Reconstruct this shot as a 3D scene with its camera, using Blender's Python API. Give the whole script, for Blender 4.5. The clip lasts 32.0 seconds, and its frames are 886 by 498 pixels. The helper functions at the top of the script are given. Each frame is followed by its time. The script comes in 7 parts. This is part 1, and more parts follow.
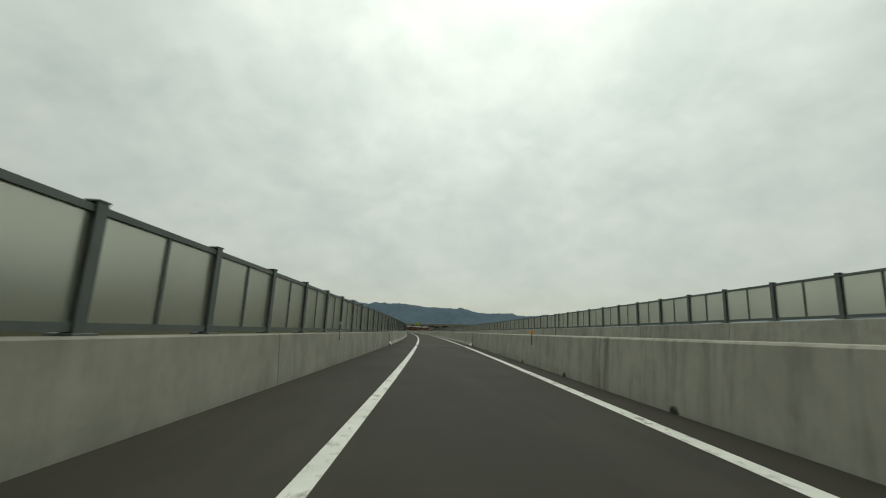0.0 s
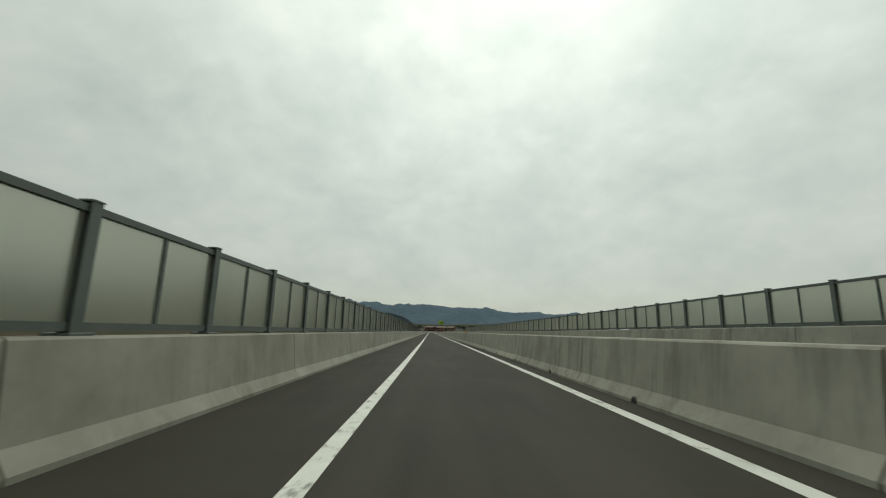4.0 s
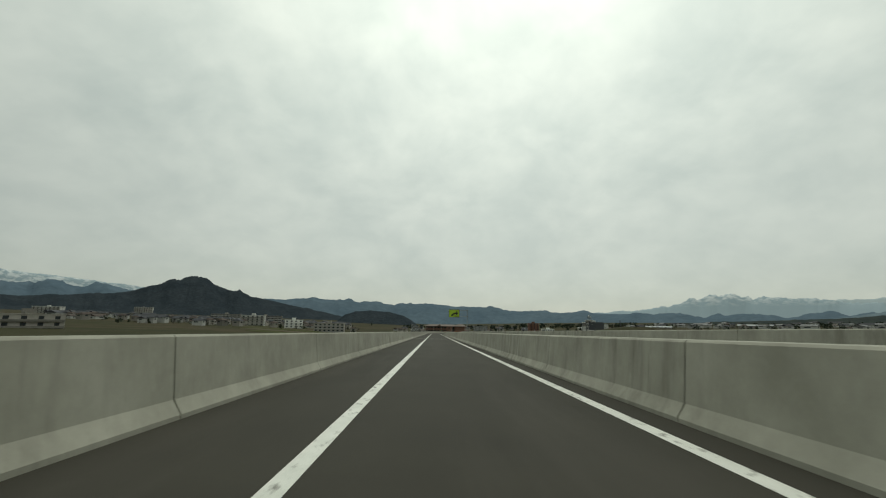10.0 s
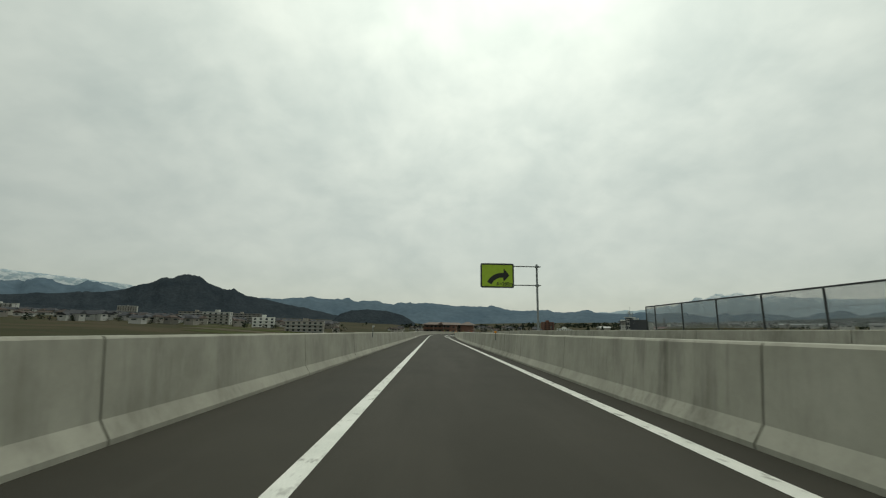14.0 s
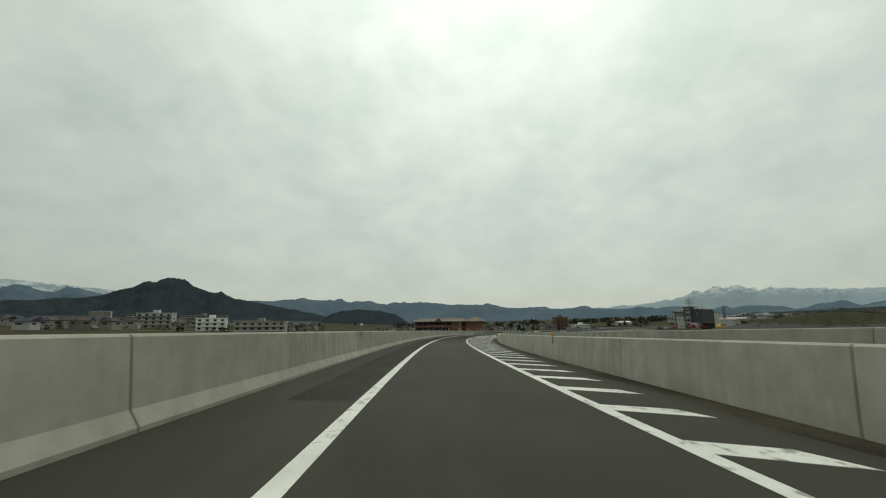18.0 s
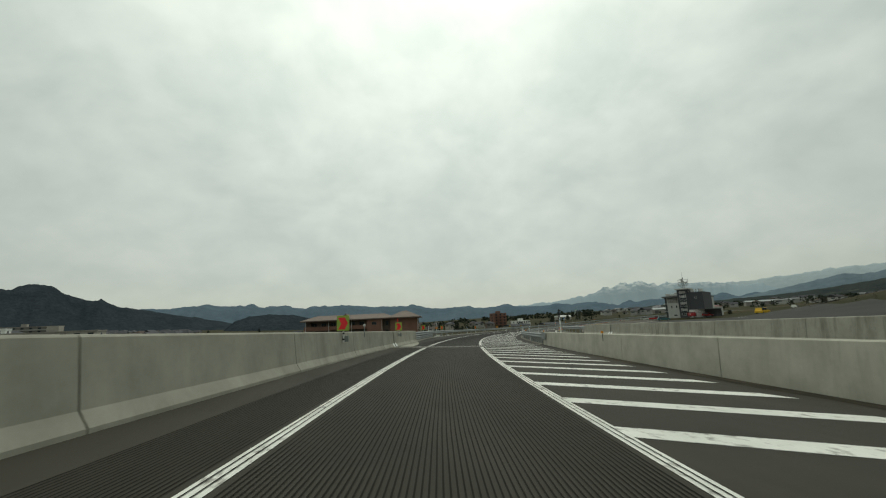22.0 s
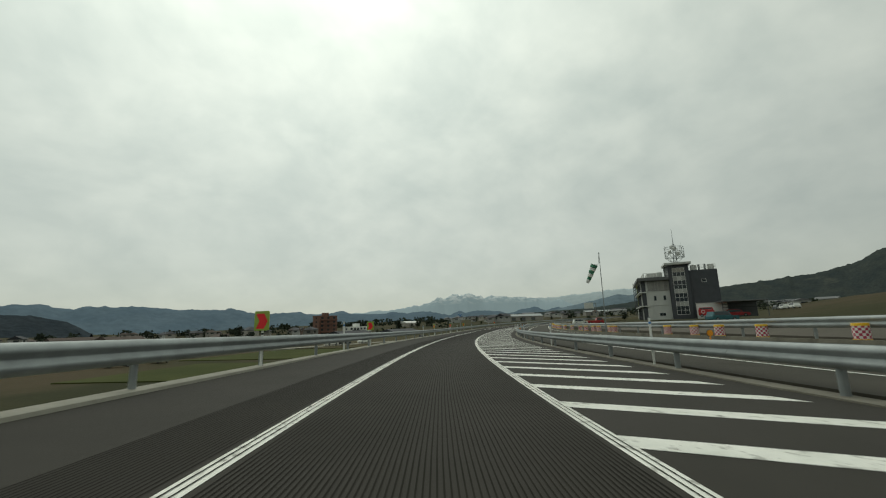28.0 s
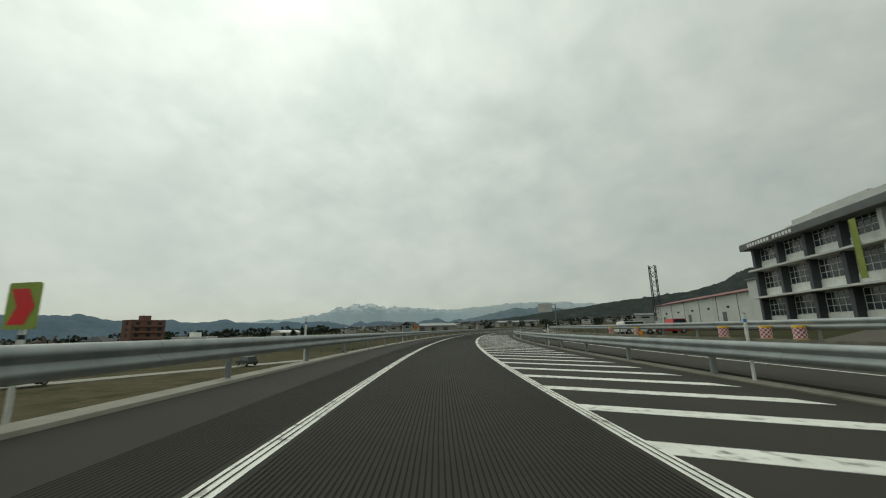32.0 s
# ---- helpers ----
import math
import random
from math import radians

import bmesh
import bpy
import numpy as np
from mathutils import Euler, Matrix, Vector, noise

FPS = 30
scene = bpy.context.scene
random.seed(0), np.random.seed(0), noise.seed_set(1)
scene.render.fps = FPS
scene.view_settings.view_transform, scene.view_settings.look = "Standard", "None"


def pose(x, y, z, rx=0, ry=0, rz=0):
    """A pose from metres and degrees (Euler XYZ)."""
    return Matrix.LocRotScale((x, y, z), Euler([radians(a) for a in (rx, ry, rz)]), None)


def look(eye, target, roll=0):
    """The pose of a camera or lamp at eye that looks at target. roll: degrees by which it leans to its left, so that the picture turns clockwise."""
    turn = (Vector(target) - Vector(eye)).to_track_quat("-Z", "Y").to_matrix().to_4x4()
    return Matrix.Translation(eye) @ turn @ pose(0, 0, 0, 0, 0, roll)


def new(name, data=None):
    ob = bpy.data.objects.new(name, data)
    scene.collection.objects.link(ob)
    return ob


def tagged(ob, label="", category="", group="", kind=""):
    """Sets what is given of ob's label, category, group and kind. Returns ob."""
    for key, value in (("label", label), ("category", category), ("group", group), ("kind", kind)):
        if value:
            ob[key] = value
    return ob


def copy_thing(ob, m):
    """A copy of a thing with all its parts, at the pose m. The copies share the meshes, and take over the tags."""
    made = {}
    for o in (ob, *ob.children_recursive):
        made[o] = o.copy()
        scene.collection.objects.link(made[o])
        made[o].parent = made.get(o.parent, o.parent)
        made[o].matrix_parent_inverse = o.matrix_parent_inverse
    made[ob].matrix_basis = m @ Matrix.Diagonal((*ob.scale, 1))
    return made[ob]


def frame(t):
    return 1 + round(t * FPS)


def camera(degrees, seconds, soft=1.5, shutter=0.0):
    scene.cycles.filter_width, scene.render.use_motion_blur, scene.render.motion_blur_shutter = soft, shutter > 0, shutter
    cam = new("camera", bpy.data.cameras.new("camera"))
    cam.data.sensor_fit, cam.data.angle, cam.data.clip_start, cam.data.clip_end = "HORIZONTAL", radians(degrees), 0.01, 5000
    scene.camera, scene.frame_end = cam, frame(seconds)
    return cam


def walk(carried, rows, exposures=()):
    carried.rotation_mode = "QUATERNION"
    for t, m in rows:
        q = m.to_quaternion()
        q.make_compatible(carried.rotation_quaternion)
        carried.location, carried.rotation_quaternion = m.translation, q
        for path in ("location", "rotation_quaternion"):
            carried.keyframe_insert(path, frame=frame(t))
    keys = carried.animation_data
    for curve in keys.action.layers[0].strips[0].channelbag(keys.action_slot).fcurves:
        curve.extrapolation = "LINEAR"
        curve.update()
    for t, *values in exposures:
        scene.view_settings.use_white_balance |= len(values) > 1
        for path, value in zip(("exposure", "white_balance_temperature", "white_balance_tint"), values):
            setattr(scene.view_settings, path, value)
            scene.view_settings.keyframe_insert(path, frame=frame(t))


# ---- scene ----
# The drive: one lane of an elevated road, s in metres along the car's way.
DT = 0.02
CLOCK = np.arange(-8.0, 50.0, DT)
EYE = 1.0                 # lens above the asphalt
MOUNT_PITCH, MOUNT_YAW, MOUNT_ROLL = 11.46, -1.27, -0.6


def ease(table, wide):
    """A table of (t, value), interpolated and smoothed, on CLOCK."""
    t, v = zip(*table)
    line = np.interp(CLOCK, t, v)
    n = int(wide / DT)
    k = np.exp(-0.5 * (np.arange(-3 * n, 3 * n + 1) / n) ** 2)
    return np.convolve(np.pad(line, 3 * n, mode="edge"), k / k.sum(), "valid")


SPEED = ease([(-8, 22), (1.9, 22), (2.3, 22.7), (2.9, 22.7), (3.3, 21.55), (4.5, 21.55), (4.9, 22), (8, 22), (9, 21.83), (13, 21.17), (14, 21.02), (20, 20.3), (24, 20), (50, 20)], 0.3)
# heading of the car, degrees to the left of the straight
HEADING = ease([(-8, -11.2), (0, -3.85), (1, -2.93), (2, -2.01), (3, -1.05), (3.8, -0.45), (5.2, 0), (17.2, 0), (18, -0.55), (19, -2.34),
                (20, -4.85), (21, -7.53), (22, -11.1), (23, -14.9), (24, -18.7), (25, -22.7), (25.5, -24.7), (27.5, -32.0),
                (28, -33.8), (28.5, -35.5), (29, -37.15), (29.5, -38.9), (30, -40.6), (30.5, -42.2), (31, -43.9), (32, -47.4), (36, -60), (44, -80), (50, -82)], 0.3)
# lean of the road and car to the right, degrees; grade, degrees
LEAN = ease([(-8, -2.1), (0, -1.9), (3, -1.1), (5.5, -0.2), (14, -0.2), (16.4, -0.5), (17, 0.1), (18, 1.1), (19, 1.9), (20, 2.7), (21.5, 3.3), (22.5, 3.1),
             (24, 2.8), (25, 2.9), (26, 2.8), (27.5, 2.5), (29, 1.95), (30, 1.65), (31, 1.6), (32, 1.85), (36, 1.4), (50, 0.8)], 0.3)
GRADE = ease([(-8, -1.2), (16, -1.2), (19.5, -1.3), (23, -1.2), (25.5, -1.25), (27.5, -1.05), (29, -0.75), (30, -0.5), (31, -0.15), (32, 0.3), (36, 0.6), (50, 0.6)], 0.4)
# the car's nod over joints, degrees up
NOD = ease([(-8, 0), (22.6, 0), (23, 0.05), (23.5, -0.4), (24, -0.1), (24.5, 0.3), (25, 0), (50, 0)], 0.14)
# the car's place in the lane, metres right of its middle
ASIDE = ease([(-8, -0.85), (0, -0.85), (6, -0.79), (9, -0.66), (13, -0.675), (14.5, -0.72), (17.5, -0.72), (19, -0.54), (21, -0.06), (23, -0.17), (25, -0.12), (28, 0.0), (30, -0.02), (32, -0.23), (50, 0)], 0.5)

_h = np.radians(HEADING)
_i0 = int(round(8.0 / DT))
_sum = lambda a: (lambda c: c - c[_i0])(np.concatenate([[0], np.cumsum((a[1:] + a[:-1]) / 2 * DT)]))
WAY = _sum(SPEED)
CAR_X, CAR_Y, ROAD_Z = _sum(-SPEED * np.sin(_h)), _sum(SPEED * np.cos(_h)), _sum(SPEED * np.tan(np.radians(GRADE)))
MID_X, MID_Y = CAR_X - ASIDE * np.cos(_h), CAR_Y - ASIDE * np.sin(_h)
# the road's own direction, along the middle of the lane
_dir = np.arctan2(-np.gradient(MID_X), np.gradient(MID_Y))
SLOPE = np.tan(np.radians(LEAN))


def S(t):
    return float(np.interp(t, CLOCK, WAY))


def at(s, d=0.0, z=0.0):
    """World place of a point s along the road, d to the right of the lane's middle, z above the asphalt."""
    x, y, a = np.interp(s, WAY, MID_X), np.interp(s, WAY, MID_Y), np.interp(s, WAY, _dir)
    return Vector((x + d * math.cos(a), y + d * math.sin(a), np.interp(s, WAY, ROAD_Z) - d * np.interp(s, WAY, SLOPE) + z))


def turn(s):
    """Road heading at s in degrees, to the left."""
    return math.degrees(float(np.interp(s, WAY, _dir)))


def stand(s, d=0.0, z=0.0, rz=0.0):
    """An upright pose on the road, facing along it."""
    return Matrix.Translation(at(s, d, z)) @ Matrix.Rotation(radians(turn(s) + rz), 4, "Z")


def car_pose(t):
    pick = lambda a: float(np.interp(t, CLOCK, a))
    z = pick(ROAD_Z) - pick(ASIDE) * pick(SLOPE) + EYE
    return (Matrix.Translation((pick(CAR_X), pick(CAR_Y), z)) @ pose(0, 0, 0, 0, 0, pick(HEADING)) @ pose(0, 0, 0, 0, pick(LEAN) + MOUNT_ROLL, 0)
            @ pose(0, 0, 0, pick(GRADE) + pick(NOD), 0, 0) @ pose(0, 0, 0, 90 + MOUNT_PITCH, 0, MOUNT_YAW))


cam = camera(94.9, 32.0, soft=1.15, shutter=0.06)
walk(cam, [(i / 4, car_pose(i / 4)) for i in range(129)])

# ---- light: overcast, the sun's glow behind the cloud ahead ----
SUN_AZ, SUN_EL = 12.0, 60.0      # degrees right of the straight; above the horizon
_sd = Vector((math.sin(radians(SUN_AZ)) * math.cos(radians(SUN_EL)), math.cos(radians(SUN_AZ)) * math.cos(radians(SUN_EL)), math.sin(radians(SUN_EL))))


class Nodes:
    """Short hand for node trees."""

    def __init__(self, tree):
        self.t = tree
        tree.nodes.clear()

    def add(self, kind, **inputs):
        n = self.t.nodes.new(kind)
        for k, v in inputs.items():
            self.put(n, k.replace("_", " "), v)
        return n

    def put(self, n, k, v):
        sock = n.inputs[int(k)] if k.isdigit() else n.inputs[k]
        if isinstance(v, bpy.types.NodeSocket):
            self.t.links.new(v, sock)
        else:
            sock.default_value = v

    def math(self, op, a, b=0.0, clamp=False):
        n = self.t.nodes.new("ShaderNodeMath")
        n.operation, n.use_clamp = op, clamp
        for i, v in enumerate((a, b)):
            self.put(n, str(i), v)
        return n.outputs[0]

    def vec(self, op, a, b=(0, 0, 0)):
        n = self.t.nodes.new("ShaderNodeVectorMath")
        n.operation = op
        self.put(n, "0", a), self.put(n, "1", b)
        return n.outputs["Value"] if op == "DOT_PRODUCT" else n.outputs[0]

    def mix(self, fac, a, b, mode="MIX"):
        n = self.t.nodes.new("ShaderNodeMix")
        n.data_type, n.blend_type, n.clamp_factor = "RGBA", mode, True
        for sock, v in ((n.inputs[0], fac), (n.inputs[6], a), (n.inputs[7], b)):
            if isinstance(v, bpy.types.NodeSocket):
                self.t.links.new(v, sock)
            else:
                sock.default_value = v
        return n.outputs[2]

    def noise(self, vec, scale, detail=4.0, rough=0.55):
        n = self.add("ShaderNodeTexNoise", Vector=vec, Scale=scale, Detail=detail, Roughness=rough)
        return n.outputs["Fac"]

    def ramp(self, fac, lo, hi):
        n = self.add("ShaderNodeMapRange", Value=fac)
        n.inputs["From Min"].default_value, n.inputs["From Max"].default_value = lo, hi
        return n.outputs[0]


world = bpy.data.worlds.new("overcast_sky")
scene.world = world
world.use_nodes = True
W = Nodes(world.node_tree)
_ray = W.vec("NORMALIZE", W.add("ShaderNodeTexCoord").outputs["Generated"])
_xyz = W.add("ShaderNodeSeparateXYZ", Vector=_ray)
_up = W.math("MAXIMUM", _xyz.outputs["Z"], 0.0)
_den = W.math("ADD", _up, 0.55)
# cloud deck, flattened towards the horizon
_deck = W.add("ShaderNodeCombineXYZ", X=W.math("DIVIDE", _xyz.outputs["X"], _den), Y=W.math("DIVIDE", _xyz.outputs["Y"], _den), Z=0.0).outputs[0]
_warp = W.add("ShaderNodeTexNoise", Vector=_deck, Scale=2.4, Detail=2.0)
_bent = W.vec("ADD", _deck, W.vec("MULTIPLY", W.vec("SUBTRACT", _warp.outputs["Color"], (0.5, 0.5, 0.5)), (0.15, 0.15, 0.0)))
_big = W.noise(_bent, 1.9, 3.0, 0.5)
_mid = W.noise(_bent, 5.6, 4.0, 0.5)
_small = W.noise(_bent, 14.0, 4.0, 0.5)
_cloud = W.math("ADD", W.math("ADD", W.math("MULTIPLY", W.ramp(_big, 0.35, 0.65), 0.36), W.math("MULTIPLY", W.ramp(_mid, 0.35, 0.65), 0.46)), W.math("MULTIPLY", W.ramp(_small, 0.35, 0.65), 0.18))
_sun = W.math("MAXIMUM", W.vec("DOT_PRODUCT", _ray, tuple(_sd)), 0.0)
_glow = W.math("MULTIPLY", W.math("POWER", _sun, 8.5), 0.77)
_wide = W.math("MULTIPLY", W.math("POWER", _sun, 1.65), 0.72)
_low = W.ramp(_up, 0.0, 0.42)
_base = W.mix(_cloud, (0.468, 0.527, 0.462, 1), (0.675, 0.722, 0.622, 1))
_base = W.mix(_low, W.mix(0.55, _base, (0.515, 0.55, 0.472, 1)), _base)
_lit = W.vec("MULTIPLY", _base, W.add("ShaderNodeCombineXYZ", **{k: W.math("ADD", 0.65, W.math("ADD", _glow, _wide)) for k in "XYZ"}).outputs[0])
_sky = W.add("ShaderNodeTexSky")
_sky.sky_type, _sky.sun_disc = "NISHITA", False
_sky.sun_elevation, _sky.sun_rotation = radians(SUN_EL), radians(SUN_AZ)
_bg1 = W.add("ShaderNodeBackground", Color=_sky.outputs[0], Strength=0.012)
_bg2 = W.add("ShaderNodeBackground", Color=_lit, Strength=1.0)
_both = W.add("ShaderNodeAddShader", **{"0": _bg1.outputs[0], "1": _bg2.outputs[0]})
W.add("ShaderNodeOutputWorld", Surface=_both.outputs[0])

sun_data = bpy.data.lights.new("sun", "SUN")
sun_data.energy, sun_data.angle, sun_data.color = 0.6, radians(24), (1.0, 0.96, 0.88)
sun = new("sun", sun_data)
sun.matrix_basis = look((0, 0, 60), tuple(Vector((0, 0, 60)) - _sd * 10))
scene.view_settings.exposure = -0.1

# ---- materials ----
def coat(name, dark, light, rough=0.7, scale=4.0, fine=60.0, bump=0.15, metal=0.0, grain=0.25, stretch=(1, 1, 1), spread=0.0, rel=0.01, wear=None, space="world", spec=0.5):
    """A painted, mineral or metal surface: two scales of tone, fine relief, a spread of tone from piece to piece."""
    m = bpy.data.materials.new(name)
    m.use_nodes = True
    N = Nodes(m.node_tree)
    where = N.add("ShaderNodeNewGeometry").outputs["Position"] if space == "world" else N.add("ShaderNodeTexCoord").outputs["Object"]
    stretched = N.vec("MULTIPLY", where, stretch)
    broad = N.ramp(N.noise(stretched, scale, 5.0, 0.6), 0.3, 0.7)
    tiny = N.noise(where, fine, 3.0, 0.6)
    col = N.mix(broad, (*dark, 1), (*light, 1))
    g = N.math("ADD", 1.0 - grain / 2, N.math("MULTIPLY", tiny, grain))
    if spread:
        r = N.add("ShaderNodeObjectInfo").outputs["Random"]
        g = N.math("MULTIPLY", g, N.math("ADD", 1 - spread / 2, N.math("MULTIPLY", r, spread)))
    col = N.vec("MULTIPLY", col, N.add("ShaderNodeCombineXYZ", X=g, Y=g, Z=g).outputs[0])
    if wear:
        tone, sc, lo, hi, st = wear
        col = N.mix(N.ramp(N.noise(N.vec("MULTIPLY", where, st), sc, 5.0, 0.65), lo, hi), col, (*tone, 1))
    p = N.add("ShaderNodeBsdfPrincipled", Metallic=metal)
    N.put(p, "Specular IOR Level", spec)
    N.put(p, "Base Color", col)
    N.put(p, "Roughness", N.math("ADD", rough - 0.06, N.math("MULTIPLY", tiny, 0.12)))
    if bump:
        b = N.add("ShaderNodeBump", Strength=bump, Distance=rel, Height=tiny)
        N.put(p, "Normal", b.outputs[0])
    N.add("ShaderNodeOutputMaterial", Surface=p.outputs[0])
    return m


M_ASPHALT = coat("asphalt", (0.0324, 0.0297, 0.0218), (0.0442, 0.0405, 0.0298), 0.88, 0.5, 90, 0.35, grain=0.6, rel=0.006, wear=((0.056, 0.051, 0.040), 0.8, 0.48, 0.75, (1.0, 0.10, 1.0)), spec=0.3)
M_ASPHALT_NEW = coat("dark_fresh_asphalt", (0.025, 0.0226, 0.0176), (0.0345, 0.031, 0.0245), 0.88, 0.5, 90, 0.35, grain=0.6, rel=0.006, wear=((0.036, 0.032, 0.027), 0.3, 0.50, 0.75, (1, 1, 1)), spec=0.3)
def weathered(name, streaks=0.85, tone=1.0):
    """Cast concrete: cloudy tone, drip streaks of several widths, pale lime bloom, tie holes of grain, a spread from cast to cast."""
    m = bpy.data.materials.new(name)
    m.use_nodes = True
    N = Nodes(m.node_tree)
    where = N.add("ShaderNodeNewGeometry").outputs["Position"]
    cloudy = N.ramp(N.noise(where, 1.1, 6.0, 0.65), 0.3, 0.7)
    col = N.mix(cloudy, (0.285, 0.278, 0.23, 1), (0.42, 0.41, 0.345, 1))
    patchy = N.ramp(N.noise(where, 0.16, 3.0, 0.6), 0.38, 0.62)
    wide = N.ramp(N.noise(N.vec("MULTIPLY", where, (1, 1, 0.10)), 2.4, 5.0, 0.7), 0.48, 0.74)
    thin = N.ramp(N.noise(N.vec("MULTIPLY", where, (1, 1, 0.05)), 9.0, 4.0, 0.7), 0.56, 0.74)
    bloom = N.ramp(N.noise(N.vec("MULTIPLY", where, (1, 1, 0.3)), 3.3, 6.0, 0.7), 0.60, 0.75)
    col = N.mix(N.math("MULTIPLY", wide, N.math("MULTIPLY", patchy, streaks)), col, (0.115, 0.11, 0.09, 1))
    col = N.mix(N.math("MULTIPLY", thin, N.math("MULTIPLY", patchy, streaks * 0.65)), col, (0.10, 0.095, 0.078, 1))
    col = N.mix(N.math("MULTIPLY", bloom, 0.45), col, (0.47, 0.465, 0.40, 1))
    tiny = N.noise(where, 130.0, 3.0, 0.6)
    r = N.add("ShaderNodeObjectInfo").outputs["Random"]
    g = N.math("MULTIPLY", N.math("ADD", 0.90, N.math("MULTIPLY", tiny, 0.2)), N.math("ADD", 0.94 * tone, N.math("MULTIPLY", r, 0.12)))
    col = N.vec("MULTIPLY", col, N.add("ShaderNodeCombineXYZ", X=g, Y=g, Z=g).outputs[0])
    p = N.add("ShaderNodeBsdfPrincipled", Roughness=0.9)
    N.put(p, "Specular IOR Level", 0.25)
    N.put(p, "Base Color", col)
    b = N.add("ShaderNodeBump", Strength=0.12, Distance=0.01, Height=tiny)
    N.put(p, "Normal", b.outputs[0])
    N.add("ShaderNodeOutputMaterial", Surface=p.outputs[0])
    return m


M_CONCRETE = weathered("cast_concrete")
M_STAINED = weathered("stained_cast_concrete", 1.25)
M_CLEANER = weathered("cleaner_cast_concrete", 0.42)
M_NEWER = weathered("pale_newer_concrete", 0.38, 1.3)
M_KERB = coat("kerb_concrete", (0.20, 0.192, 0.155), (0.29, 0.28, 0.232), 0.85, 1.5, 50, 0.2)
M_KERB_OLD = coat("dirty_kerb_concrete", (0.13, 0.12, 0.092), (0.20, 0.187, 0.148), 0.88, 1.2, 50, 0.25, grain=0.4, wear=((0.07, 0.062, 0.048), 0.9, 0.5, 0.72, (1, 1, 1)))
M_PAINT = coat("road_paint", (0.62, 0.63, 0.57), (0.78, 0.78, 0.72), 0.6, 2.0, 60, 0.2, grain=0.4, wear=((0.13, 0.12, 0.10), 7.0, 0.55, 0.70, (1, 0.6, 1)))
M_STEEL = coat("galvanised_steel", (0.23, 0.25, 0.25), (0.33, 0.355, 0.355), 0.52, 2.0, 50, 0.05, metal=0.5, spread=0.1)
M_POST = coat("grey_green_painted_steel", (0.10, 0.115, 0.105), (0.13, 0.145, 0.135), 0.5, 3.0, 50, 0.05, metal=0.2, spread=0.1)
M_DARK = coat("dark_steel", (0.045, 0.05, 0.05), (0.065, 0.07, 0.07), 0.5, 3.0, 50, 0.05, metal=0.3)
M_BLACK = coat("black_rubber", (0.012, 0.012, 0.012), (0.025, 0.024, 0.022), 0.7, 3, 60, 0.1)
M_WHITE = coat("white_paint", (0.70, 0.71, 0.67), (0.82, 0.82, 0.78), 0.5, 2.0, 40, 0.05)
M_BROWN = coat("brown_render", (0.20, 0.105, 0.075), (0.25, 0.135, 0.10), 0.85, 0.6, 20, 0.1)
M_ROOF = coat("brown_roof", (0.12, 0.085, 0.065), (0.16, 0.115, 0.09), 0.7, 0.8, 20, 0.1)
M_FIELD = coat("field_grass", (0.034, 0.036, 0.018), (0.054, 0.052, 0.027), 0.95, 0.02, 2.0, 0.4, grain=0.6, rel=0.2,
               wear=((0.070, 0.056, 0.034), 0.012, 0.48, 0.60, (1, 1, 1)), spec=0.05)
# dark woods, with a blue-grey tint of haze mixed into both colours
M_FOREST = coat("haze_tinted_wooded_hill", (0.029, 0.038, 0.046), (0.046, 0.056, 0.064), 0.95, 0.008, 0.06, 0.8, grain=0.9, rel=9.0, spec=0.0)
M_WOODS = coat("haze_tinted_woodland", (0.034, 0.044, 0.046), (0.056, 0.064, 0.058), 0.95, 0.03, 0.22, 0.8, grain=0.7, rel=1.6, wear=((0.088, 0.092, 0.076), 0.012, 0.58, 0.70, (1, 1, 3)), spec=0.0)
# haze is painted into the next three base colours, up to near sky tone
M_RIDGE = coat("ridge_tinted_by_haze", (0.092, 0.132, 0.168), (0.117, 0.160, 0.195), 0.95, 0.003, 0.02, 0.4, grain=0.6, rel=20.0, spec=0.0)
M_FOOT = coat("foothills_tinted_by_haze", (0.118, 0.160, 0.188), (0.148, 0.190, 0.215), 0.95, 0.003, 0.02, 0.4, grain=0.6, rel=20.0, spec=0.0)
M_HAZE = coat("range_in_haze_colour", (0.335, 0.395, 0.415), (0.36, 0.415, 0.435), 0.95, 0.003, 0.02, 0.2, grain=0.3, rel=20.0, spec=0.0)
M_LIME = coat("fluorescent_yellow_green", (0.42, 0.62, 0.03), (0.48, 0.68, 0.05), 0.5, 3, 40, 0.03)
M_CHEVRON = coat("yellow_green_sheeting", (0.30, 0.42, 0.06), (0.36, 0.48, 0.09), 0.5, 3, 40, 0.03)
M_RED = coat("red_sheeting", (0.84, 0.022, 0.03), (0.90, 0.03, 0.04), 0.45, 3, 40, 0.03)
M_INK = coat("black_sheeting", (0.015, 0.016, 0.014), (0.022, 0.023, 0.02), 0.5, 3, 40, 0.03)


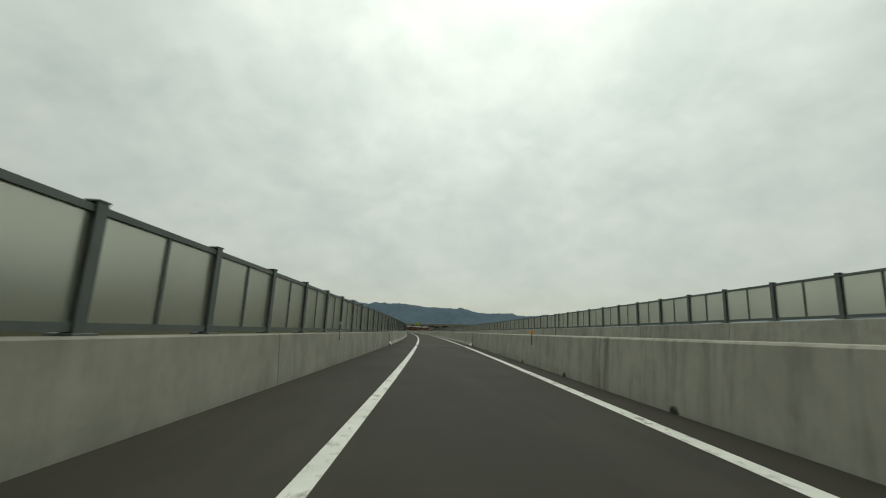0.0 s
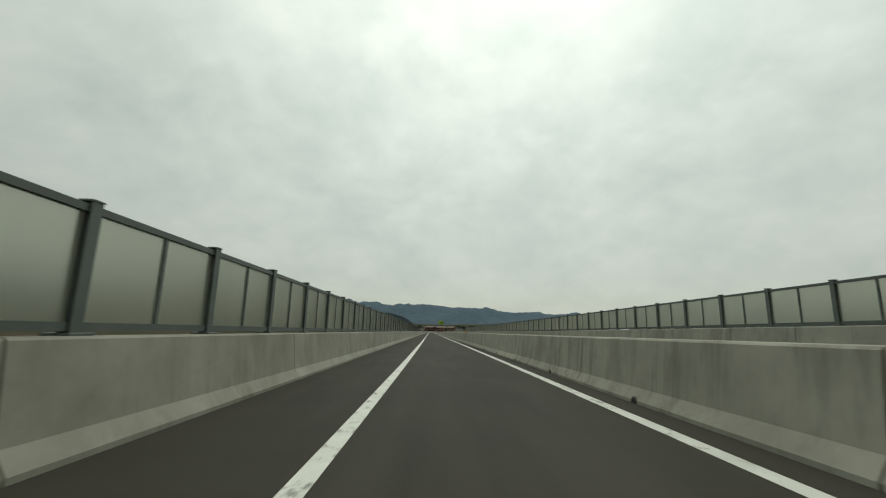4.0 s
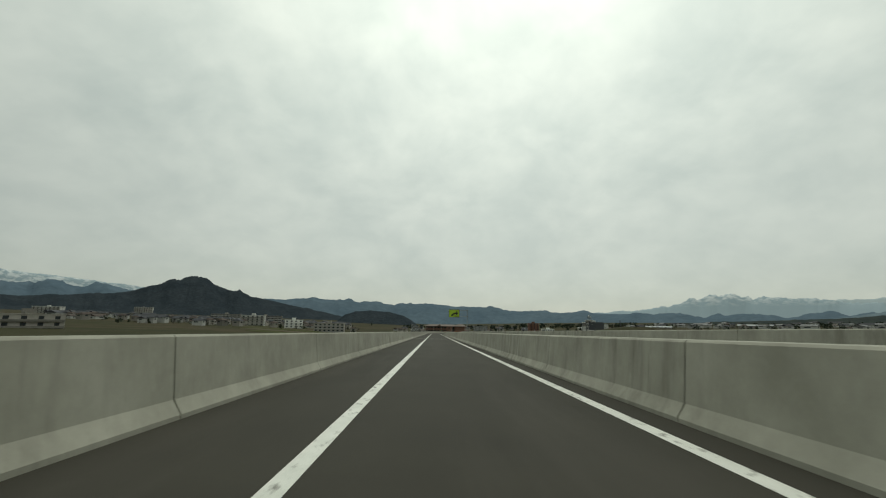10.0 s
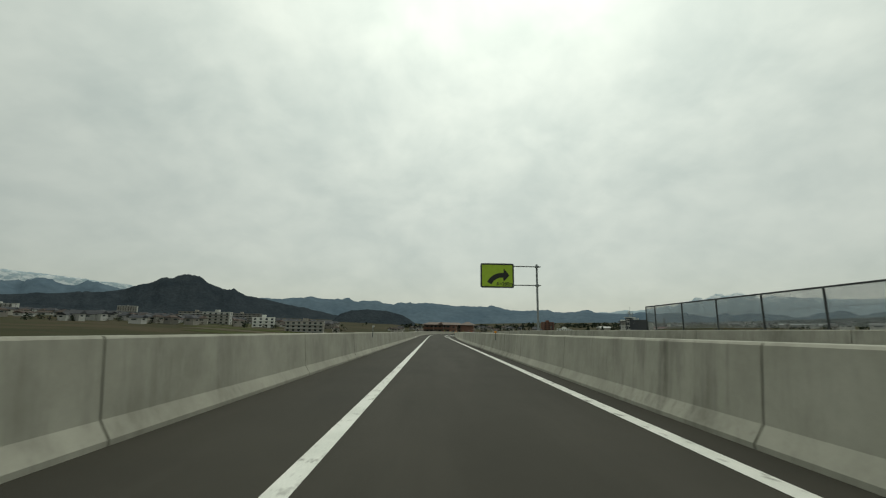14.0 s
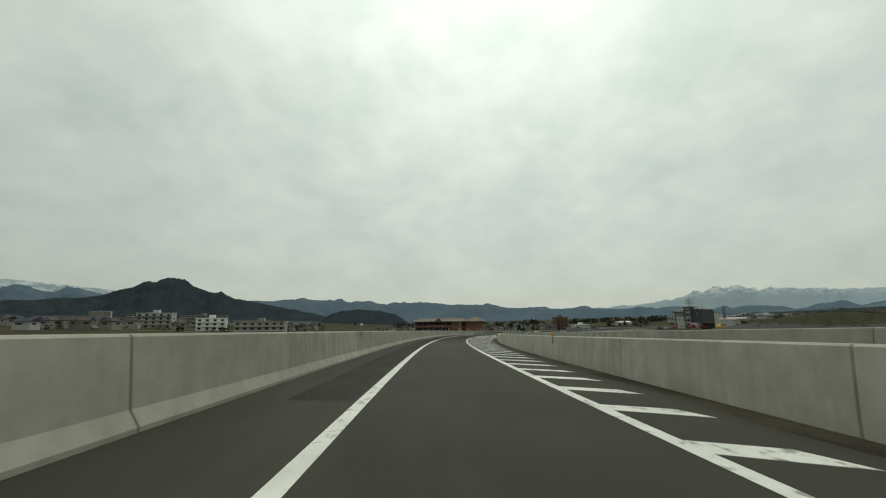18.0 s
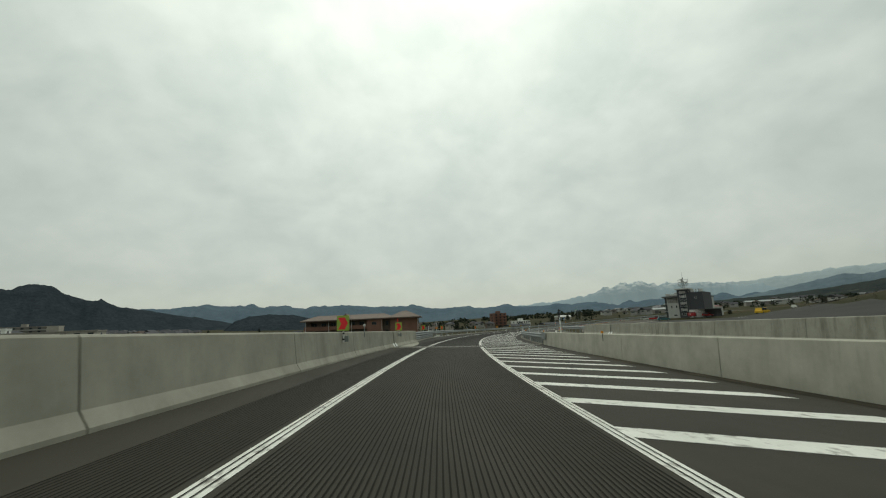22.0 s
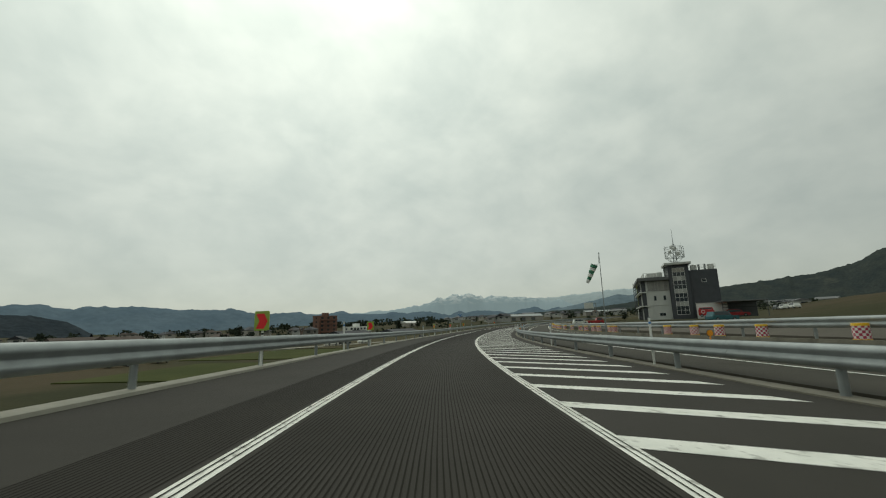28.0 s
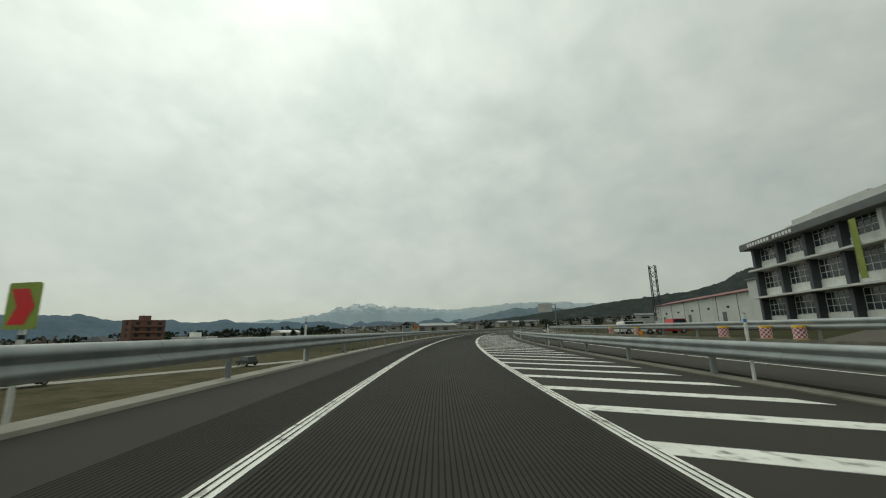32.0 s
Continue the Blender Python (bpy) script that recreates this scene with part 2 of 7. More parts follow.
def snow_topped():
    """Rock with haze mixed into its colour, and snow lying in the gullies of the upper slopes."""
    m = bpy.data.materials.new("haze_pale_snowy_mountain")
    m.use_nodes = True
    N = Nodes(m.node_tree)
    where = N.add("ShaderNodeNewGeometry").outputs["Position"]
    z = N.add("ShaderNodeSeparateXYZ", Vector=where).outputs["Z"]
    n = N.noise(N.vec("MULTIPLY", where, (1, 1, 1.6)), 0.016, 6, 0.65)
    amount = N.math("MULTIPLY", N.ramp(z, 165.0, 250.0), N.ramp(n, 0.46, 0.58))
    # rock tone lifted to a pale blue-grey that stands for haze
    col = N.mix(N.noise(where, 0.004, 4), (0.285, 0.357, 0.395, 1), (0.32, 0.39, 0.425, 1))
    p = N.add("ShaderNodeBsdfPrincipled", Roughness=0.95)
    N.put(p, "Specular IOR Level", 0.0)
    N.put(p, "Base Color", N.mix(amount, col, (0.56, 0.60, 0.61, 1)))
    N.add("ShaderNodeOutputMaterial", Surface=p.outputs[0])
    return m


M_SNOWY = snow_topped()


def frosted(name):
    m = bpy.data.materials.new(name)
    m.use_nodes = True
    N = Nodes(m.node_tree)
    where = N.add("ShaderNodeNewGeometry").outputs["Position"]
    f = N.ramp(N.noise(N.vec("MULTIPLY", where, (1, 1, 0.4)), 1.2, 4, 0.6), 0.3, 0.7)
    col = N.mix(f, (0.46, 0.46, 0.39, 1), (0.58, 0.575, 0.49, 1))
    a = N.add("ShaderNodeBsdfDiffuse", Color=col)
    b = N.add("ShaderNodeBsdfTranslucent", Color=col)
    r = N.add("ShaderNodeBsdfRefraction", Roughness=0.55, IOR=1.12)
    N.put(r, "Color", (0.88, 0.885, 0.82, 1))
    g = N.add("ShaderNodeBsdfGlossy", Roughness=0.35)
    mx = N.add("ShaderNodeMixShader", Fac=0.5, **{"1": a.outputs[0], "2": b.outputs[0]})
    mr = N.add("ShaderNodeMixShader", Fac=0.72, **{"1": mx.outputs[0], "2": r.outputs[0]})
    mg = N.add("ShaderNodeMixShader", Fac=0.04, **{"1": mr.outputs[0], "2": g.outputs[0]})
    N.add("ShaderNodeOutputMaterial", Surface=mg.outputs[0])
    return m


M_FROST = frosted("frosted_acrylic")


# ---- building blocks ----
def mesh(name, verts, faces, mat, smooth=False):
    me = bpy.data.meshes.new(name)
    me.from_pydata([tuple(v) for v in verts], [], faces)
    for m in (mat if isinstance(mat, (list, tuple)) else [mat]):
        me.materials.append(m)
    if smooth:
        me.polygons.foreach_set("use_smooth", [True] * len(me.polygons))
    me.update()
    return me


def piece(name, me, parent=None, label="", m=None):
    """A mesh object, a part where a parent is given."""
    ob = new(name, me)
    if parent is not None:
        ob.parent = parent
    if m is not None:
        ob.matrix_basis = m
    if label:
        ob["label"] = label
    return ob


def thing(name, label, category, group="", kind="", m=None):
    ob = new(name)
    if m is not None:
        ob.matrix_basis = m
    return tagged(ob, label, category, group, kind)


def slab(name, boxes, mat, bevel=0.0):
    """One mesh of boxes (x0, x1, y0, y1, z0, z1), edges bevelled."""
    bm = bmesh.new()
    for x0, x1, y0, y1, z0, z1 in boxes:
        v = bmesh.ops.create_cube(bm, size=1.0, matrix=Matrix.Translation(((x0 + x1) / 2, (y0 + y1) / 2, (z0 + z1) / 2))
                                  @ Matrix.Diagonal((x1 - x0, y1 - y0, z1 - z0, 1)))
    if bevel:
        bmesh.ops.bevel(bm, geom=bm.edges[:], offset=bevel, segments=1, affect="EDGES")
    me = bpy.data.meshes.new(name)
    bm.to_mesh(me), bm.free()
    me.materials.append(mat)
    return me


def rod(name, points, r, mat, sides=8, taper=1.0):
    """A round bar through points."""
    verts, faces = [], []
    pts = [Vector(p) for p in points]
    for i, p in enumerate(pts):
        way = (pts[min(i + 1, len(pts) - 1)] - pts[max(i - 1, 0)]).normalized()
        q = way.to_track_quat("Z", "Y")
        rr = r * (1 + (taper - 1) * i / (len(pts) - 1))
        verts += [p + q @ Vector((rr * math.cos(2 * math.pi * j / sides), rr * math.sin(2 * math.pi * j / sides), 0)) for j in range(sides)]
    for i in range(len(pts) - 1):
        for j in range(sides):
            a, b = i * sides + j, i * sides + (j + 1) % sides
            faces.append((a, b, b + sides, a + sides))
    faces += [tuple(reversed(range(sides))), tuple((len(pts) - 1) * sides + j for j in range(sides))]
    return mesh(name, verts, faces, mat)

# ---- plan along the road ----
S_BEGIN, S_END = S(-6.5), S(44)
S_WALL = 503.85            # the parapets end, guardrails begin
D_LEFT, D_RIGHT, D_FAR = -3.50, 2.17, 9.0
S_GROOVE = S(18.3)
WIDEN = ease([(-8, 0), (15.9, 0), (16.8, 0.42), (17.3, 0.8), (18.3, 1.4), (19.1, 1.95), (20.2, 2.95), (21.3, 3.75), (22.4, 4.1), (50, 4.1)], 0.3)
SPLAY = ease([(-8, 0), (16.6, 0), (18, 0.55), (19.2, 1.6), (20.2, 2.8), (21.3, 3.75), (22.4, 4.1), (50, 4.1)], 0.35)
RAISE = ease([(-8, 0.55), (0, 0.5), (6, 0.28), (14, 0.2), (17, 0.25), (19, 0.4), (21, 0.58), (23, 0.68), (26, 0.72), (50, 0.7)], 0.5)
FLARE = ease([(-8, 0), (23.65, 0), (24.5, -1.08), (30.2, -1.05), (32, -0.55), (34, -0.45), (50, -0.45)], 0.15)


def grow(s):
    """How far the median wall moves out beside the hatched strip."""
    return float(np.interp(s, WAY, WIDEN))


def splay(s):
    """How far the hatched bars and the other carriageway's outer edge move out."""
    return float(np.interp(s, WAY, SPLAY))


def lift(s):
    """How much higher the other carriageway lies."""
    return float(np.interp(s, WAY, RAISE))


def flare(s):
    """How far the left edge swings out past the end of the parapet."""
    return float(np.interp(s, WAY, FLARE))


def near_lift(s):
    return lift(s) * (1.0 if s < S(16) else max(0.12, 1 - 0.88 * (s - S(16)) / 60))


def run(name, prof, s0, s1, mat, step=2.0, closed=True):
    """A changing profile, prof(s) giving (d, z), along the road."""
    n = max(1, int(math.ceil((s1 - s0) / step)))
    verts, faces, k = [], [], 0
    for i in range(n + 1):
        s = s0 + (s1 - s0) * i / n
        row = prof(s)
        k = len(row)
        verts += [at(s, d, z) for d, z in row]
    for i in range(n):
        for j in range(k if closed else k - 1):
            a, b = i * k + j, i * k + (j + 1) % k
            faces.append((a, a + k, b + k, b))
    if closed:
        faces += [tuple(range(k)), tuple(n * k + j for j in reversed(range(k)))]
    return mesh(name, verts, faces, mat)


# ---- carriageways ----
road = piece("road", run("road", lambda s: [(-3.95 + flare(s), 0), (-3.95 + flare(s), -1.2), (D_RIGHT + 0.44 + grow(s), -1.2), (D_RIGHT + 0.44 + grow(s), 0)], S_BEGIN, 496.0, M_ASPHALT, 3.0))
tagged(road, "dark brown-grey asphalt carriageway of one lane", "road", kind="structure")
road_new = piece("road_beyond", run("road_beyond", lambda s: [(-3.95 + flare(s), 0.001), (-3.95 + flare(s), -1.2), (D_RIGHT + 0.44 + grow(s), -1.2), (D_RIGHT + 0.44 + grow(s), 0.001)], 496.0, S_END, M_ASPHALT_NEW, 3.0))
tagged(road_new, "nearly black newer asphalt carriageway of one lane", "road", kind="structure")
road2 = piece("road_opposite", run("road_opposite", lambda s: [(D_RIGHT + 0.46 + grow(s), near_lift(s)), (D_RIGHT + 0.46 + grow(s), -1.2), (D_FAR + 0.5 + splay(s), -1.2), (D_FAR + 0.5 + splay(s), lift(s))],
                                   S_BEGIN, S_END, M_ASPHALT, 3.0))
tagged(road2, "dark asphalt carriageway of the opposite lane", "road", kind="structure")


def line(name, d, s0, s1, w=0.18, z=0.004, shift=None, up=lambda s: 0.0, label="worn white solid edge line painted on asphalt"):
    ob = piece(name, run(name, lambda s: [(d - w / 2 + (shift(s) if shift else 0), z + up(s)), (d + w / 2 + (shift(s) if shift else 0), z + up(s))],
                         s0, s1, M_PAINT, 2.0, closed=False))
    return tagged(ob, label, "road marking", kind="structure")


# expansion joints: (s at the left parapet, s at the right, pale nosing)
JOINTS = [(29.75, 29.75, False), (276.4, 276.4, True), (371.55, 371.55, False), (494.25, 501.5, True)]


def skew(d):
    """s of the skewed joint at the end of the viaduct, at d."""
    return 495.559 + 0.6288 * d + 0.06514 * d * d


S_MEDIAN, S_FARWALL = S(23.0) + 12.6, 518.9
EDGES = [S_BEGIN] + [e for a, b, p in JOINTS for e in ((a + b) / 2 - 0.75, (a + b) / 2 + 0.75)] + [S_END]
for d, nm in ((-1.66, "edge_line_left"), (1.66, "edge_line_right")):
    EDGES[-3:-1] = [skew(d) - 0.85, skew(d) + 0.85]
    for a, b in zip(EDGES[::2], EDGES[1::2]):
        line(nm, d, a, b)
line("edge_line_opposite", D_RIGHT + 2.1, S_BEGIN, S_END - 20, shift=grow, up=lambda s: near_lift(s) + (lift(s) - near_lift(s)) * 0.235 + 0.004)
line("edge_line_outer", D_FAR - 0.95, S_BEGIN, S_END - 20, shift=splay, up=lambda s: near_lift(s) + (lift(s) - near_lift(s)) * 0.79 + 0.004)

# hatched strip, one bar after another
hatch = thing("hatch_marking", "white diagonal bars of a hatched strip painted beside the lane", "road marking", kind="structure")
for i in range(190):
    s = 533.5 + 1.996 * (i - 85)
    out = D_RIGHT + splay(s) - (0.12 if s < S(19) else 0.12 + min(s - S(19), 60) / 60 * 0.55)
    wide = out - 1.76
    if wide < 0.25:
        continue
    # the bar leans back towards its outer end and stops short of the skewed joint
    side = lambda d: s + 0.23 - 0.36 * (d - 1.74) - skew(d)
    spans, steps = [], [1.74 + wide * k / 40 for k in range(41)]
    for keep in (lambda d: side(d) > 1.15, lambda d: side(d) < -1.15):
        ds = [d for d in steps if keep(d)]
        if len(ds) > 2:
            spans.append((ds[0], ds[-1]))
    for da, db in spans:
        fa, fb = s - 0.36 * (da - 1.74), s - 0.36 * (db - 1.74)
        if db > out - 0.05:
            # the outer end is cut along the wall, which leaves a long point
            dm = max(db - 0.2, da + 0.05)
            v = [at(fa, da, 0.0045), at(fb - 0.05, db + 0.02, 0.0045), at(s + 0.46 - 0.36 * (dm - 1.74), dm, 0.0045), at(fa + 0.46, da, 0.0045)]
        else:
            v = [at(fa, da, 0.0045), at(fb, db, 0.0045), at(fb + 0.46, db, 0.0045), at(fa + 0.46, da, 0.0045)]
        piece("bar", mesh("bar", v, [(0, 1, 2, 3)], M_PAINT), hatch)

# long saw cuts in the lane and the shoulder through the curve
# each cut is a flat strip laid on top, coloured as the shade inside
M_CUT_SHADE = coat("groove_shadow", (0.0185, 0.0170, 0.0138), (0.025, 0.0228, 0.0185), 0.95, 2.0, 60, 0.1, spec=0.1)
grooves = thing("lane_grooves", "fine lengthwise strips in the colour of groove shade on the asphalt and its edge lines", "groove", kind="structure")
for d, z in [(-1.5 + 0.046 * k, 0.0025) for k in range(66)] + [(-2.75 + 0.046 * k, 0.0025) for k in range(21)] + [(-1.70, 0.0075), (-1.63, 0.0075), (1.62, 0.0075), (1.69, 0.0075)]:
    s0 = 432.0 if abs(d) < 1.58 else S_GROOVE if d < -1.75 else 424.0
    piece("groove", run("groove", lambda s: [(d - 0.0065, z + 0.002), (d + 0.0065, z + 0.002)], s0, S_END - 30, M_CUT_SHADE, 3.0, closed=False), grooves)

# silt lying along the foot of the median wall
M_SILT = coat("road_silt", (0.050, 0.043, 0.031), (0.085, 0.073, 0.052), 0.95, 1.6, 45, 0.4, grain=0.7, wear=((0.034, 0.031, 0.024), 1.1, 0.46, 0.58, (1, 0.35, 1)), spec=0.1)
tagged(piece("gutter_silt", run("gutter_silt", lambda s: [(D_RIGHT + grow(s) - 0.34 - 0.10 * math.sin(s * 1.7) * math.sin(s * 0.61), 0.0035), (D_RIGHT + grow(s) + 0.13, 0.0035)], JOINTS[2][1] + 0.6, 488.0, M_SILT, 0.5, closed=False)),
       "thin brown silt along the foot of the median wall", "silt", kind="structure")
# joints across the deck
M_JOINT = coat("joint_steel", (0.03, 0.028, 0.025), (0.05, 0.046, 0.04), 0.6, 6, 80, 0.2, metal=0.3)
for k, (sl, sr, pale) in enumerate(JOINTS):
    jt = thing("expansion_joint", "dark steel expansion joint between pale concrete strips" if pale else "dark rubber expansion joint across the asphalt", "expansion joint", "expansion joints", "structure")
    dr = D_RIGHT + grow((sl + sr) / 2)

    def across(a, b, z, s_l=sl, s_r=sr, d_r=dr):
        rows = []
        for i in range(17):
            d = D_LEFT + (d_r - D_LEFT) * i / 16
            s = skew(d) if s_l != s_r else s_l
            rows += [at(s + a, d, z), at(s + b, d, z)]
        return rows, [(2 * i, 2 * i + 1, 2 * i + 3, 2 * i + 2) for i in range(16)]
    bands = [("plate", -0.34, 0.34, 0.009, M_JOINT)] if pale else [("plate", -0.5, 0.5, 0.009, coat("joint_asphalt", (0.035, 0.031, 0.026), (0.045, 0.040, 0.034), 0.9, 3, 60, 0.2))]
    if pale:
        bands += [("nosing", -0.66, -0.34, 0.011, M_KERB), ("nosing", 0.34, 0.66, 0.011, M_KERB)]
    if sl != sr:
        bands = [("plate", -0.55, 0.55, 0.009, M_ASPHALT), ("nosing", -0.86, -0.55, 0.011, M_KERB), ("nosing", 0.55, 0.86, 0.011, M_KERB)]
    bands += [("bar", -0.26 + 0.13 * q, -0.22 + 0.13 * q, 0.015, M_STEEL if pale else M_JOINT) for q in range(5)]
    for nm, a, b, z, mt in bands:
        piece(nm, mesh(nm, *across(a, b, z), mt), jt)


# ---- parapets ----
def parapet(nm, d, side, s0, s1, shift=None, pitch=5.8, low=None, plain=()):
    """A cast concrete parapet, its sloped toe towards the lane; side is -1 where the lane lies to its right. Within the stretches of plain the face is upright, with no toe."""
    wall = thing("parapet_wall_" + nm, "grey cast concrete parapet wall with dark rain streaks", "wall", kind="structure")
    sh, lo = shift or (lambda s: 0.0), low or (lambda s: 0.0)
    toe = [(0, 0), (0.0, 0.05), (0.10, 0.21), (0.17, 0.905), (0.195, 0.93), (0.43, 0.93), (0.455, 0.905), (0.455, -1.2), (0, -1.2)]
    bare = [(0.12, 0), (0.12, 0.05), (0.125, 0.21), (0.17, 0.905), (0.195, 0.93), (0.43, 0.93), (0.455, 0.905), (0.455, -1.2), (0.12, -1.2)]
    gaps = [(a if side < 0 else b) + (0 if nm != "far" else 2.5 if k == 0 else (b - a) * 0.85) for k, (a, b, p) in enumerate(JOINTS)]
    s, first = s0, False
    while s < s1 - 0.3:
        e = min(s + (3.4 if first else pitch), s1)
        first = False
        for g in gaps:
            if s < g < e:
                e = g
        base = bare if any(p0 - 0.01 <= s < p1 - 0.01 for p0, p1 in plain) else toe
        a = s + (0.13 if any(abs(s - g) < 0.01 for g in gaps) else 0.014)
        b = e - (0.13 if any(abs(e - g) < 0.01 for g in gaps) else 0.014)
        first = any(abs(e - g) < 0.01 for g in gaps)
        if b > a + 0.1:
            piece("wall_segment", run("wall_segment", lambda q: [(d + side * u + sh(q), z + lo(q)) for u, z in base], a, b, M_CLEANER if nm == "left" else M_STAINED if nm == "median" and s < 150 else M_NEWER if nm == "median" and s > 345 else M_CONCRETE, 2.0), wall)
        s = e
    for g in gaps:
        if s0 < g < s1:
            piece("rubber_seal", run("rubber_seal", lambda q: [(d + side * (u + (0.05 if u < 0.3 else -0.03)) + sh(q), min(z, 0.9) + lo(q)) for u, z in toe], g - 0.13, g + 0.13, M_BLACK, 0.3), wall)
            for q0, q1 in ((g - 0.55, g - 0.135), (g + 0.135, g + 0.55)):
                piece("cover_plate", run("cover_plate", lambda q: [(d + side * (u - 0.012) + sh(q), z + lo(q)) for u, z in ((0, 0.02), (0.0, 0.05), (0.10, 0.21), (0.105, 0.26))], q0, q1, M_WHITE, 0.5, closed=False), wall, "pale galvanised cover plate")
    return wall


parapet("left", D_LEFT, -1, S_BEGIN, S_WALL, plain=[(S_BEGIN, JOINTS[0][0])])
parapet("median", D_RIGHT, 1, S_BEGIN, S_MEDIAN - 0.75, grow, plain=[(S_BEGIN, JOINTS[0][1]), (JOINTS[2][1], S_END)])
parapet("far", D_FAR, 1, S_BEGIN, S_FARWALL, splay, low=lift)
# back face of the median, on the opposite side
parapet("median_back", D_RIGHT + 0.92, -1, S_BEGIN, S_MEDIAN - 0.75, grow, pitch=17.4, low=lambda s: min(near_lift(s), 0.0))


# ---- translucent noise barrier ----
def noise_barrier(d, posts, shift=None, low=None):
    """Posts at the given places along the road; a middle bar and two panels in every full bay, one plate in a short one."""
    bar = thing("noise_barrier", "frosted translucent noise barrier in a grey-green steel frame on the parapet", "noise barrier", "noise barriers on the parapets")
    hgt = 1.11
    post = slab("post", [(-0.05, 0.05, -0.008, 0.008, 0, hgt + 0.03), (-0.056, -0.044, -0.06, 0.06, 0, hgt + 0.03), (0.044, 0.056, -0.06, 0.06, 0, hgt + 0.03)], M_POST)
    plate = slab("base_plate", [(-0.12, 0.12, -0.13, 0.13, 0, 0.025)], M_POST, 0.004)
    cap = slab("cap", [(-0.065, 0.065, -0.07, 0.07, hgt + 0.03, hgt + 0.045)], M_POST)
    mull = slab("mullion", [(-0.022, 0.022, -0.022, 0.022, 0.1, hgt - 0.05)], M_POST)
    sh, lo = shift or (lambda s: 0.0), low or (lambda s: 0.0)
    strip = lambda nm, z0, z1, w, a, b, mt: piece(nm, run(nm, lambda s: [(d - w + sh(s), z0 + lo(s)), (d + w + sh(s), z0 + lo(s)), (d + w + sh(s), z1 + lo(s)), (d - w + sh(s), z1 + lo(s))], a, b, mt, 1.1), bar)
    for s, e in zip(posts, posts[1:] + [None]):
        m = stand(s, d + sh(s), 0.93 + lo(s))
        piece("post", post, bar, m=m), piece("base_plate", plate, bar, m=m), piece("cap", cap, bar, m=m)
        if e is None:
            break
        mid = (s + e) / 2
        if e - s > 1.2:
            piece("mullion", mull, bar, m=stand(mid, d + sh(mid), 0.93 + lo(mid)))
            strip("panel", 1.04, 1.975, 0.008, s + 0.06, mid - 0.018, M_FROST), strip("panel", 1.04, 1.975, 0.008, mid + 0.018, e - 0.06, M_FROST)
        else:
            strip("panel", 1.04, 1.975, 0.008, s + 0.06, e - 0.06, M_FROST)
        strip("top_rail", 1.975, 2.04, 0.034, s + 0.05, e - 0.05, M_POST), strip("bottom_rail", 0.965, 1.04, 0.034, s + 0.05, e - 0.05, M_POST)
    return bar


# full bays on both sides of the deck joint, a short one across it
noise_barrier(D_LEFT - 0.32, [29.6 - 0.1 - 2.0 * k for k in range(31, 0, -1)] + [29.6] + [188.1 - 2.049 * k for k in range(77, -1, -1)])
noise_barrier(D_FAR + 0.32, [31.9 - 2.0 * k for k in range(32, 0, -1)] + [31.9] + [209.0 - 2.049 * k for k in range(86, -1, -1)], splay, lift)


# ---- chain-link fences on the parapets ----
def link_fence(d, posts, shift=None, low=None):
    fen = thing("chain_link_fence", "dark steel chain-link fence standing on the concrete parapet", "fence", "chain-link fences on the parapets")
    sh, lo = shift or (lambda s: 0.0), low or (lambda s: 0.0)
    post = slab("post", [(-0.02, 0.02, -0.02, 0.02, 0, 1.09), (-0.09, 0.09, -0.09, 0.09, 0, 0.02)], M_DARK)
    for s, e in zip(posts, posts[1:] + [None]):
        piece("post", post, fen, m=stand(s, d + sh(s), 0.93 + lo(s)))
        if e is None:
            break
        gap = e - s
        piece("top_rail", run("top_rail", lambda q: [(d - 0.025 + sh(q), 1.985 + lo(q)), (d + 0.025 + sh(q), 1.985 + lo(q)), (d + 0.025 + sh(q), 2.03 + lo(q)), (d - 0.025 + sh(q), 2.03 + lo(q))], s + 0.03, s + gap - 0.03, M_DARK, 1), fen)
        wv, wf = [], []

        def wire(p, q, w=0.0055):
            side = Vector((0, 0, w)) if abs(p[2] - q[2]) < 0.2 else (q - p).normalized().cross(Vector((1, 0, 0))) * w
            k = len(wv)
            wv.extend([p - side, q - side, q + side, p + side]), wf.append((k, k + 1, k + 2, k + 3))
        P = lambda u, z: at(s + u, d + sh(s), z + lo(s))
        step = 0.05
        for k in range(-20, int(gap / step)):
            a0, a1 = k * step, k * step + 1.0
            z0, z1 = 1.0, 2.0
            if a0 < 0:
                z0, a0 = 1.0 - k * step, 0.0
            if a1 > gap and a0 < gap:
                z1, a1 = 2.0 - (a1 - gap), gap
            wire(P(a0, z0), P(a1, z1)), wire(P(gap - a0, z0), P(gap - a1, z1))
        wire(P(0, 1.5), P(gap, 1.5), 0.004)
        piece("wire_mesh", mesh("wire_mesh", wv, wf, M_STEEL), fen)
    return fen


link_fence(D_LEFT - 0.30, [277.25 + 2.0 * k for k in range(14)] + [303.95])
link_fence(D_FAR + 0.30, [296.9 + 2.04 * k for k in range(14)] + [324.2], splay, lift)


# ---- kerbs and guardrails in the curve ----
tagged(piece("kerb_left", run("kerb_left", lambda s: [(-3.95 + flare(s), -1.2), (-3.95 + flare(s), 0.055), (-3.60 + flare(s), 0.05), (-3.58 + flare(s), 0.003), (-3.58 + flare(s), -1.2)], S_WALL, S_END, M_KERB, 3)), "pale concrete edge strip under the guardrail", "kerb", kind="structure")
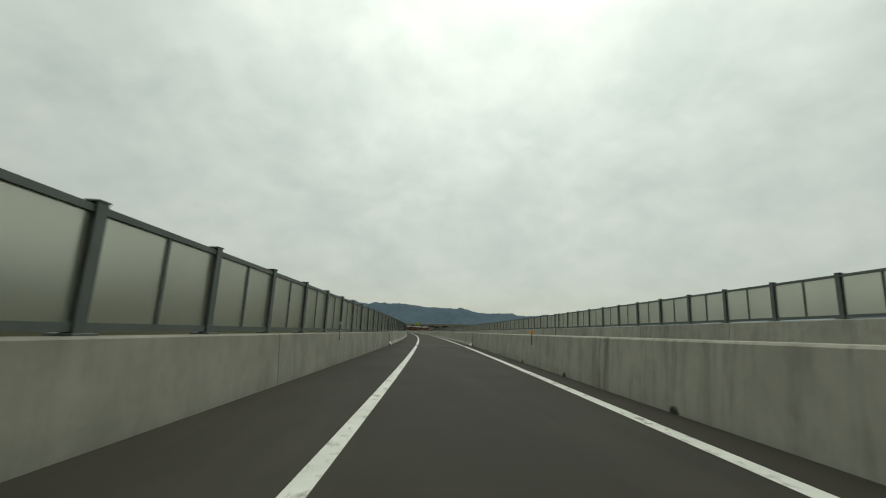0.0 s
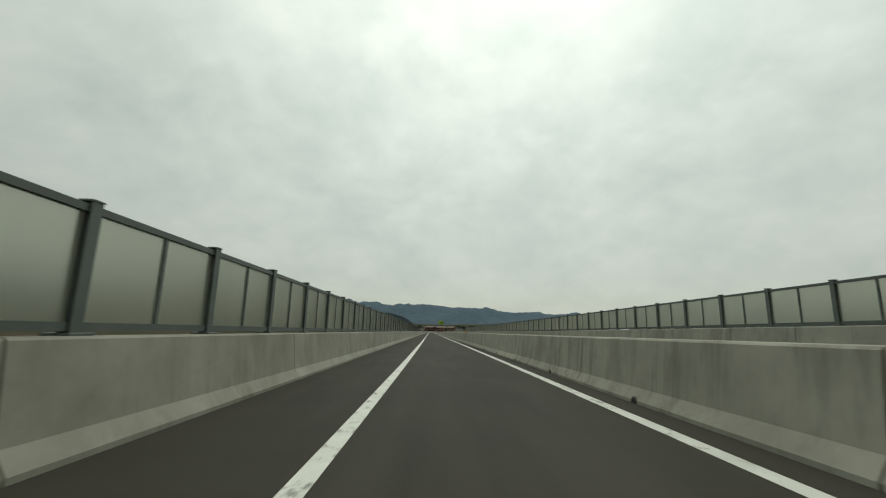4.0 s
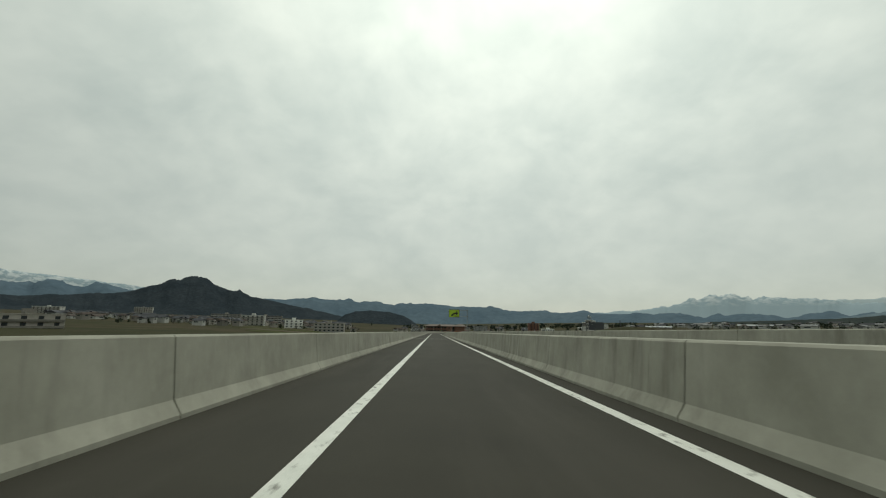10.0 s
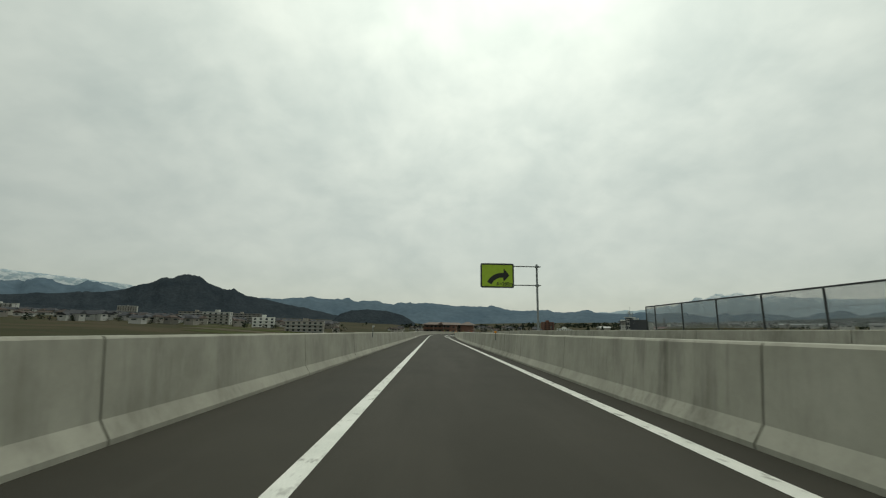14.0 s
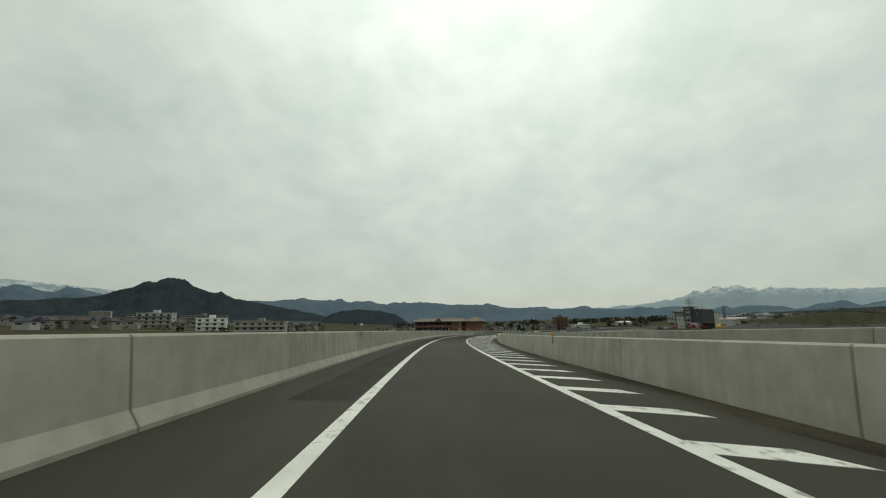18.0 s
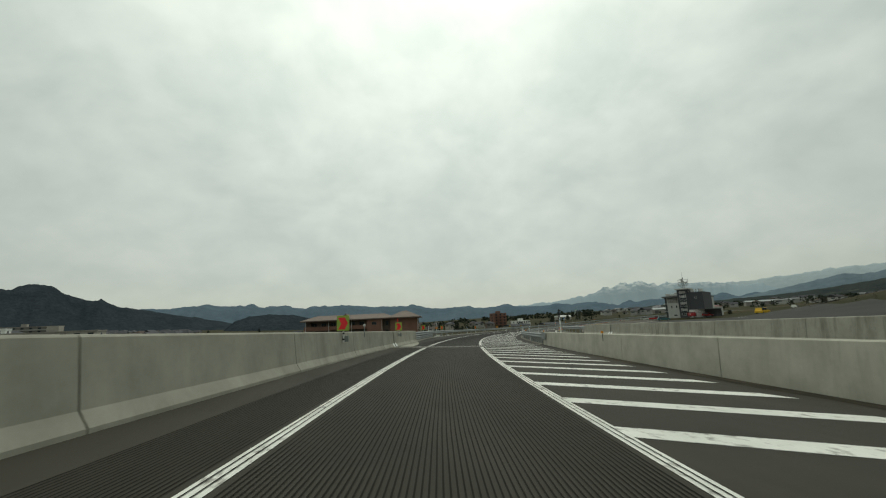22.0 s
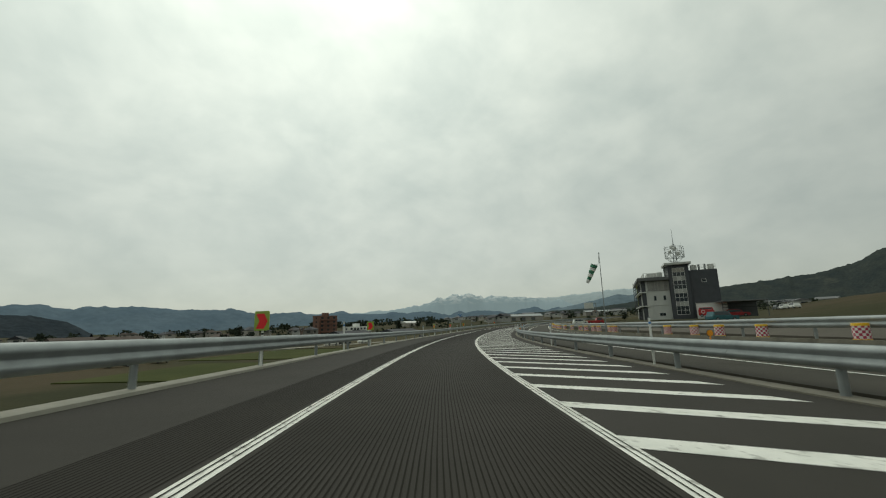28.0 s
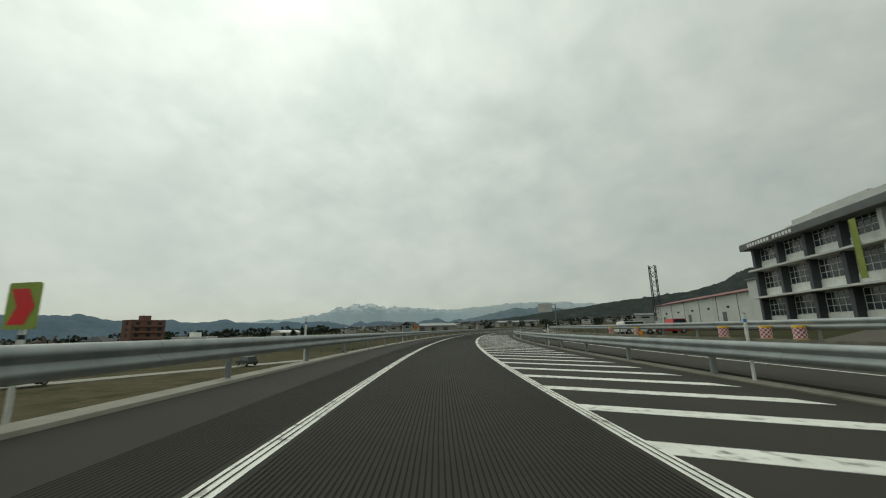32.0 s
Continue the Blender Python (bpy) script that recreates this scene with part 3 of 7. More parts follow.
tagged(piece("apron_left", run("apron_left", lambda s: [(-3.5, 0.006), (-2.68 - max(s - 499, 0) * 0.16, 0.006)], JOINTS[3][0] + 1.1, S_WALL - 0.5, M_CONCRETE, 3, closed=False)), "pale concrete apron along the parapet's foot", "pavement", kind="structure")
tagged(piece("kerb_median", run("kerb_median", lambda s: [(D_RIGHT + grow(s) - 0.10, -0.3), (D_RIGHT + grow(s) - 0.08, 0.03), (D_RIGHT + grow(s) + 0.50, 0.03), (D_RIGHT + grow(s) + 0.52, -0.3)], S_MEDIAN - 0.7, S_END, M_KERB_OLD, 3)),
       "pale concrete median kerb", "kerb", kind="structure")
tagged(piece("kerb_outer", run("kerb_outer", lambda s: [(D_FAR + splay(s) - 0.65, -0.6), (D_FAR + splay(s) - 0.62, 0.10 + lift(s)), (D_FAR + splay(s) - 0.42, 0.10 + lift(s)), (D_FAR + splay(s) - 0.40, 0.05 + lift(s)), (D_FAR + splay(s) + 0.6, 0.05 + lift(s)), (D_FAR + splay(s) + 0.6, -0.6)], S_FARWALL, S_END, M_KERB_OLD, 3)),
       "pale concrete outer kerb", "kerb", kind="structure")


def guardrail(d, s0, s1, face, shift=None, gap=4.0, foot=0.0, dense=0.0, low=None, phase=None, triple=False, tight=2.0):
    """face: +1 where the beam's face looks to the right."""
    rail = thing("guardrail", "galvanised corrugated steel guardrail on round posts", "guardrail", "guardrails along the curve")
    sh, lo = shift or (lambda s: 0.0), low or (lambda s: 0.0)
    w = [(0.0, 0.79), (0.03, 0.775), (0.075, 0.73), (0.075, 0.69), (0.02, 0.645), (0.02, 0.625), (0.075, 0.58), (0.075, 0.54), (0.03, 0.495), (0.0, 0.48)]
    w = [(a, 0.79 - (0.79 - z) * 1.24 + foot) for a, z in w]
    w3 = w[:-1] + [(0.02, w[-2][1] - 0.03)] + [(a, z - 0.19) for a, z in w[5:]]
    w3 = w3[:-1] + [(0.02, w3[-2][1] - 0.03)] + [(a, z - 0.345) for a, z in w[5:]]
    shape = lambda row: [(d + face * a, z) for a, z in row] + [(d + face * (a - 0.012), z) for a, z in reversed(row)]
    post = rod("post", [(0, 0, -0.3 + foot), (0, 0, 0.70 + foot)], 0.057, M_STEEL, 12)
    bracket = slab("bracket", [(-0.05, 0.05, -0.04, 0.04, 0.56 + foot, 0.70 + foot)], M_STEEL)
    s = s0
    while s < s1:
        g = tight if s - s0 < dense else gap
        if phase is not None and g == gap and s - s0 < dense + tight + 0.1:
            g += (phase - gap / 2 - s - g) % gap
        e = min(s + g, s1)
        prof = shape(w3 if triple and s - s0 < dense else w)
        me = run("beam", lambda q: [(a + sh(q), z + lo(q)) for a, z in prof], s + 0.004, e - 0.004, M_STEEL, 1.4)
        me.polygons.foreach_set("use_smooth", [len(q.vertices) == 4 for q in me.polygons])
        me.attributes.new("sharp_edge", "BOOLEAN", "EDGE")
        me.attributes["sharp_edge"].data.foreach_set("value", [abs(e.vertices[0] - e.vertices[1]) in (1, len(prof) - 1) and (max(e.vertices) < len(prof) or min(e.vertices) >= len(me.vertices) - len(prof)) for e in me.edges])
        piece("beam", me, rail)
        c = s + g / 2
        piece("post", post, rail, m=stand(c, d - face * 0.13 + sh(c), lo(c)))
        piece("bracket", bracket, rail, m=stand(c, d - face * 0.05 + sh(c), lo(c)))
        s = e
    return rail


guardrail(-3.72, S_WALL - 1.2, S_END - 40, 1, flare, gap=4.53, dense=17, foot=0.04, phase=637.1, triple=True)
guardrail(D_RIGHT + 0.12, S_MEDIAN - 1.2, S_END - 40, -1, grow, gap=4.92, dense=9, foot=0.06, phase=640.7, tight=1.28)
guardrail(D_RIGHT + 0.42, S_MEDIAN - 1.2, S_END - 40, 1, grow, gap=4.92, foot=0.06, phase=640.7)
guardrail(D_FAR + 0.32, S_FARWALL - 1.0, 556.2, -1, splay, foot=0.06, low=lift)
guardrail(D_FAR + 0.32, 579.0, S_END - 40, -1, splay, foot=0.06, low=lift)

M_PADDY = coat("young_green_crop", (0.042, 0.051, 0.016), (0.066, 0.074, 0.026), 0.95, 0.08, 4, 0.5, grain=0.6, rel=0.08, spec=0.05)
sleeve = thing("wall_end_sleeve", "grey steel sleeve bolted round the end of the median wall", "steel sleeve")
piece("plate", run("plate", lambda s: [(D_RIGHT + grow(s) + 0.05, 0.40), (D_RIGHT + grow(s) + 0.05, 0.86), (D_RIGHT + grow(s) + 0.09, 0.86), (D_RIGHT + grow(s) + 0.09, 0.40)], S_MEDIAN - 2.3, S_MEDIAN - 0.5, M_STEEL, 0.6), sleeve)
bolt = rod("bolt", [(0.03, 0, 0), (-0.02, 0, 0)], 0.022, M_STEEL, 8)
for k in range(6):
    piece("bolt", bolt, sleeve, m=stand(S_MEDIAN - 2.1 + 0.7 * (k // 2), D_RIGHT + grow(S_MEDIAN) + 0.05, 0.50 + 0.26 * (k % 2)))

# verges that run down to the ground
M_VERGE = coat("verge_grass", (0.060, 0.052, 0.028), (0.098, 0.084, 0.050), 0.95, 0.35, 8, 0.6, grain=0.7, rel=0.06, wear=((0.040, 0.042, 0.018), 0.25, 0.5, 0.64, (1, 1, 1)), spec=0.05)
tagged(piece("verge_left", run("verge_left", lambda s: [(-3.96 + flare(s), 0.04), (-4.6 + flare(s), -0.1), (-12 + flare(s), -4.6)], S_WALL - 6, S(32.2), M_PADDY, 4, closed=False)), "rough green grass verge below the road", "verge", kind="structure")
tagged(piece("verge_left", run("verge_left", lambda s: [(-3.96 + flare(s), 0.04), (-4.6 + flare(s), -0.1), (-12 + flare(s), -4.6)], S(32.2), S_END, M_VERGE, 4, closed=False)), "dry brown grass verge below the road", "verge", kind="structure")
tagged(piece("verge_right", run("verge_right", lambda s: [(D_FAR + splay(s) + 0.6, 0.06 + lift(s)), (D_FAR + splay(s) + 1.4, lift(s)), (D_FAR + splay(s) + 4.5, -0.6)], S_WALL - 10, S_END, M_VERGE, 4, closed=False)), "bare grassy verge of the road", "verge", kind="structure")

# girders and piers of the viaduct
tagged(piece("girder", run("girder", lambda s: [(-2.6, -1.15), (-2.0, -2.6), (8.0 + grow(s), -2.6), (8.6 + grow(s), -1.15)], S_BEGIN, S_WALL - 4, M_CONCRETE, 8)), "grey concrete box girder under the road", "girder", kind="structure")


def ring(name, label, mat, r0, r1, tops, az0, az1, step=0.35, rough=0.1, seed=1, foot=-30, centre=(0, 330), fine=0.0, lump=0.25):
    """A range of hills: tops are (azimuth, elevation) in degrees as seen from the centre."""
    rows = [(0.0, 0.0), (0.2, 0.22), (0.45, 0.5), (0.7, 0.8), (0.88, 0.96), (1.0, 1.0), (1.25, 0.6), (1.6, 0.0)]
    az = np.arange(az0, az1 + step, step)
    ta, te = zip(*tops)
    el = np.interp(az, ta, te)
    verts, faces = [], []
    for i, a in enumerate(az):
        jag = fine * random.uniform(-1, 1)
        for u, hh in rows:
            # spurs run down aslant from the crest
            q = a + (1 - min(u, 1.0)) * 3.5 * math.sin(a * 0.9 + seed)
            bumpy = 1 + rough * (noise.fractal(Vector((q * 0.5, seed * 3.1, 0)), 1.0, 2.0, 6) + 0.6 * noise.fractal(Vector((q * 2.2, seed * 5.1, 2)), 0.8, 2.0, 5)) + jag * (hh > 0.9)
            r = r0 + (r1 - r0) * u
            n = noise.fractal(Vector((a * 0.35, u * 1.5, seed * 7.3)), 1.0, 2.0, 6)
            top = r1 * math.tan(radians(el[i])) * bumpy
            verts.append((centre[0] + r * math.sin(radians(a)), centre[1] + r * math.cos(radians(a)), foot + (top - foot) * hh * (1 + (lump * n if 0.05 < hh < 0.99 else 0))))
    k = len(rows)
    for i in range(len(az) - 1):
        for j in range(k - 1):
            faces.append((i * k + j, i * k + j + 1, (i + 1) * k + j + 1, (i + 1) * k + j))
    return tagged(piece(name, mesh(name, verts, faces, mat, True)), label, "mountain", kind="structure")


# ---- distance: haze is in the colours of the ranges ----
HORIZON = [(-180, 3), (-120, 4), (-60, 4.2), (-50, 3.7), (-46, 3.4), (-42, 3.1), (-38, 2.9), (-34, 2.9), (-27, 2.9), (-23.5, 2.8), (-18.7, 2.6), (-16.6, 3.05), (-13, 2.75), (-9, 2.5), (-5.3, 2.35),
           (-2.6, 2.5), (-0.4, 2.65), (2.6, 2.3), (6.3, 2.2), (9.5, 1.9), (12.5, 1.66), (17, 1.5), (20, 1.6), (25, 1.38), (30, 1.55), (36, 1.5), (60, 1.8), (90, 2.4), (130, 3), (180, 3)]
ring("mountain_ridge", "wooded mountain ridge far beyond the plain, blue haze in its colour", M_RIDGE, 3600, 4250, HORIZON, -180, 180, 0.3, 0.05, seed=1)
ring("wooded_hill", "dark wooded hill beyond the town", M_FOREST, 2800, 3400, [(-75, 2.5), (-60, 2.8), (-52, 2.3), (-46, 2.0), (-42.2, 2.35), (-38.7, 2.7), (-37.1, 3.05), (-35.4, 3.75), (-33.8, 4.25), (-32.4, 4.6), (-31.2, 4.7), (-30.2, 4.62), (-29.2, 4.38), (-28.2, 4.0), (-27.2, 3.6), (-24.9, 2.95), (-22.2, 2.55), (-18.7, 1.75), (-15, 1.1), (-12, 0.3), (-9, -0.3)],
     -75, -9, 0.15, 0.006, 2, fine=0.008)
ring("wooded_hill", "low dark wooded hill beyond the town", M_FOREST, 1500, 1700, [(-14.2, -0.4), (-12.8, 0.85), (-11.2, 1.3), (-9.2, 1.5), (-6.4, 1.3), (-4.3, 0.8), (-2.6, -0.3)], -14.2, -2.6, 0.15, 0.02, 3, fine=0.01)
ring("snowy_mountain", "snow-topped mountain massif with pale haze in its colour", M_SNOWY, 3900, 4400, [(20, 1.4), (25, 1.7), (28, 1.9), (30.5, 2.3), (32.4, 2.85), (33.3, 3.3), (34.2, 3.15), (35.2, 3.65), (36.2, 3.4), (37.2, 3.75), (38.3, 3.3), (39.3, 3.1), (40.3, 3.35), (41.7, 3.1), (43.2, 3.2), (45, 2.85), (48.5, 2.5), (52, 2.1), (56, 1.6)], 20, 56, 0.16, 0.09, 4, fine=0.012, lump=0.08)
ring("hazy_range", "mountain range coloured pale blue for haze", M_HAZE, 4000, 4500, [(40, 1.2), (43, 2.2), (46, 2.75), (50, 3.0), (55, 3.4), (60, 3.5), (66, 3.1), (72, 3.2), (80, 2.9), (92, 2.4)], 40, 92, 0.2, 0.05, 6, fine=0.004, lump=0.06)
ring("mountain_ridge", "foothills tinted blue for haze before the pale range", M_FOOT, 3000, 3500, [(44, 0.4), (48, 1.0), (51, 1.5), (53, 2.0), (55, 2.3), (57.5, 2.9), (59, 2.6), (61.5, 2.9), (64, 2.4), (68, 2.3), (74, 2.7), (84, 2.2), (95, 1.0)], 44, 95, 0.25, 0.05, 9, fine=0.008, centre=(20, 500), lump=0.1)
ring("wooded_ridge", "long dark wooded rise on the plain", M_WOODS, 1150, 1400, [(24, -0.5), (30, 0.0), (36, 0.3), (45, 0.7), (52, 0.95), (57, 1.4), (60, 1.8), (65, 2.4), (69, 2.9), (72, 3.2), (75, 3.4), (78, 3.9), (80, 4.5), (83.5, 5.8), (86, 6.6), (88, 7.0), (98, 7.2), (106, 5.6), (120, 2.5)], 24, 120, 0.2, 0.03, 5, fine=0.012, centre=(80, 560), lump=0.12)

ring("snowy_mountain", "snow-dusted mountain range with pale haze in its colour", M_SNOWY, 4200, 4500, [(-90, 4.0), (-70, 4.8), (-47.6, 4.6), (-45.7, 4.35), (-43.5, 4.2), (-41.3, 4.0), (-38.9, 3.85), (-36.3, 3.55), (-34.1, 3.55), (-30, 3.0), (-26, 2.4)], -90, -26, 0.2, 0.035, 8, fine=0.004, lump=0.08)

# the ground: one sheet to the horizon
gs = np.concatenate([-np.geomspace(4800, 420, 14), np.arange(-400, -72, 24.0), np.arange(-70, 260, 7.0), np.arange(272, 700, 24.0), np.geomspace(740, 4800, 14)])
gy = np.concatenate([-np.geomspace(4800, 320, 12), np.arange(-300, 380, 20.0), np.arange(386, 760, 7.0), np.arange(770, 1300, 24.0), np.geomspace(1330, 4900, 12)])
_cs = np.interp(np.arange(WAY[0], S_END + 5, 2.0), WAY, MID_X), np.interp(np.arange(WAY[0], S_END + 5, 2.0), WAY, MID_Y)
_cu = np.arange(WAY[0], S_END + 5, 2.0)
_cz, _ca, _cl = np.interp(_cu, WAY, ROAD_Z), np.interp(_cu, WAY, _dir), np.interp(_cu, WAY, SLOPE)


def mound(x, y):
    """A grassed heap of earth beside the lot."""
    return 4.6 * math.exp(-((x - 154) / 26) ** 2 - ((y - 528) / 26) ** 2)


def ground_z(x, y):
    i = int(np.argmin((_cs[0] - x) ** 2 + (_cs[1] - y) ** 2))
    s, a = _cu[i], _ca[i]
    d = (x - _cs[0][i]) * math.cos(a) + (y - _cs[1][i]) * math.sin(a)
    low = float(np.interp(y, [-200, 0, 200, 300, 500, 700, 1400], [-8.5, -9, -10.3, -12.0, -16.3, -17.2, -19]))
    low += float(np.interp(-x, [80, 160, 300, 700, 1500, 3000], [0, 5, 9.5, 21, 40, 48]))
    low += 1.0 * math.exp(-(((x - 14) / 36) ** 4) - ((y - 597) / 34) ** 4)   # the terrace of the apartment house
    if d > 0:
        near = float(np.interp(s, [S(17), S(22), S(26)], [0, 0.6, 1.0]))
        step_up = float(np.interp(d, [13, 18, 40, 80, 110, 140, 200, 320, 800, 1600], [0.0, 4.3, 4.5, 4.8, 7.0, 9.0, 11.0, 13.5, 25.0, 38.0]))
        far_rise = float(np.interp((x - 150) * 0.5 - (y - 631) * 0.85, [12, 40, 62, 90], [0, 5.6, 5.0, 0]) * np.interp(d, [60, 105, 500, 800], [0, 1, 1, 0.4]))
        low = low + near * (step_up + far_rise) + mound(x, y)
    if x > 180:
        low = max(low, float(np.interp(x, [180, 250, 400, 650, 1100, 1700], [-18.5, -13.0, -9.5, -3.0, 9.0, 20.0])))
    if s > S(21.5):
        edge = max(-5.2 - d, d - 13.9, 0)
        top = _cz[i] - 1.35 - edge * 0.58 - max(min(d, 14), -5) * _cl[i]
        low = max(low, top) if not -5.2 < d < 13.9 else top
    return float(low)


verts = [(x, y, ground_z(x, y)) for y in gy for x in gs]
nx = len(gs)
faces = [(j * nx + i, j * nx + i + 1, (j + 1) * nx + i + 1, (j + 1) * nx + i) for j in range(len(gy) - 1) for i in range(nx - 1)]
tagged(piece("ground", mesh("ground", verts, faces, M_FIELD)), "green and brown fields of the plain", "ground", kind="structure")

pier = slab("pier", [(-1.0, 1.0, -0.9, 0.9, -16, -2.55), (-4.6, 4.6, -1.1, 1.1, -3.9, -2.6)], M_CONCRETE, 0.12)
for k in range(14):
    s = S_BEGIN + 10 + 45 * k
    if s < S(22.4):
        tagged(piece("pier", pier, m=stand(s, 2.9 + grow(s) / 2, 0.0)), "grey concrete T-shaped viaduct pier", "pier", "piers of the viaduct", "structure")

# ---- more materials ----
M_GREY_WALL = coat("charcoal_cladding", (0.050, 0.055, 0.062), (0.065, 0.070, 0.078), 0.6, 1.0, 20, 0.08)
M_PALE_WALL = coat("pale_render", (0.50, 0.51, 0.48), (0.60, 0.61, 0.57), 0.85, 0.5, 12, 0.1, wear=((0.36, 0.36, 0.33), 0.35, 0.6, 0.85, (1, 1, 0.3)))
M_EAVE = coat("dark_grey_fascia", (0.10, 0.105, 0.105), (0.13, 0.135, 0.135), 0.6, 1, 20, 0.05)
M_MAROON = coat("maroon_sheet_roof", (0.16, 0.03, 0.03), (0.20, 0.045, 0.04), 0.55, 1, 20, 0.05)
M_TRUCK = coat("red_vehicle_paint", (0.42, 0.02, 0.025), (0.48, 0.03, 0.03), 0.3, 2, 30, 0.0)
M_YELLOW = coat("yellow_vehicle_paint", (0.72, 0.42, 0.01), (0.78, 0.48, 0.02), 0.35, 2, 30, 0.0)
M_BLUE = coat("blue_sign_sheeting", (0.025, 0.16, 0.42), (0.04, 0.19, 0.47), 0.45, 2, 30, 0.02)
M_ORANGE = coat("orange_reflector", (0.85, 0.30, 0.01), (0.9, 0.36, 0.02), 0.4, 2, 30, 0.02)
M_BRICK = coat("orange_brown_tile", (0.155, 0.078, 0.055), (0.20, 0.10, 0.072), 0.8, 0.8, 10, 0.1)
M_BANNER = coat("yellow_green_cloth", (0.20, 0.24, 0.04), (0.26, 0.30, 0.07), 0.8, 1.5, 20, 0.05)
M_TYRE = coat("tyre", (0.015, 0.015, 0.015), (0.025, 0.025, 0.025), 0.85, 5, 60, 0.1)
M_TILE = coat("dark_roof_tile", (0.035, 0.037, 0.042), (0.055, 0.058, 0.065), 0.7, 1.2, 12, 0.2, spread=0.5, spec=0.2)
M_TILE2 = coat("brown_roof_tile", (0.055, 0.042, 0.036), (0.085, 0.064, 0.053), 0.8, 1.2, 12, 0.2, spread=0.4, spec=0.2)
M_HOUSE = coat("house_render", (0.25, 0.235, 0.205), (0.33, 0.31, 0.275), 0.85, 0.4, 8, 0.1, spread=0.9)
M_HOUSE2 = coat("house_siding", (0.37, 0.37, 0.345), (0.47, 0.47, 0.445), 0.8, 0.4, 8, 0.1, spread=0.5)
M_LEAF = coat("evergreen_foliage", (0.022, 0.031, 0.021), (0.043, 0.053, 0.036), 0.9, 1.5, 6, 0.5, grain=0.8, rel=0.1, spread=0.5, spec=0.1)
M_BARE = coat("bare_brown_twigs", (0.060, 0.050, 0.040), (0.09, 0.075, 0.06), 0.9, 1.5, 6, 0.5, grain=0.8, rel=0.1, spread=0.4)
M_BARK = coat("bark", (0.05, 0.04, 0.03), (0.08, 0.065, 0.05), 0.95, 4, 30, 0.5)
M_LOT = coat("parking_asphalt", (0.038, 0.037, 0.034), (0.052, 0.050, 0.046), 0.9, 0.15, 20, 0.2, spec=0.2)
M_SOIL = coat("bare_earth", (0.062, 0.055, 0.043), (0.095, 0.083, 0.064), 0.95, 0.2, 6, 0.4, grain=0.5)
M_GREEN = coat("green_fabric", (0.05, 0.20, 0.12), (0.07, 0.25, 0.15), 0.8, 2, 20, 0.05)


def pane_glass():
    m = bpy.data.materials.new("dark_window_glass")
    m.use_nodes = True
    N = Nodes(m.node_tree)
    p = N.add("ShaderNodeBsdfPrincipled", Roughness=0.08)
    N.put(p, "Base Color", (0.035, 0.042, 0.048, 1))
    N.add("ShaderNodeOutputMaterial", Surface=p.outputs[0])
    return m


M_PANE = pane_glass()


def check_pattern():
    """Red and white sheeting in squares, in the drum's own space."""
    m = bpy.data.materials.new("red_white_checked_sheeting")
    m.use_nodes = True
    N = Nodes(m.node_tree)
    uv = N.add("ShaderNodeTexCoord").outputs["Object"]
    x = N.add("ShaderNodeSeparateXYZ", Vector=uv)
    ang = N.math("ARCTAN2", x.outputs["Y"], x.outputs["X"])
    cell = N.add("ShaderNodeCombineXYZ", X=N.math("MULTIPLY", ang, 16 / (2 * math.pi) / 2), Y=N.math("MULTIPLY", x.outputs["Z"], 4.2), Z=0.25)
    c = N.add("ShaderNodeTexChecker", Vector=cell.outputs[0], Scale=2.0)
    N.put(c, "Color1", (0.74, 0.70, 0.66, 1)), N.put(c, "Color2", (0.42, 0.04, 0.09, 1))
    p = N.add("ShaderNodeBsdfPrincipled", Roughness=0.5)
    N.put(p, "Base Color", c.outputs[0])
    N.add("ShaderNodeOutputMaterial", Surface=p.outputs[0])
    return m


M_CHECK = check_pattern()


def flat(name, pts, mat, depth=0.0):
    """A plate in the x-z plane, facing -y; depth behind it."""
    n = len(pts)
    v = [(x, 0.0, z) for x, z in pts]
    f = [tuple(range(n))]
    if depth:
        v += [(x, depth, z) for x, z in pts]
        f += [tuple(reversed(range(n, 2 * n)))] + [(i, i + n, (i + 1) % n + n, (i + 1) % n) for i in range(n)]
    return mesh(name, v, f, mat)


def oblong(w, h, r=0.0, x=0.0, z=0.0, seg=4):
    """Corners of a rounded oblong about (x, z)."""
    if not r:
        return [(x - w / 2, z - h / 2), (x + w / 2, z - h / 2), (x + w / 2, z + h / 2), (x - w / 2, z + h / 2)]
    out = []
    for cx, cz, a0 in ((w / 2 - r, -h / 2 + r, -90), (w / 2 - r, h / 2 - r, 0), (-w / 2 + r, h / 2 - r, 90), (-w / 2 + r, -h / 2 + r, 180)):
        out += [(x + cx + r * math.cos(radians(a0 + 90 * k / seg)), z + cz + r * math.sin(radians(a0 + 90 * k / seg))) for k in range(seg + 1)]
    return out


def words(name, text, size, mat):
    cu = bpy.data.curves.new(name, "FONT")
    cu.body, cu.size, cu.align_x, cu.align_y = text, size, "CENTER", "CENTER"
    cu.offset = 0.018 * size
    ob = bpy.data.objects.new(name, cu)
    me = bpy.data.meshes.new_from_object(ob)
    bpy.data.objects.remove(ob)
    me.transform(Matrix.Rotation(radians(90), 4, "X"))
    me.materials.clear()
    me.materials.append(mat)
    return me


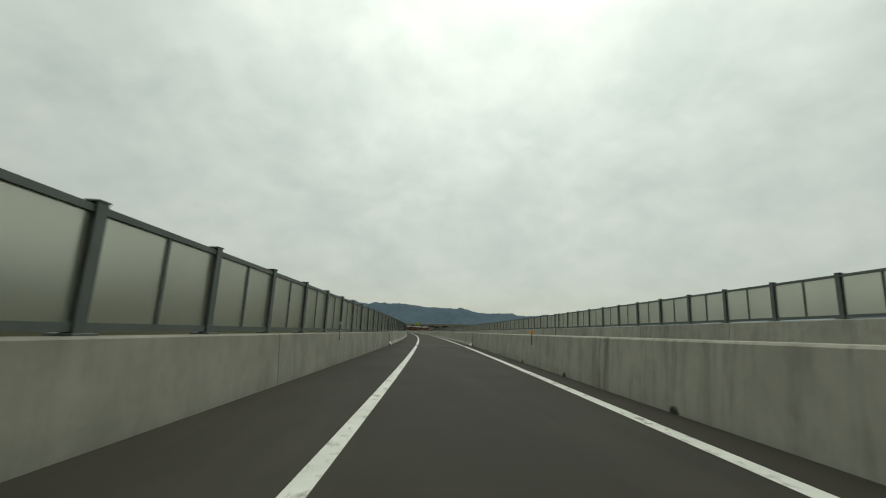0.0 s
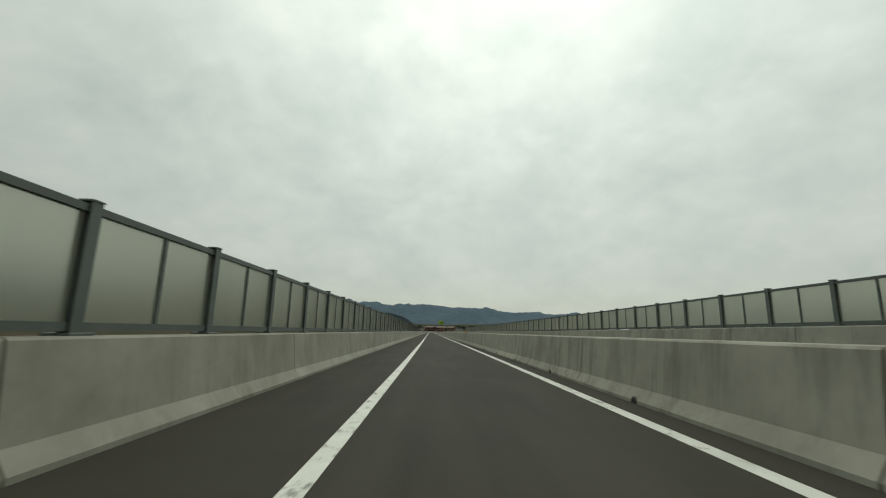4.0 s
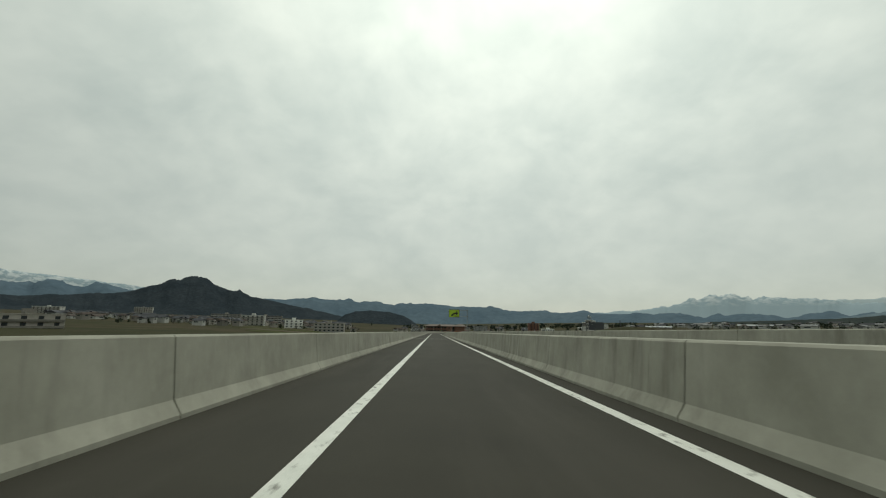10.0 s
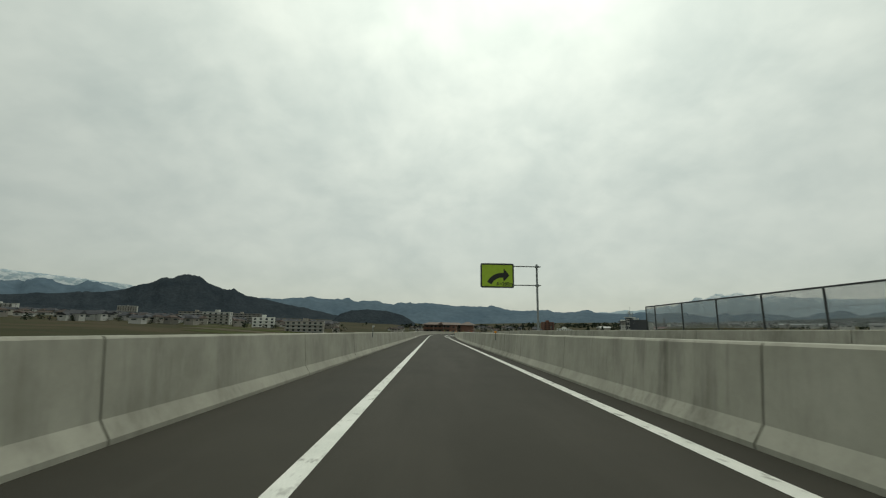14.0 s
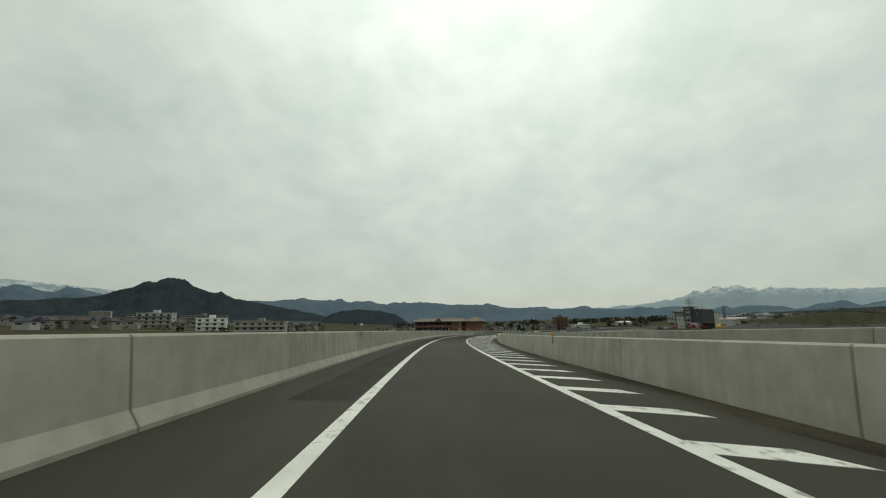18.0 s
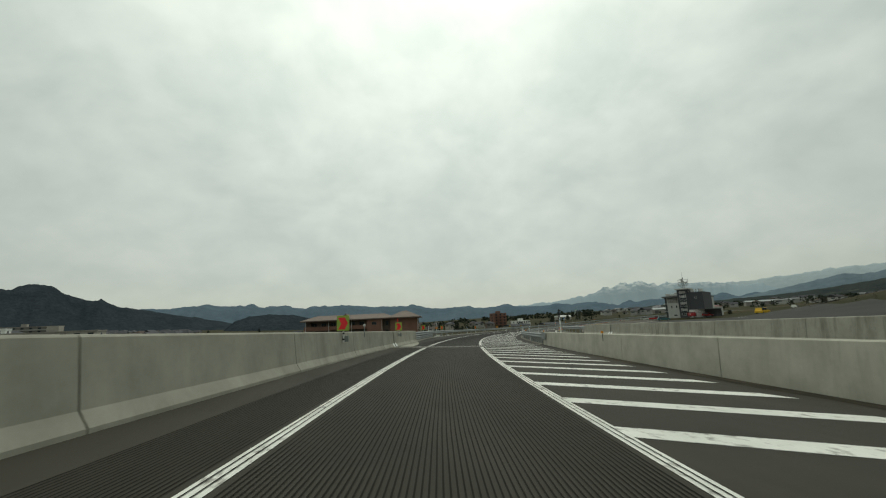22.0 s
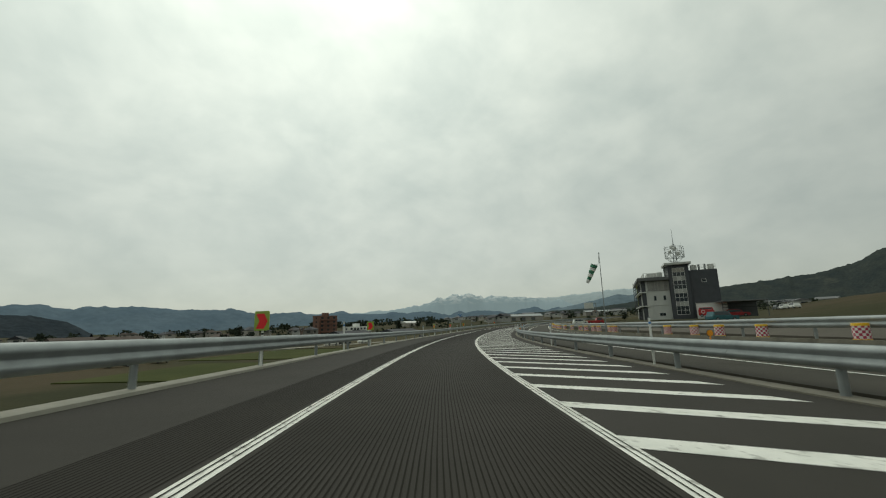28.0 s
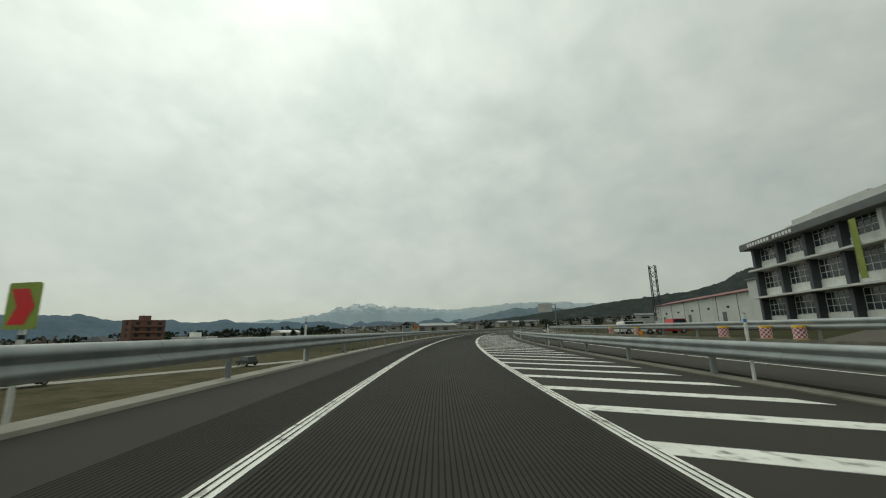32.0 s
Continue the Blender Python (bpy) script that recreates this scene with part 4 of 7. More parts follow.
# ---- curve warning sign on its cantilever ----
def curve_sign():
    m = stand(344.7, D_FAR + 0.35, lift(344.7) + 0.0)
    sg = thing("curve_warning_sign", "yellow-green curve warning sign with black arrow on a grey cantilever pole", "road sign", m=m)
    piece("pole", rod("pole", [(0, 0, 0.9), (0, 0, 7.35)], 0.11, M_STEEL, 14, 0.85), sg)
    piece("base_flange", slab("base_flange", [(-0.2, 0.2, -0.2, 0.2, 0.93, 0.97)], M_STEEL, 0.005), sg)
    for z in (7.1, 5.25):
        piece("arm", rod("arm", [(0.35, -0.12, z), (-2.5, -0.12, z)], 0.06, M_STEEL, 10), sg)
        piece("clamp", slab("clamp", [(-0.16, 0.16, -0.2, 0.16, z - 0.1, z + 0.1)], M_STEEL, 0.01), sg)
    cx, cz, w, h = -3.95, 6.15, 3.3, 2.42
    T = lambda dy: Matrix.Translation((cx, dy, cz))
    piece("backing", flat("backing", oblong(w, h, 0.2), M_STEEL, 0.06), sg, m=T(-0.22))
    piece("border", flat("border", oblong(w - 0.12, h - 0.12, 0.15), M_INK), sg, m=T(-0.224))
    piece("face", flat("face", oblong(w - 0.32, h - 0.32, 0.08), M_LIME), sg, "fluorescent yellow-green face", m=T(-0.228))
    c, r0, r1 = (0.62, -1.35), 1.15, 1.62
    arc = [(c[0] + r1 * math.cos(radians(a)), c[1] + r1 * math.sin(radians(a))) for a in range(155, 84, -7)]
    inn = [(c[0] + r0 * math.cos(radians(a)), c[1] + r0 * math.sin(radians(a))) for a in range(85, 156, 7)]
    arc = [(x - 0.15, z) for x, z in arc]
    inn = [(x - 0.15, z) for x, z in inn]
    piece("arrow", flat("arrow", list(reversed(arc + [(0.62, 0.72), (1.2, 0.03), (0.62, -0.58)] + inn)), M_INK), sg, m=T(-0.232))
    piece("lettering", words("lettering", "R=280m", 0.46, M_INK), sg, m=Matrix.Translation((cx + 0.72, -0.234, cz - 0.82)))


curve_sign()


# ---- chevrons, delineators, reflectors ----
def chevron_proto(z0=-0.1):
    sg = thing("chevron_sign", "yellow-green chevron board with red arrow on a white post", "road sign", "chevron signs along the curve")
    piece("post", rod("post", [(0, 0, z0), (0, 0, 1.04)], 0.032, M_WHITE, 10), sg)
    for z in (0.66, 0.86):
        piece("band", rod("band", [(0, 0, z), (0, 0, z + 0.05)], 0.034, M_INK, 10), sg)
    piece("board", flat("board", oblong(0.44, 0.52, 0.03, 0, 1.23), M_CHEVRON, 0.02), sg, m=Matrix.Translation((0, -0.05, 0)))
    ar = [(-0.17, -0.20), (0.07, -0.20), (0.18, 0.0), (0.07, 0.20), (-0.17, 0.20), (-0.07, 0.0)]
    piece("arrow", flat("arrow", [(x, z + 1.22) for x, z in ar], M_RED), sg, "red arrow", m=Matrix.Translation((0, -0.054, 0)))
    if z0 > 0:
        piece("mounting_plate", slab("mounting_plate", [(-0.17, 0.17, 0.0, 0.06, 0.60, 0.80)], M_STEEL, 0.006), sg, "grey mounting plate")
    piece("clamp", slab("clamp", [(-0.05, 0.05, -0.03, 0.05, 1.09, 1.13), (-0.05, 0.05, -0.03, 0.05, 1.31, 1.35)], M_STEEL), sg)
    return sg


chev, chev_wall = chevron_proto(), chevron_proto(0.58)
CHEVRONS = [470.4, 483.6, 496.0, 513.0, 528.5, 560.3, 585.0, 600.7, 614.6, 645.9, 660.2, 674.2, 713.5]
for i, s in enumerate(CHEVRONS):
    on_wall = s < S_WALL
    m = stand(s, -3.60 if on_wall else -3.77 + (flare(s) if s < 640 else -1.05), 0.0, -6 if on_wall else -48 if s == 645.9 else -10)
    if i == 0:
        chev_wall.matrix_basis = m
    elif s == 513.0:
        chev.matrix_basis = m
    else:
        copy_thing(chev_wall if on_wall else chev, m)

flag = thing("red_flag", "small red cloth flag rolled on a thin pole beside a chevron", "flag", m=stand(496.35, -3.74, -0.36))
piece("pole", rod("pole", [(0, 0, 0.2), (0.03, 0, 2.15)], 0.012, M_RED, 8), flag)
cloth = [(0.02 - 0.10 * math.sin(z * 5) ** 2 * (1 if z < 1.95 else 0.3), 0.02 * math.sin(9 * z), z) for z in (1.62, 1.7, 1.78, 1.86, 1.94, 2.02)]
piece("cloth", rod("cloth", cloth, 0.055, M_RED, 7, 0.35), flag)

cross = thing("cross_sign", "yellow cross-shaped marker with a blue centre on a white post", "road sign", m=stand(524.6, -4.9, 0.0, -10))
piece("post", rod("post", [(0, 0, -0.1), (0, 0, 1.75)], 0.03, M_WHITE, 10), cross)
piece("plate", flat("plate", [(-0.06, 1.02), (0.06, 1.02), (0.06, 1.16), (0.2, 1.16), (0.2, 1.28), (0.06, 1.28), (0.06, 1.42), (-0.06, 1.42), (-0.06, 1.28), (-0.2, 1.28), (-0.2, 1.16), (-0.06, 1.16)], M_ORANGE, 0.015), cross, "yellow cross plate", m=Matrix.Translation((0, -0.05, 0)))
piece("centre", flat("centre", oblong(0.11, 0.11, 0, 0, 1.22), M_BLUE), cross, "blue square", m=Matrix.Translation((0, -0.054, 0)))


def wall_marker(kind):
    if kind == "orange":
        ob = thing("median_reflector", "orange round reflector on a thin dark post on the median wall", "reflector", "reflectors on the median wall")
        mt, z0 = M_ORANGE, 0.62
    else:
        ob = thing("delineator", "white delineator post with a round reflector on the parapet", "delineator", "delineators on the parapet")
        mt, z0 = M_WHITE, 0.70
    piece("post", rod("post", [(0, 0, z0), (0, 0, 1.02 if kind == "orange" else 1.20)], 0.014 if kind == "orange" else 0.018, M_DARK if kind == "orange" else M_STEEL, 8), ob)
    z = 1.0 if kind == "orange" else 1.20
    disc = [(0.055 * math.cos(a * math.pi / 6), z + 0.055 * math.sin(a * math.pi / 6)) for a in range(12)]
    piece("disc", flat("disc", disc, mt, 0.025), ob, m=Matrix.Translation((0, -0.012, 0)))
    return ob


MARKS = [-22.0, 12.8, 47.3, 82.6, 126.0, 170.0, 222.0, 273.9, 325.0, 373.7, 404.8, 430.0, 449.1, 465.3, 487.0]
for kind in ("orange", "white"):
    first = None
    for s in MARKS + ([500.7] if kind == "orange" else []):
        m = stand(s, (D_RIGHT + 0.10 + grow(s)) if kind == "orange" else (D_LEFT - 0.14), 0.0)
        if first is None:
            first = wall_marker(kind)
            first.matrix_basis = m
        else:
            copy_thing(first, m)

stud = thing("rail_reflector", "amber round reflector on a short bracket over the median guardrail", "reflector", "reflectors over the median guardrail")
piece("bracket", rod("bracket", [(0, 0, 0.70), (0, 0, 0.98)], 0.016, M_ORANGE, 8), stud)
piece("disc", flat("disc", [(0.075 * math.cos(a * math.pi / 8), 1.03 + 0.075 * math.sin(a * math.pi / 8)) for a in range(16)], M_ORANGE, 0.03), stud, m=Matrix.Translation((0, -0.015, 0)))
piece("rim", rod("rim", [(0.078 * math.cos(a * math.pi / 8), 0, 1.03 + 0.078 * math.sin(a * math.pi / 8)) for a in range(17)], 0.010, M_DARK, 6), stud)
for i, s in enumerate([517.5, 558.6, 599.7, 640.7, 683.8]):
    m = stand(s, D_RIGHT + grow(s) + 0.27, -0.03)
    if i == 0:
        stud.matrix_basis = m
    else:
        copy_thing(stud, m)


def delineator_proto():
    ob = thing("roadside_delineator", "white roadside delineator post with a blue reflective band", "delineator", "delineators along the guardrails")
    piece("post", rod("post", [(0, 0, -0.05), (0, 0, 1.36)], 0.035, M_WHITE, 12), ob)
    piece("band", rod("band", [(0, 0, 1.18), (0, 0, 1.25)], 0.037, M_BLUE, 12), ob, "blue reflective band")
    piece("cap", rod("cap", [(0, 0, 1.36), (0, 0, 1.39)], 0.037, M_STEEL, 12, 0.6), ob)
    return ob


deli = delineator_proto()
deli.matrix_basis = stand(S(23.0) + 30, -3.98 + flare(520), 0.0)
for k, s in enumerate([551.5, 571.0, 609.0, 637.5, 660.0, 683.5, 706.0]):
    copy_thing(deli, stand(s, -3.78 + (flare(s) if s < 640 else -1.05), 0.0))
for s in [512.0, 527.5, 541.3, 562.0, 583.5, 602.7, 617.3, 634.0, 651.1, 665.0, 678.7, 698.7, 718.0]:
    copy_thing(deli, stand(s, D_RIGHT + grow(s) + 0.27, 0.08))
copy_thing(deli, stand(496.2, D_RIGHT + grow(496.2) + 0.46, 0.5))

disc_post = thing("round_delineator", "white delineator post with a large round head beside the guardrail", "delineator", m=stand(668.0, -4.95, 0.0, -10))
piece("post", rod("post", [(0, 0, -0.1), (0, 0, 1.06)], 0.032, M_WHITE, 10), disc_post)
piece("head", flat("head", [(0.08 * math.cos(k * math.pi / 10), 1.12 + 0.08 * math.sin(k * math.pi / 10)) for k in range(20)], M_WHITE, 0.03), disc_post, m=Matrix.Translation((0, -0.015, 0)))
piece("rim", rod("rim", [(0.083 * math.cos(k * math.pi / 10), 0.0, 1.12 + 0.083 * math.sin(k * math.pi / 10)) for k in range(21)], 0.012, M_STEEL, 6), disc_post)
for z in (0.62, 0.74):
    piece("band", rod("band", [(0, 0, z), (0, 0, z + 0.05)], 0.034, M_INK, 10), disc_post)

# drain mouths at the foot of the median wall: a solid half-round, black for the dark inside, in a thin collar
def half_pipe(name, r, x0, x1, mat):
    arc = [(r * math.cos(math.pi * k / 10), r * math.sin(math.pi * k / 10)) for k in range(11)]
    v = [(x, y, z + 0.004) for x in (x0, x1) for y, z in arc]
    return mesh(name, v, [tuple(range(11)), tuple(reversed(range(11, 22)))] + [(i, i + 11, i + 12, i + 1) for i in range(10)], mat)


drain = thing("drain_mouth", "dark half-round drain mouth at the foot of the median wall", "drain", "drain mouths along the median wall")
piece("collar", half_pipe("collar", 0.095, -0.012, 0.12, M_KERB_OLD), drain)
piece("opening", half_pipe("opening", 0.072, -0.018, 0.10, M_BLACK), drain, "solid half-round, black for the dark inside the drain")
for i, s in enumerate([5.4 + 4.36 * k for k in range(-5, 15)] + [72.7 + 4.36 * k for k in range(13)]):
    m = stand(s, D_RIGHT + (0.115 if s < JOINTS[0][1] else 0.01), 0.0)
    if i == 0:
        drain.matrix_basis = m
    else:
        copy_thing(drain, m)


# ---- checked plastic drums along the outer guardrail ----
def drum_proto():
    ob = thing("crash_drum", "plastic drum with red and white checks and a yellow lid", "crash drum", "checked drums along the outer road edge")
    piece("body", rod("body", [(0, 0, 0.10), (0, 0, 0.68)], 0.30, M_CHECK, 20), ob)
    piece("base", rod("base", [(0, 0, 0), (0, 0, 0.10)], 0.315, M_YELLOW, 20), ob, "yellow base ring")
    piece("lid", rod("lid", [(0, 0, 0.68), (0, 0, 0.80)], 0.315, M_YELLOW, 20, 0.94), ob, "yellow lid")
    return ob


drum = drum_proto()
DRUMS = [(554.7, 0), (556.3, 0.05), (566.7, 0.0), (568.3, 0.1), (574.3, 0), (579.1, 0.05), (585.5, 0.1), (595.9, 0.0), (602.7, 0.0), (607.1, 0.05), (609.9, 0), (612.3, 0.1), (615.1, 0), (624.7, 0), (626.3, 0.1), (629.5, 0.0), (631.9, 0.1), (634.7, 0), (637.9, 0.05),
         (643.7, 0.1), (649.6, 0), (650.6, 0.05), (655.5, 0), (658.8, 0.05), (660.8, 0.0), (663.6, 0.1), (665.7, 0), (667.9, 0.1), (670.8, 0), (673.3, 0), (674.8, 0.1), (676.6, 0.1), (678.4, 0), (685.4, 0.1), (687.0, 0), (689.8, 0), (700, 0), (706, 0.1)]
for i, (s, e) in enumerate(DRUMS):
    m = stand(s, D_FAR + splay(s) - 0.05 + e, lift(s) + 0.05, 37 * i) @ Matrix.Scale(0.84, 4)
    if i == 0:
        drum.matrix_basis = m
    else:
        copy_thing(drum, m)

# black beacon mast by the drums
mast = thing("beacon_mast", "black beacon mast with boxes and a tilted solar panel", "beacon", m=stand(566.2, D_FAR + splay(S(27)) - 0.1, lift(S(27)) + 0.05) @ Matrix.Scale(1.28, 4))
piece("pole", rod("pole", [(0, 0, 0), (0, 0, 2.5)], 0.05, M_BLACK, 10), mast)
piece("lower_box", slab("lower_box", [(-0.24, 0.24, -0.14, 0.14, 1.75, 2.15)], M_BLACK, 0.02), mast)
piece("upper_box", slab("upper_box", [(-0.13, 0.13, -0.11, 0.11, 2.2, 3.05)], M_BLACK, 0.02), mast)
piece("lamp", rod("lamp", [(0, -0.10, 2.8), (0, -0.14, 2.8)], 0.07, M_DARK, 12), mast)
sp = piece("solar_panel", slab("solar_panel", [(-0.22, 0.22, -0.012, 0.012, -0.2, 0.2)], M_DARK, 0.004), mast)
sp.matrix_basis = Matrix.Translation((0.05, 0, 3.28)) @ Matrix.Rotation(radians(38), 4, "Y")

# wind sock
wsx, wsy = 87.8, 599.85
gz = ground_z(wsx, wsy)
sock = thing("wind_sock", "striped green and white wind sock hanging from a thin pole", "wind sock", m=Matrix.Translation((wsx, wsy, gz)))
H = -5.74 - gz
piece("pole", rod("pole", [(0, 0, -0.2), (0, 0, H)], 0.045, M_STEEL, 10, 0.6), sock)
way = Vector((-0.30, 0.62, -1.5)).normalized()
top = Vector((0, 0, H - 0.95)) + Vector((-0.18, 0.42, 0))
for k in range(6):
    r0, r1 = 0.30 - 0.027 * k, 0.30 - 0.027 * (k + 1)
    a, b = top + way * (0.285 * k), top + way * (0.285 * (k + 1))
    sag = Vector((0.02 * math.sin(k * 2.1), 0.0, 0.0))
    piece("band", rod("band", [a, a.lerp(b, 0.5) + sag, b], r0, M_GREEN if k % 2 == 0 else M_WHITE, 14, r1 / r0), sock)
piece("hoop", rod("hoop", [top + Vector((0.30 * math.cos(q * math.pi / 8), 0.28 * math.sin(q * math.pi / 8), 0.06 * math.sin(q * math.pi / 8))) for q in range(17)], 0.018, M_STEEL, 6), sock)
piece("arm", rod("arm", [(0, 0, H - 0.08), tuple(top + Vector((0.2, -0.25, 0)))], 0.018, M_STEEL, 6), sock)
piece("finial", rod("finial", [(0, 0, H - 0.02), (0, 0, H + 0.1)], 0.06, M_STEEL, 8, 0.5), sock)


# ---- route shield ----
def route_shield():
    sg = thing("route_shield", "blue route shield above a small white place board", "road sign", m=stand(673.4, -5.3, 0.0, 6))
    piece("pole", rod("pole", [(0, 0, -1.2), (0, 0, 3.35)], 0.05, M_STEEL, 12), sg)
    ordr = []
    for cx, cz, a0, a1 in ((0.225, 0.14, -32, 84), (-0.225, 0.14, 96, 212), (0.0, -0.25, 212, 328)):
        ordr += [(cx + 0.17 * math.cos(radians(a0 + (a1 - a0) * k / 8)), cz + 0.17 * math.sin(radians(a0 + (a1 - a0) * k / 8))) for k in range(9)]
    T = lambda dy, z: Matrix.Translation((0, dy, z))
    piece("rim", flat("rim", ordr, M_WHITE, 0.02), sg, m=T(-0.08, 3.1))
    piece("shield", flat("shield", [(x * 0.94, z * 0.94) for x, z in ordr], M_BLUE), sg, "blue shield", m=T(-0.084, 3.1))
    piece("number", words("number", "313", 0.30, M_WHITE), sg, m=T(-0.088, 3.13))
    piece("caption", words("caption", "ROUTE", 0.09, M_WHITE), sg, m=T(-0.088, 2.88))
    for k in range(2):
        piece("bar", flat("bar", oblong(0.07, 0.07), M_WHITE), sg, m=Matrix.Translation((-0.06 + 0.12 * k, -0.088, 3.32)))
    piece("place_board", flat("place_board", oblong(0.72, 0.38, 0.02), M_WHITE, 0.02), sg, "white place board", m=T(-0.08, 2.38))
    for z, n in ((2.46, 3), (2.29, 4)):
        for k in range(n):
            piece("bar", flat("bar", oblong(0.12, 0.12), M_INK), sg, m=T(-0.086, z) @ Matrix.Translation(((k - (n - 1) / 2) * 0.17, 0, 0)))


route_shield()

# large direction sign further on, seen from its grey face
gm = stand(812.0, D_FAR + splay(700) + 1.2, 0.0, -6)
gsn = thing("direction_sign", "large plain grey-backed direction sign on a cantilever pole", "road sign", m=gm)
piece("pole", rod("pole", [(0, 0, -1), (0, 0, 8.9)], 0.16, M_STEEL, 12), gsn)
for z in (6.7, 8.5):
    piece("arm", rod("arm", [(0.1, 0, z), (-5.2, 0, z)], 0.08, M_STEEL, 8), gsn)
piece("panel", flat("panel", oblong(4.6, 2.9, 0.1, -3.4, 7.6), M_PALE_WALL, 0.08), gsn, m=Matrix.Translation((0, -0.15, 0)))


# ---- emergency building ----
def window(parent, m, w, h, cols=2, rows=1, frame_mat=None):
    """A window in its own x-z plane, facing -y."""
    fm = frame_mat or M_WHITE
    xs = [-w / 2, -w / 2 + 0.06] + [q for k in range(1, cols) for q in (-w / 2 + w * k / cols - 0.025, -w / 2 + w * k / cols + 0.025)] + [w / 2 - 0.06, w / 2]
    zs = [-h / 2, -h / 2 + 0.06] + [q for k in range(1, rows) for q in (-h / 2 + h * k / rows - 0.025, -h / 2 + h * k / rows + 0.025)] + [h / 2 - 0.06, h / 2]
    nx_, nz_ = len(xs), len(zs)
    fv = [(x, y, z) for y in (-0.05, 0.02) for z in zs for x in xs]
    I = lambda i, j, b: b * nx_ * nz_ + j * nx_ + i
    solid = lambda i, j: 0 <= i < nx_ - 1 and 0 <= j < nz_ - 1 and not (i % 2 and j % 2)
    ff = []
    for j in range(nz_ - 1):
        for i in range(nx_ - 1):
            if solid(i, j):
                ff.append((I(i, j, 0), I(i + 1, j, 0), I(i + 1, j + 1, 0), I(i, j + 1, 0)))
                for (a, b2), (di, dj) in ((((i, j), (i + 1, j)), (0, -1)), (((i + 1, j), (i + 1, j + 1)), (1, 0)), (((i + 1, j + 1), (i, j + 1)), (0, 1)), (((i, j + 1), (i, j)), (-1, 0))):
                    if not solid(i + di, j + dj):
                        ff.append((I(*a, 1), I(*b2, 1), I(*b2, 0), I(*a, 0)))
    fr = piece("window", mesh("window", fv, ff, fm), parent, m=m)
    me = mesh("pane", [(-w / cols / 2 + 0.03, -0.012, -h / rows / 2 + 0.03), (w / cols / 2 - 0.03, -0.012, -h / rows / 2 + 0.03), (w / cols / 2 - 0.03, -0.012, h / rows / 2 - 0.03), (-w / cols / 2 + 0.03, -0.012, h / rows / 2 - 0.03)], [(0, 1, 2, 3)], M_PANE)
    for i in range(cols):
        for j in range(rows):
            piece("pane", me, fr, m=Matrix.Translation((-w / 2 + w * (i + 0.5) / cols, 0, -h / 2 + h * (j + 0.5) / rows)))
    return fr


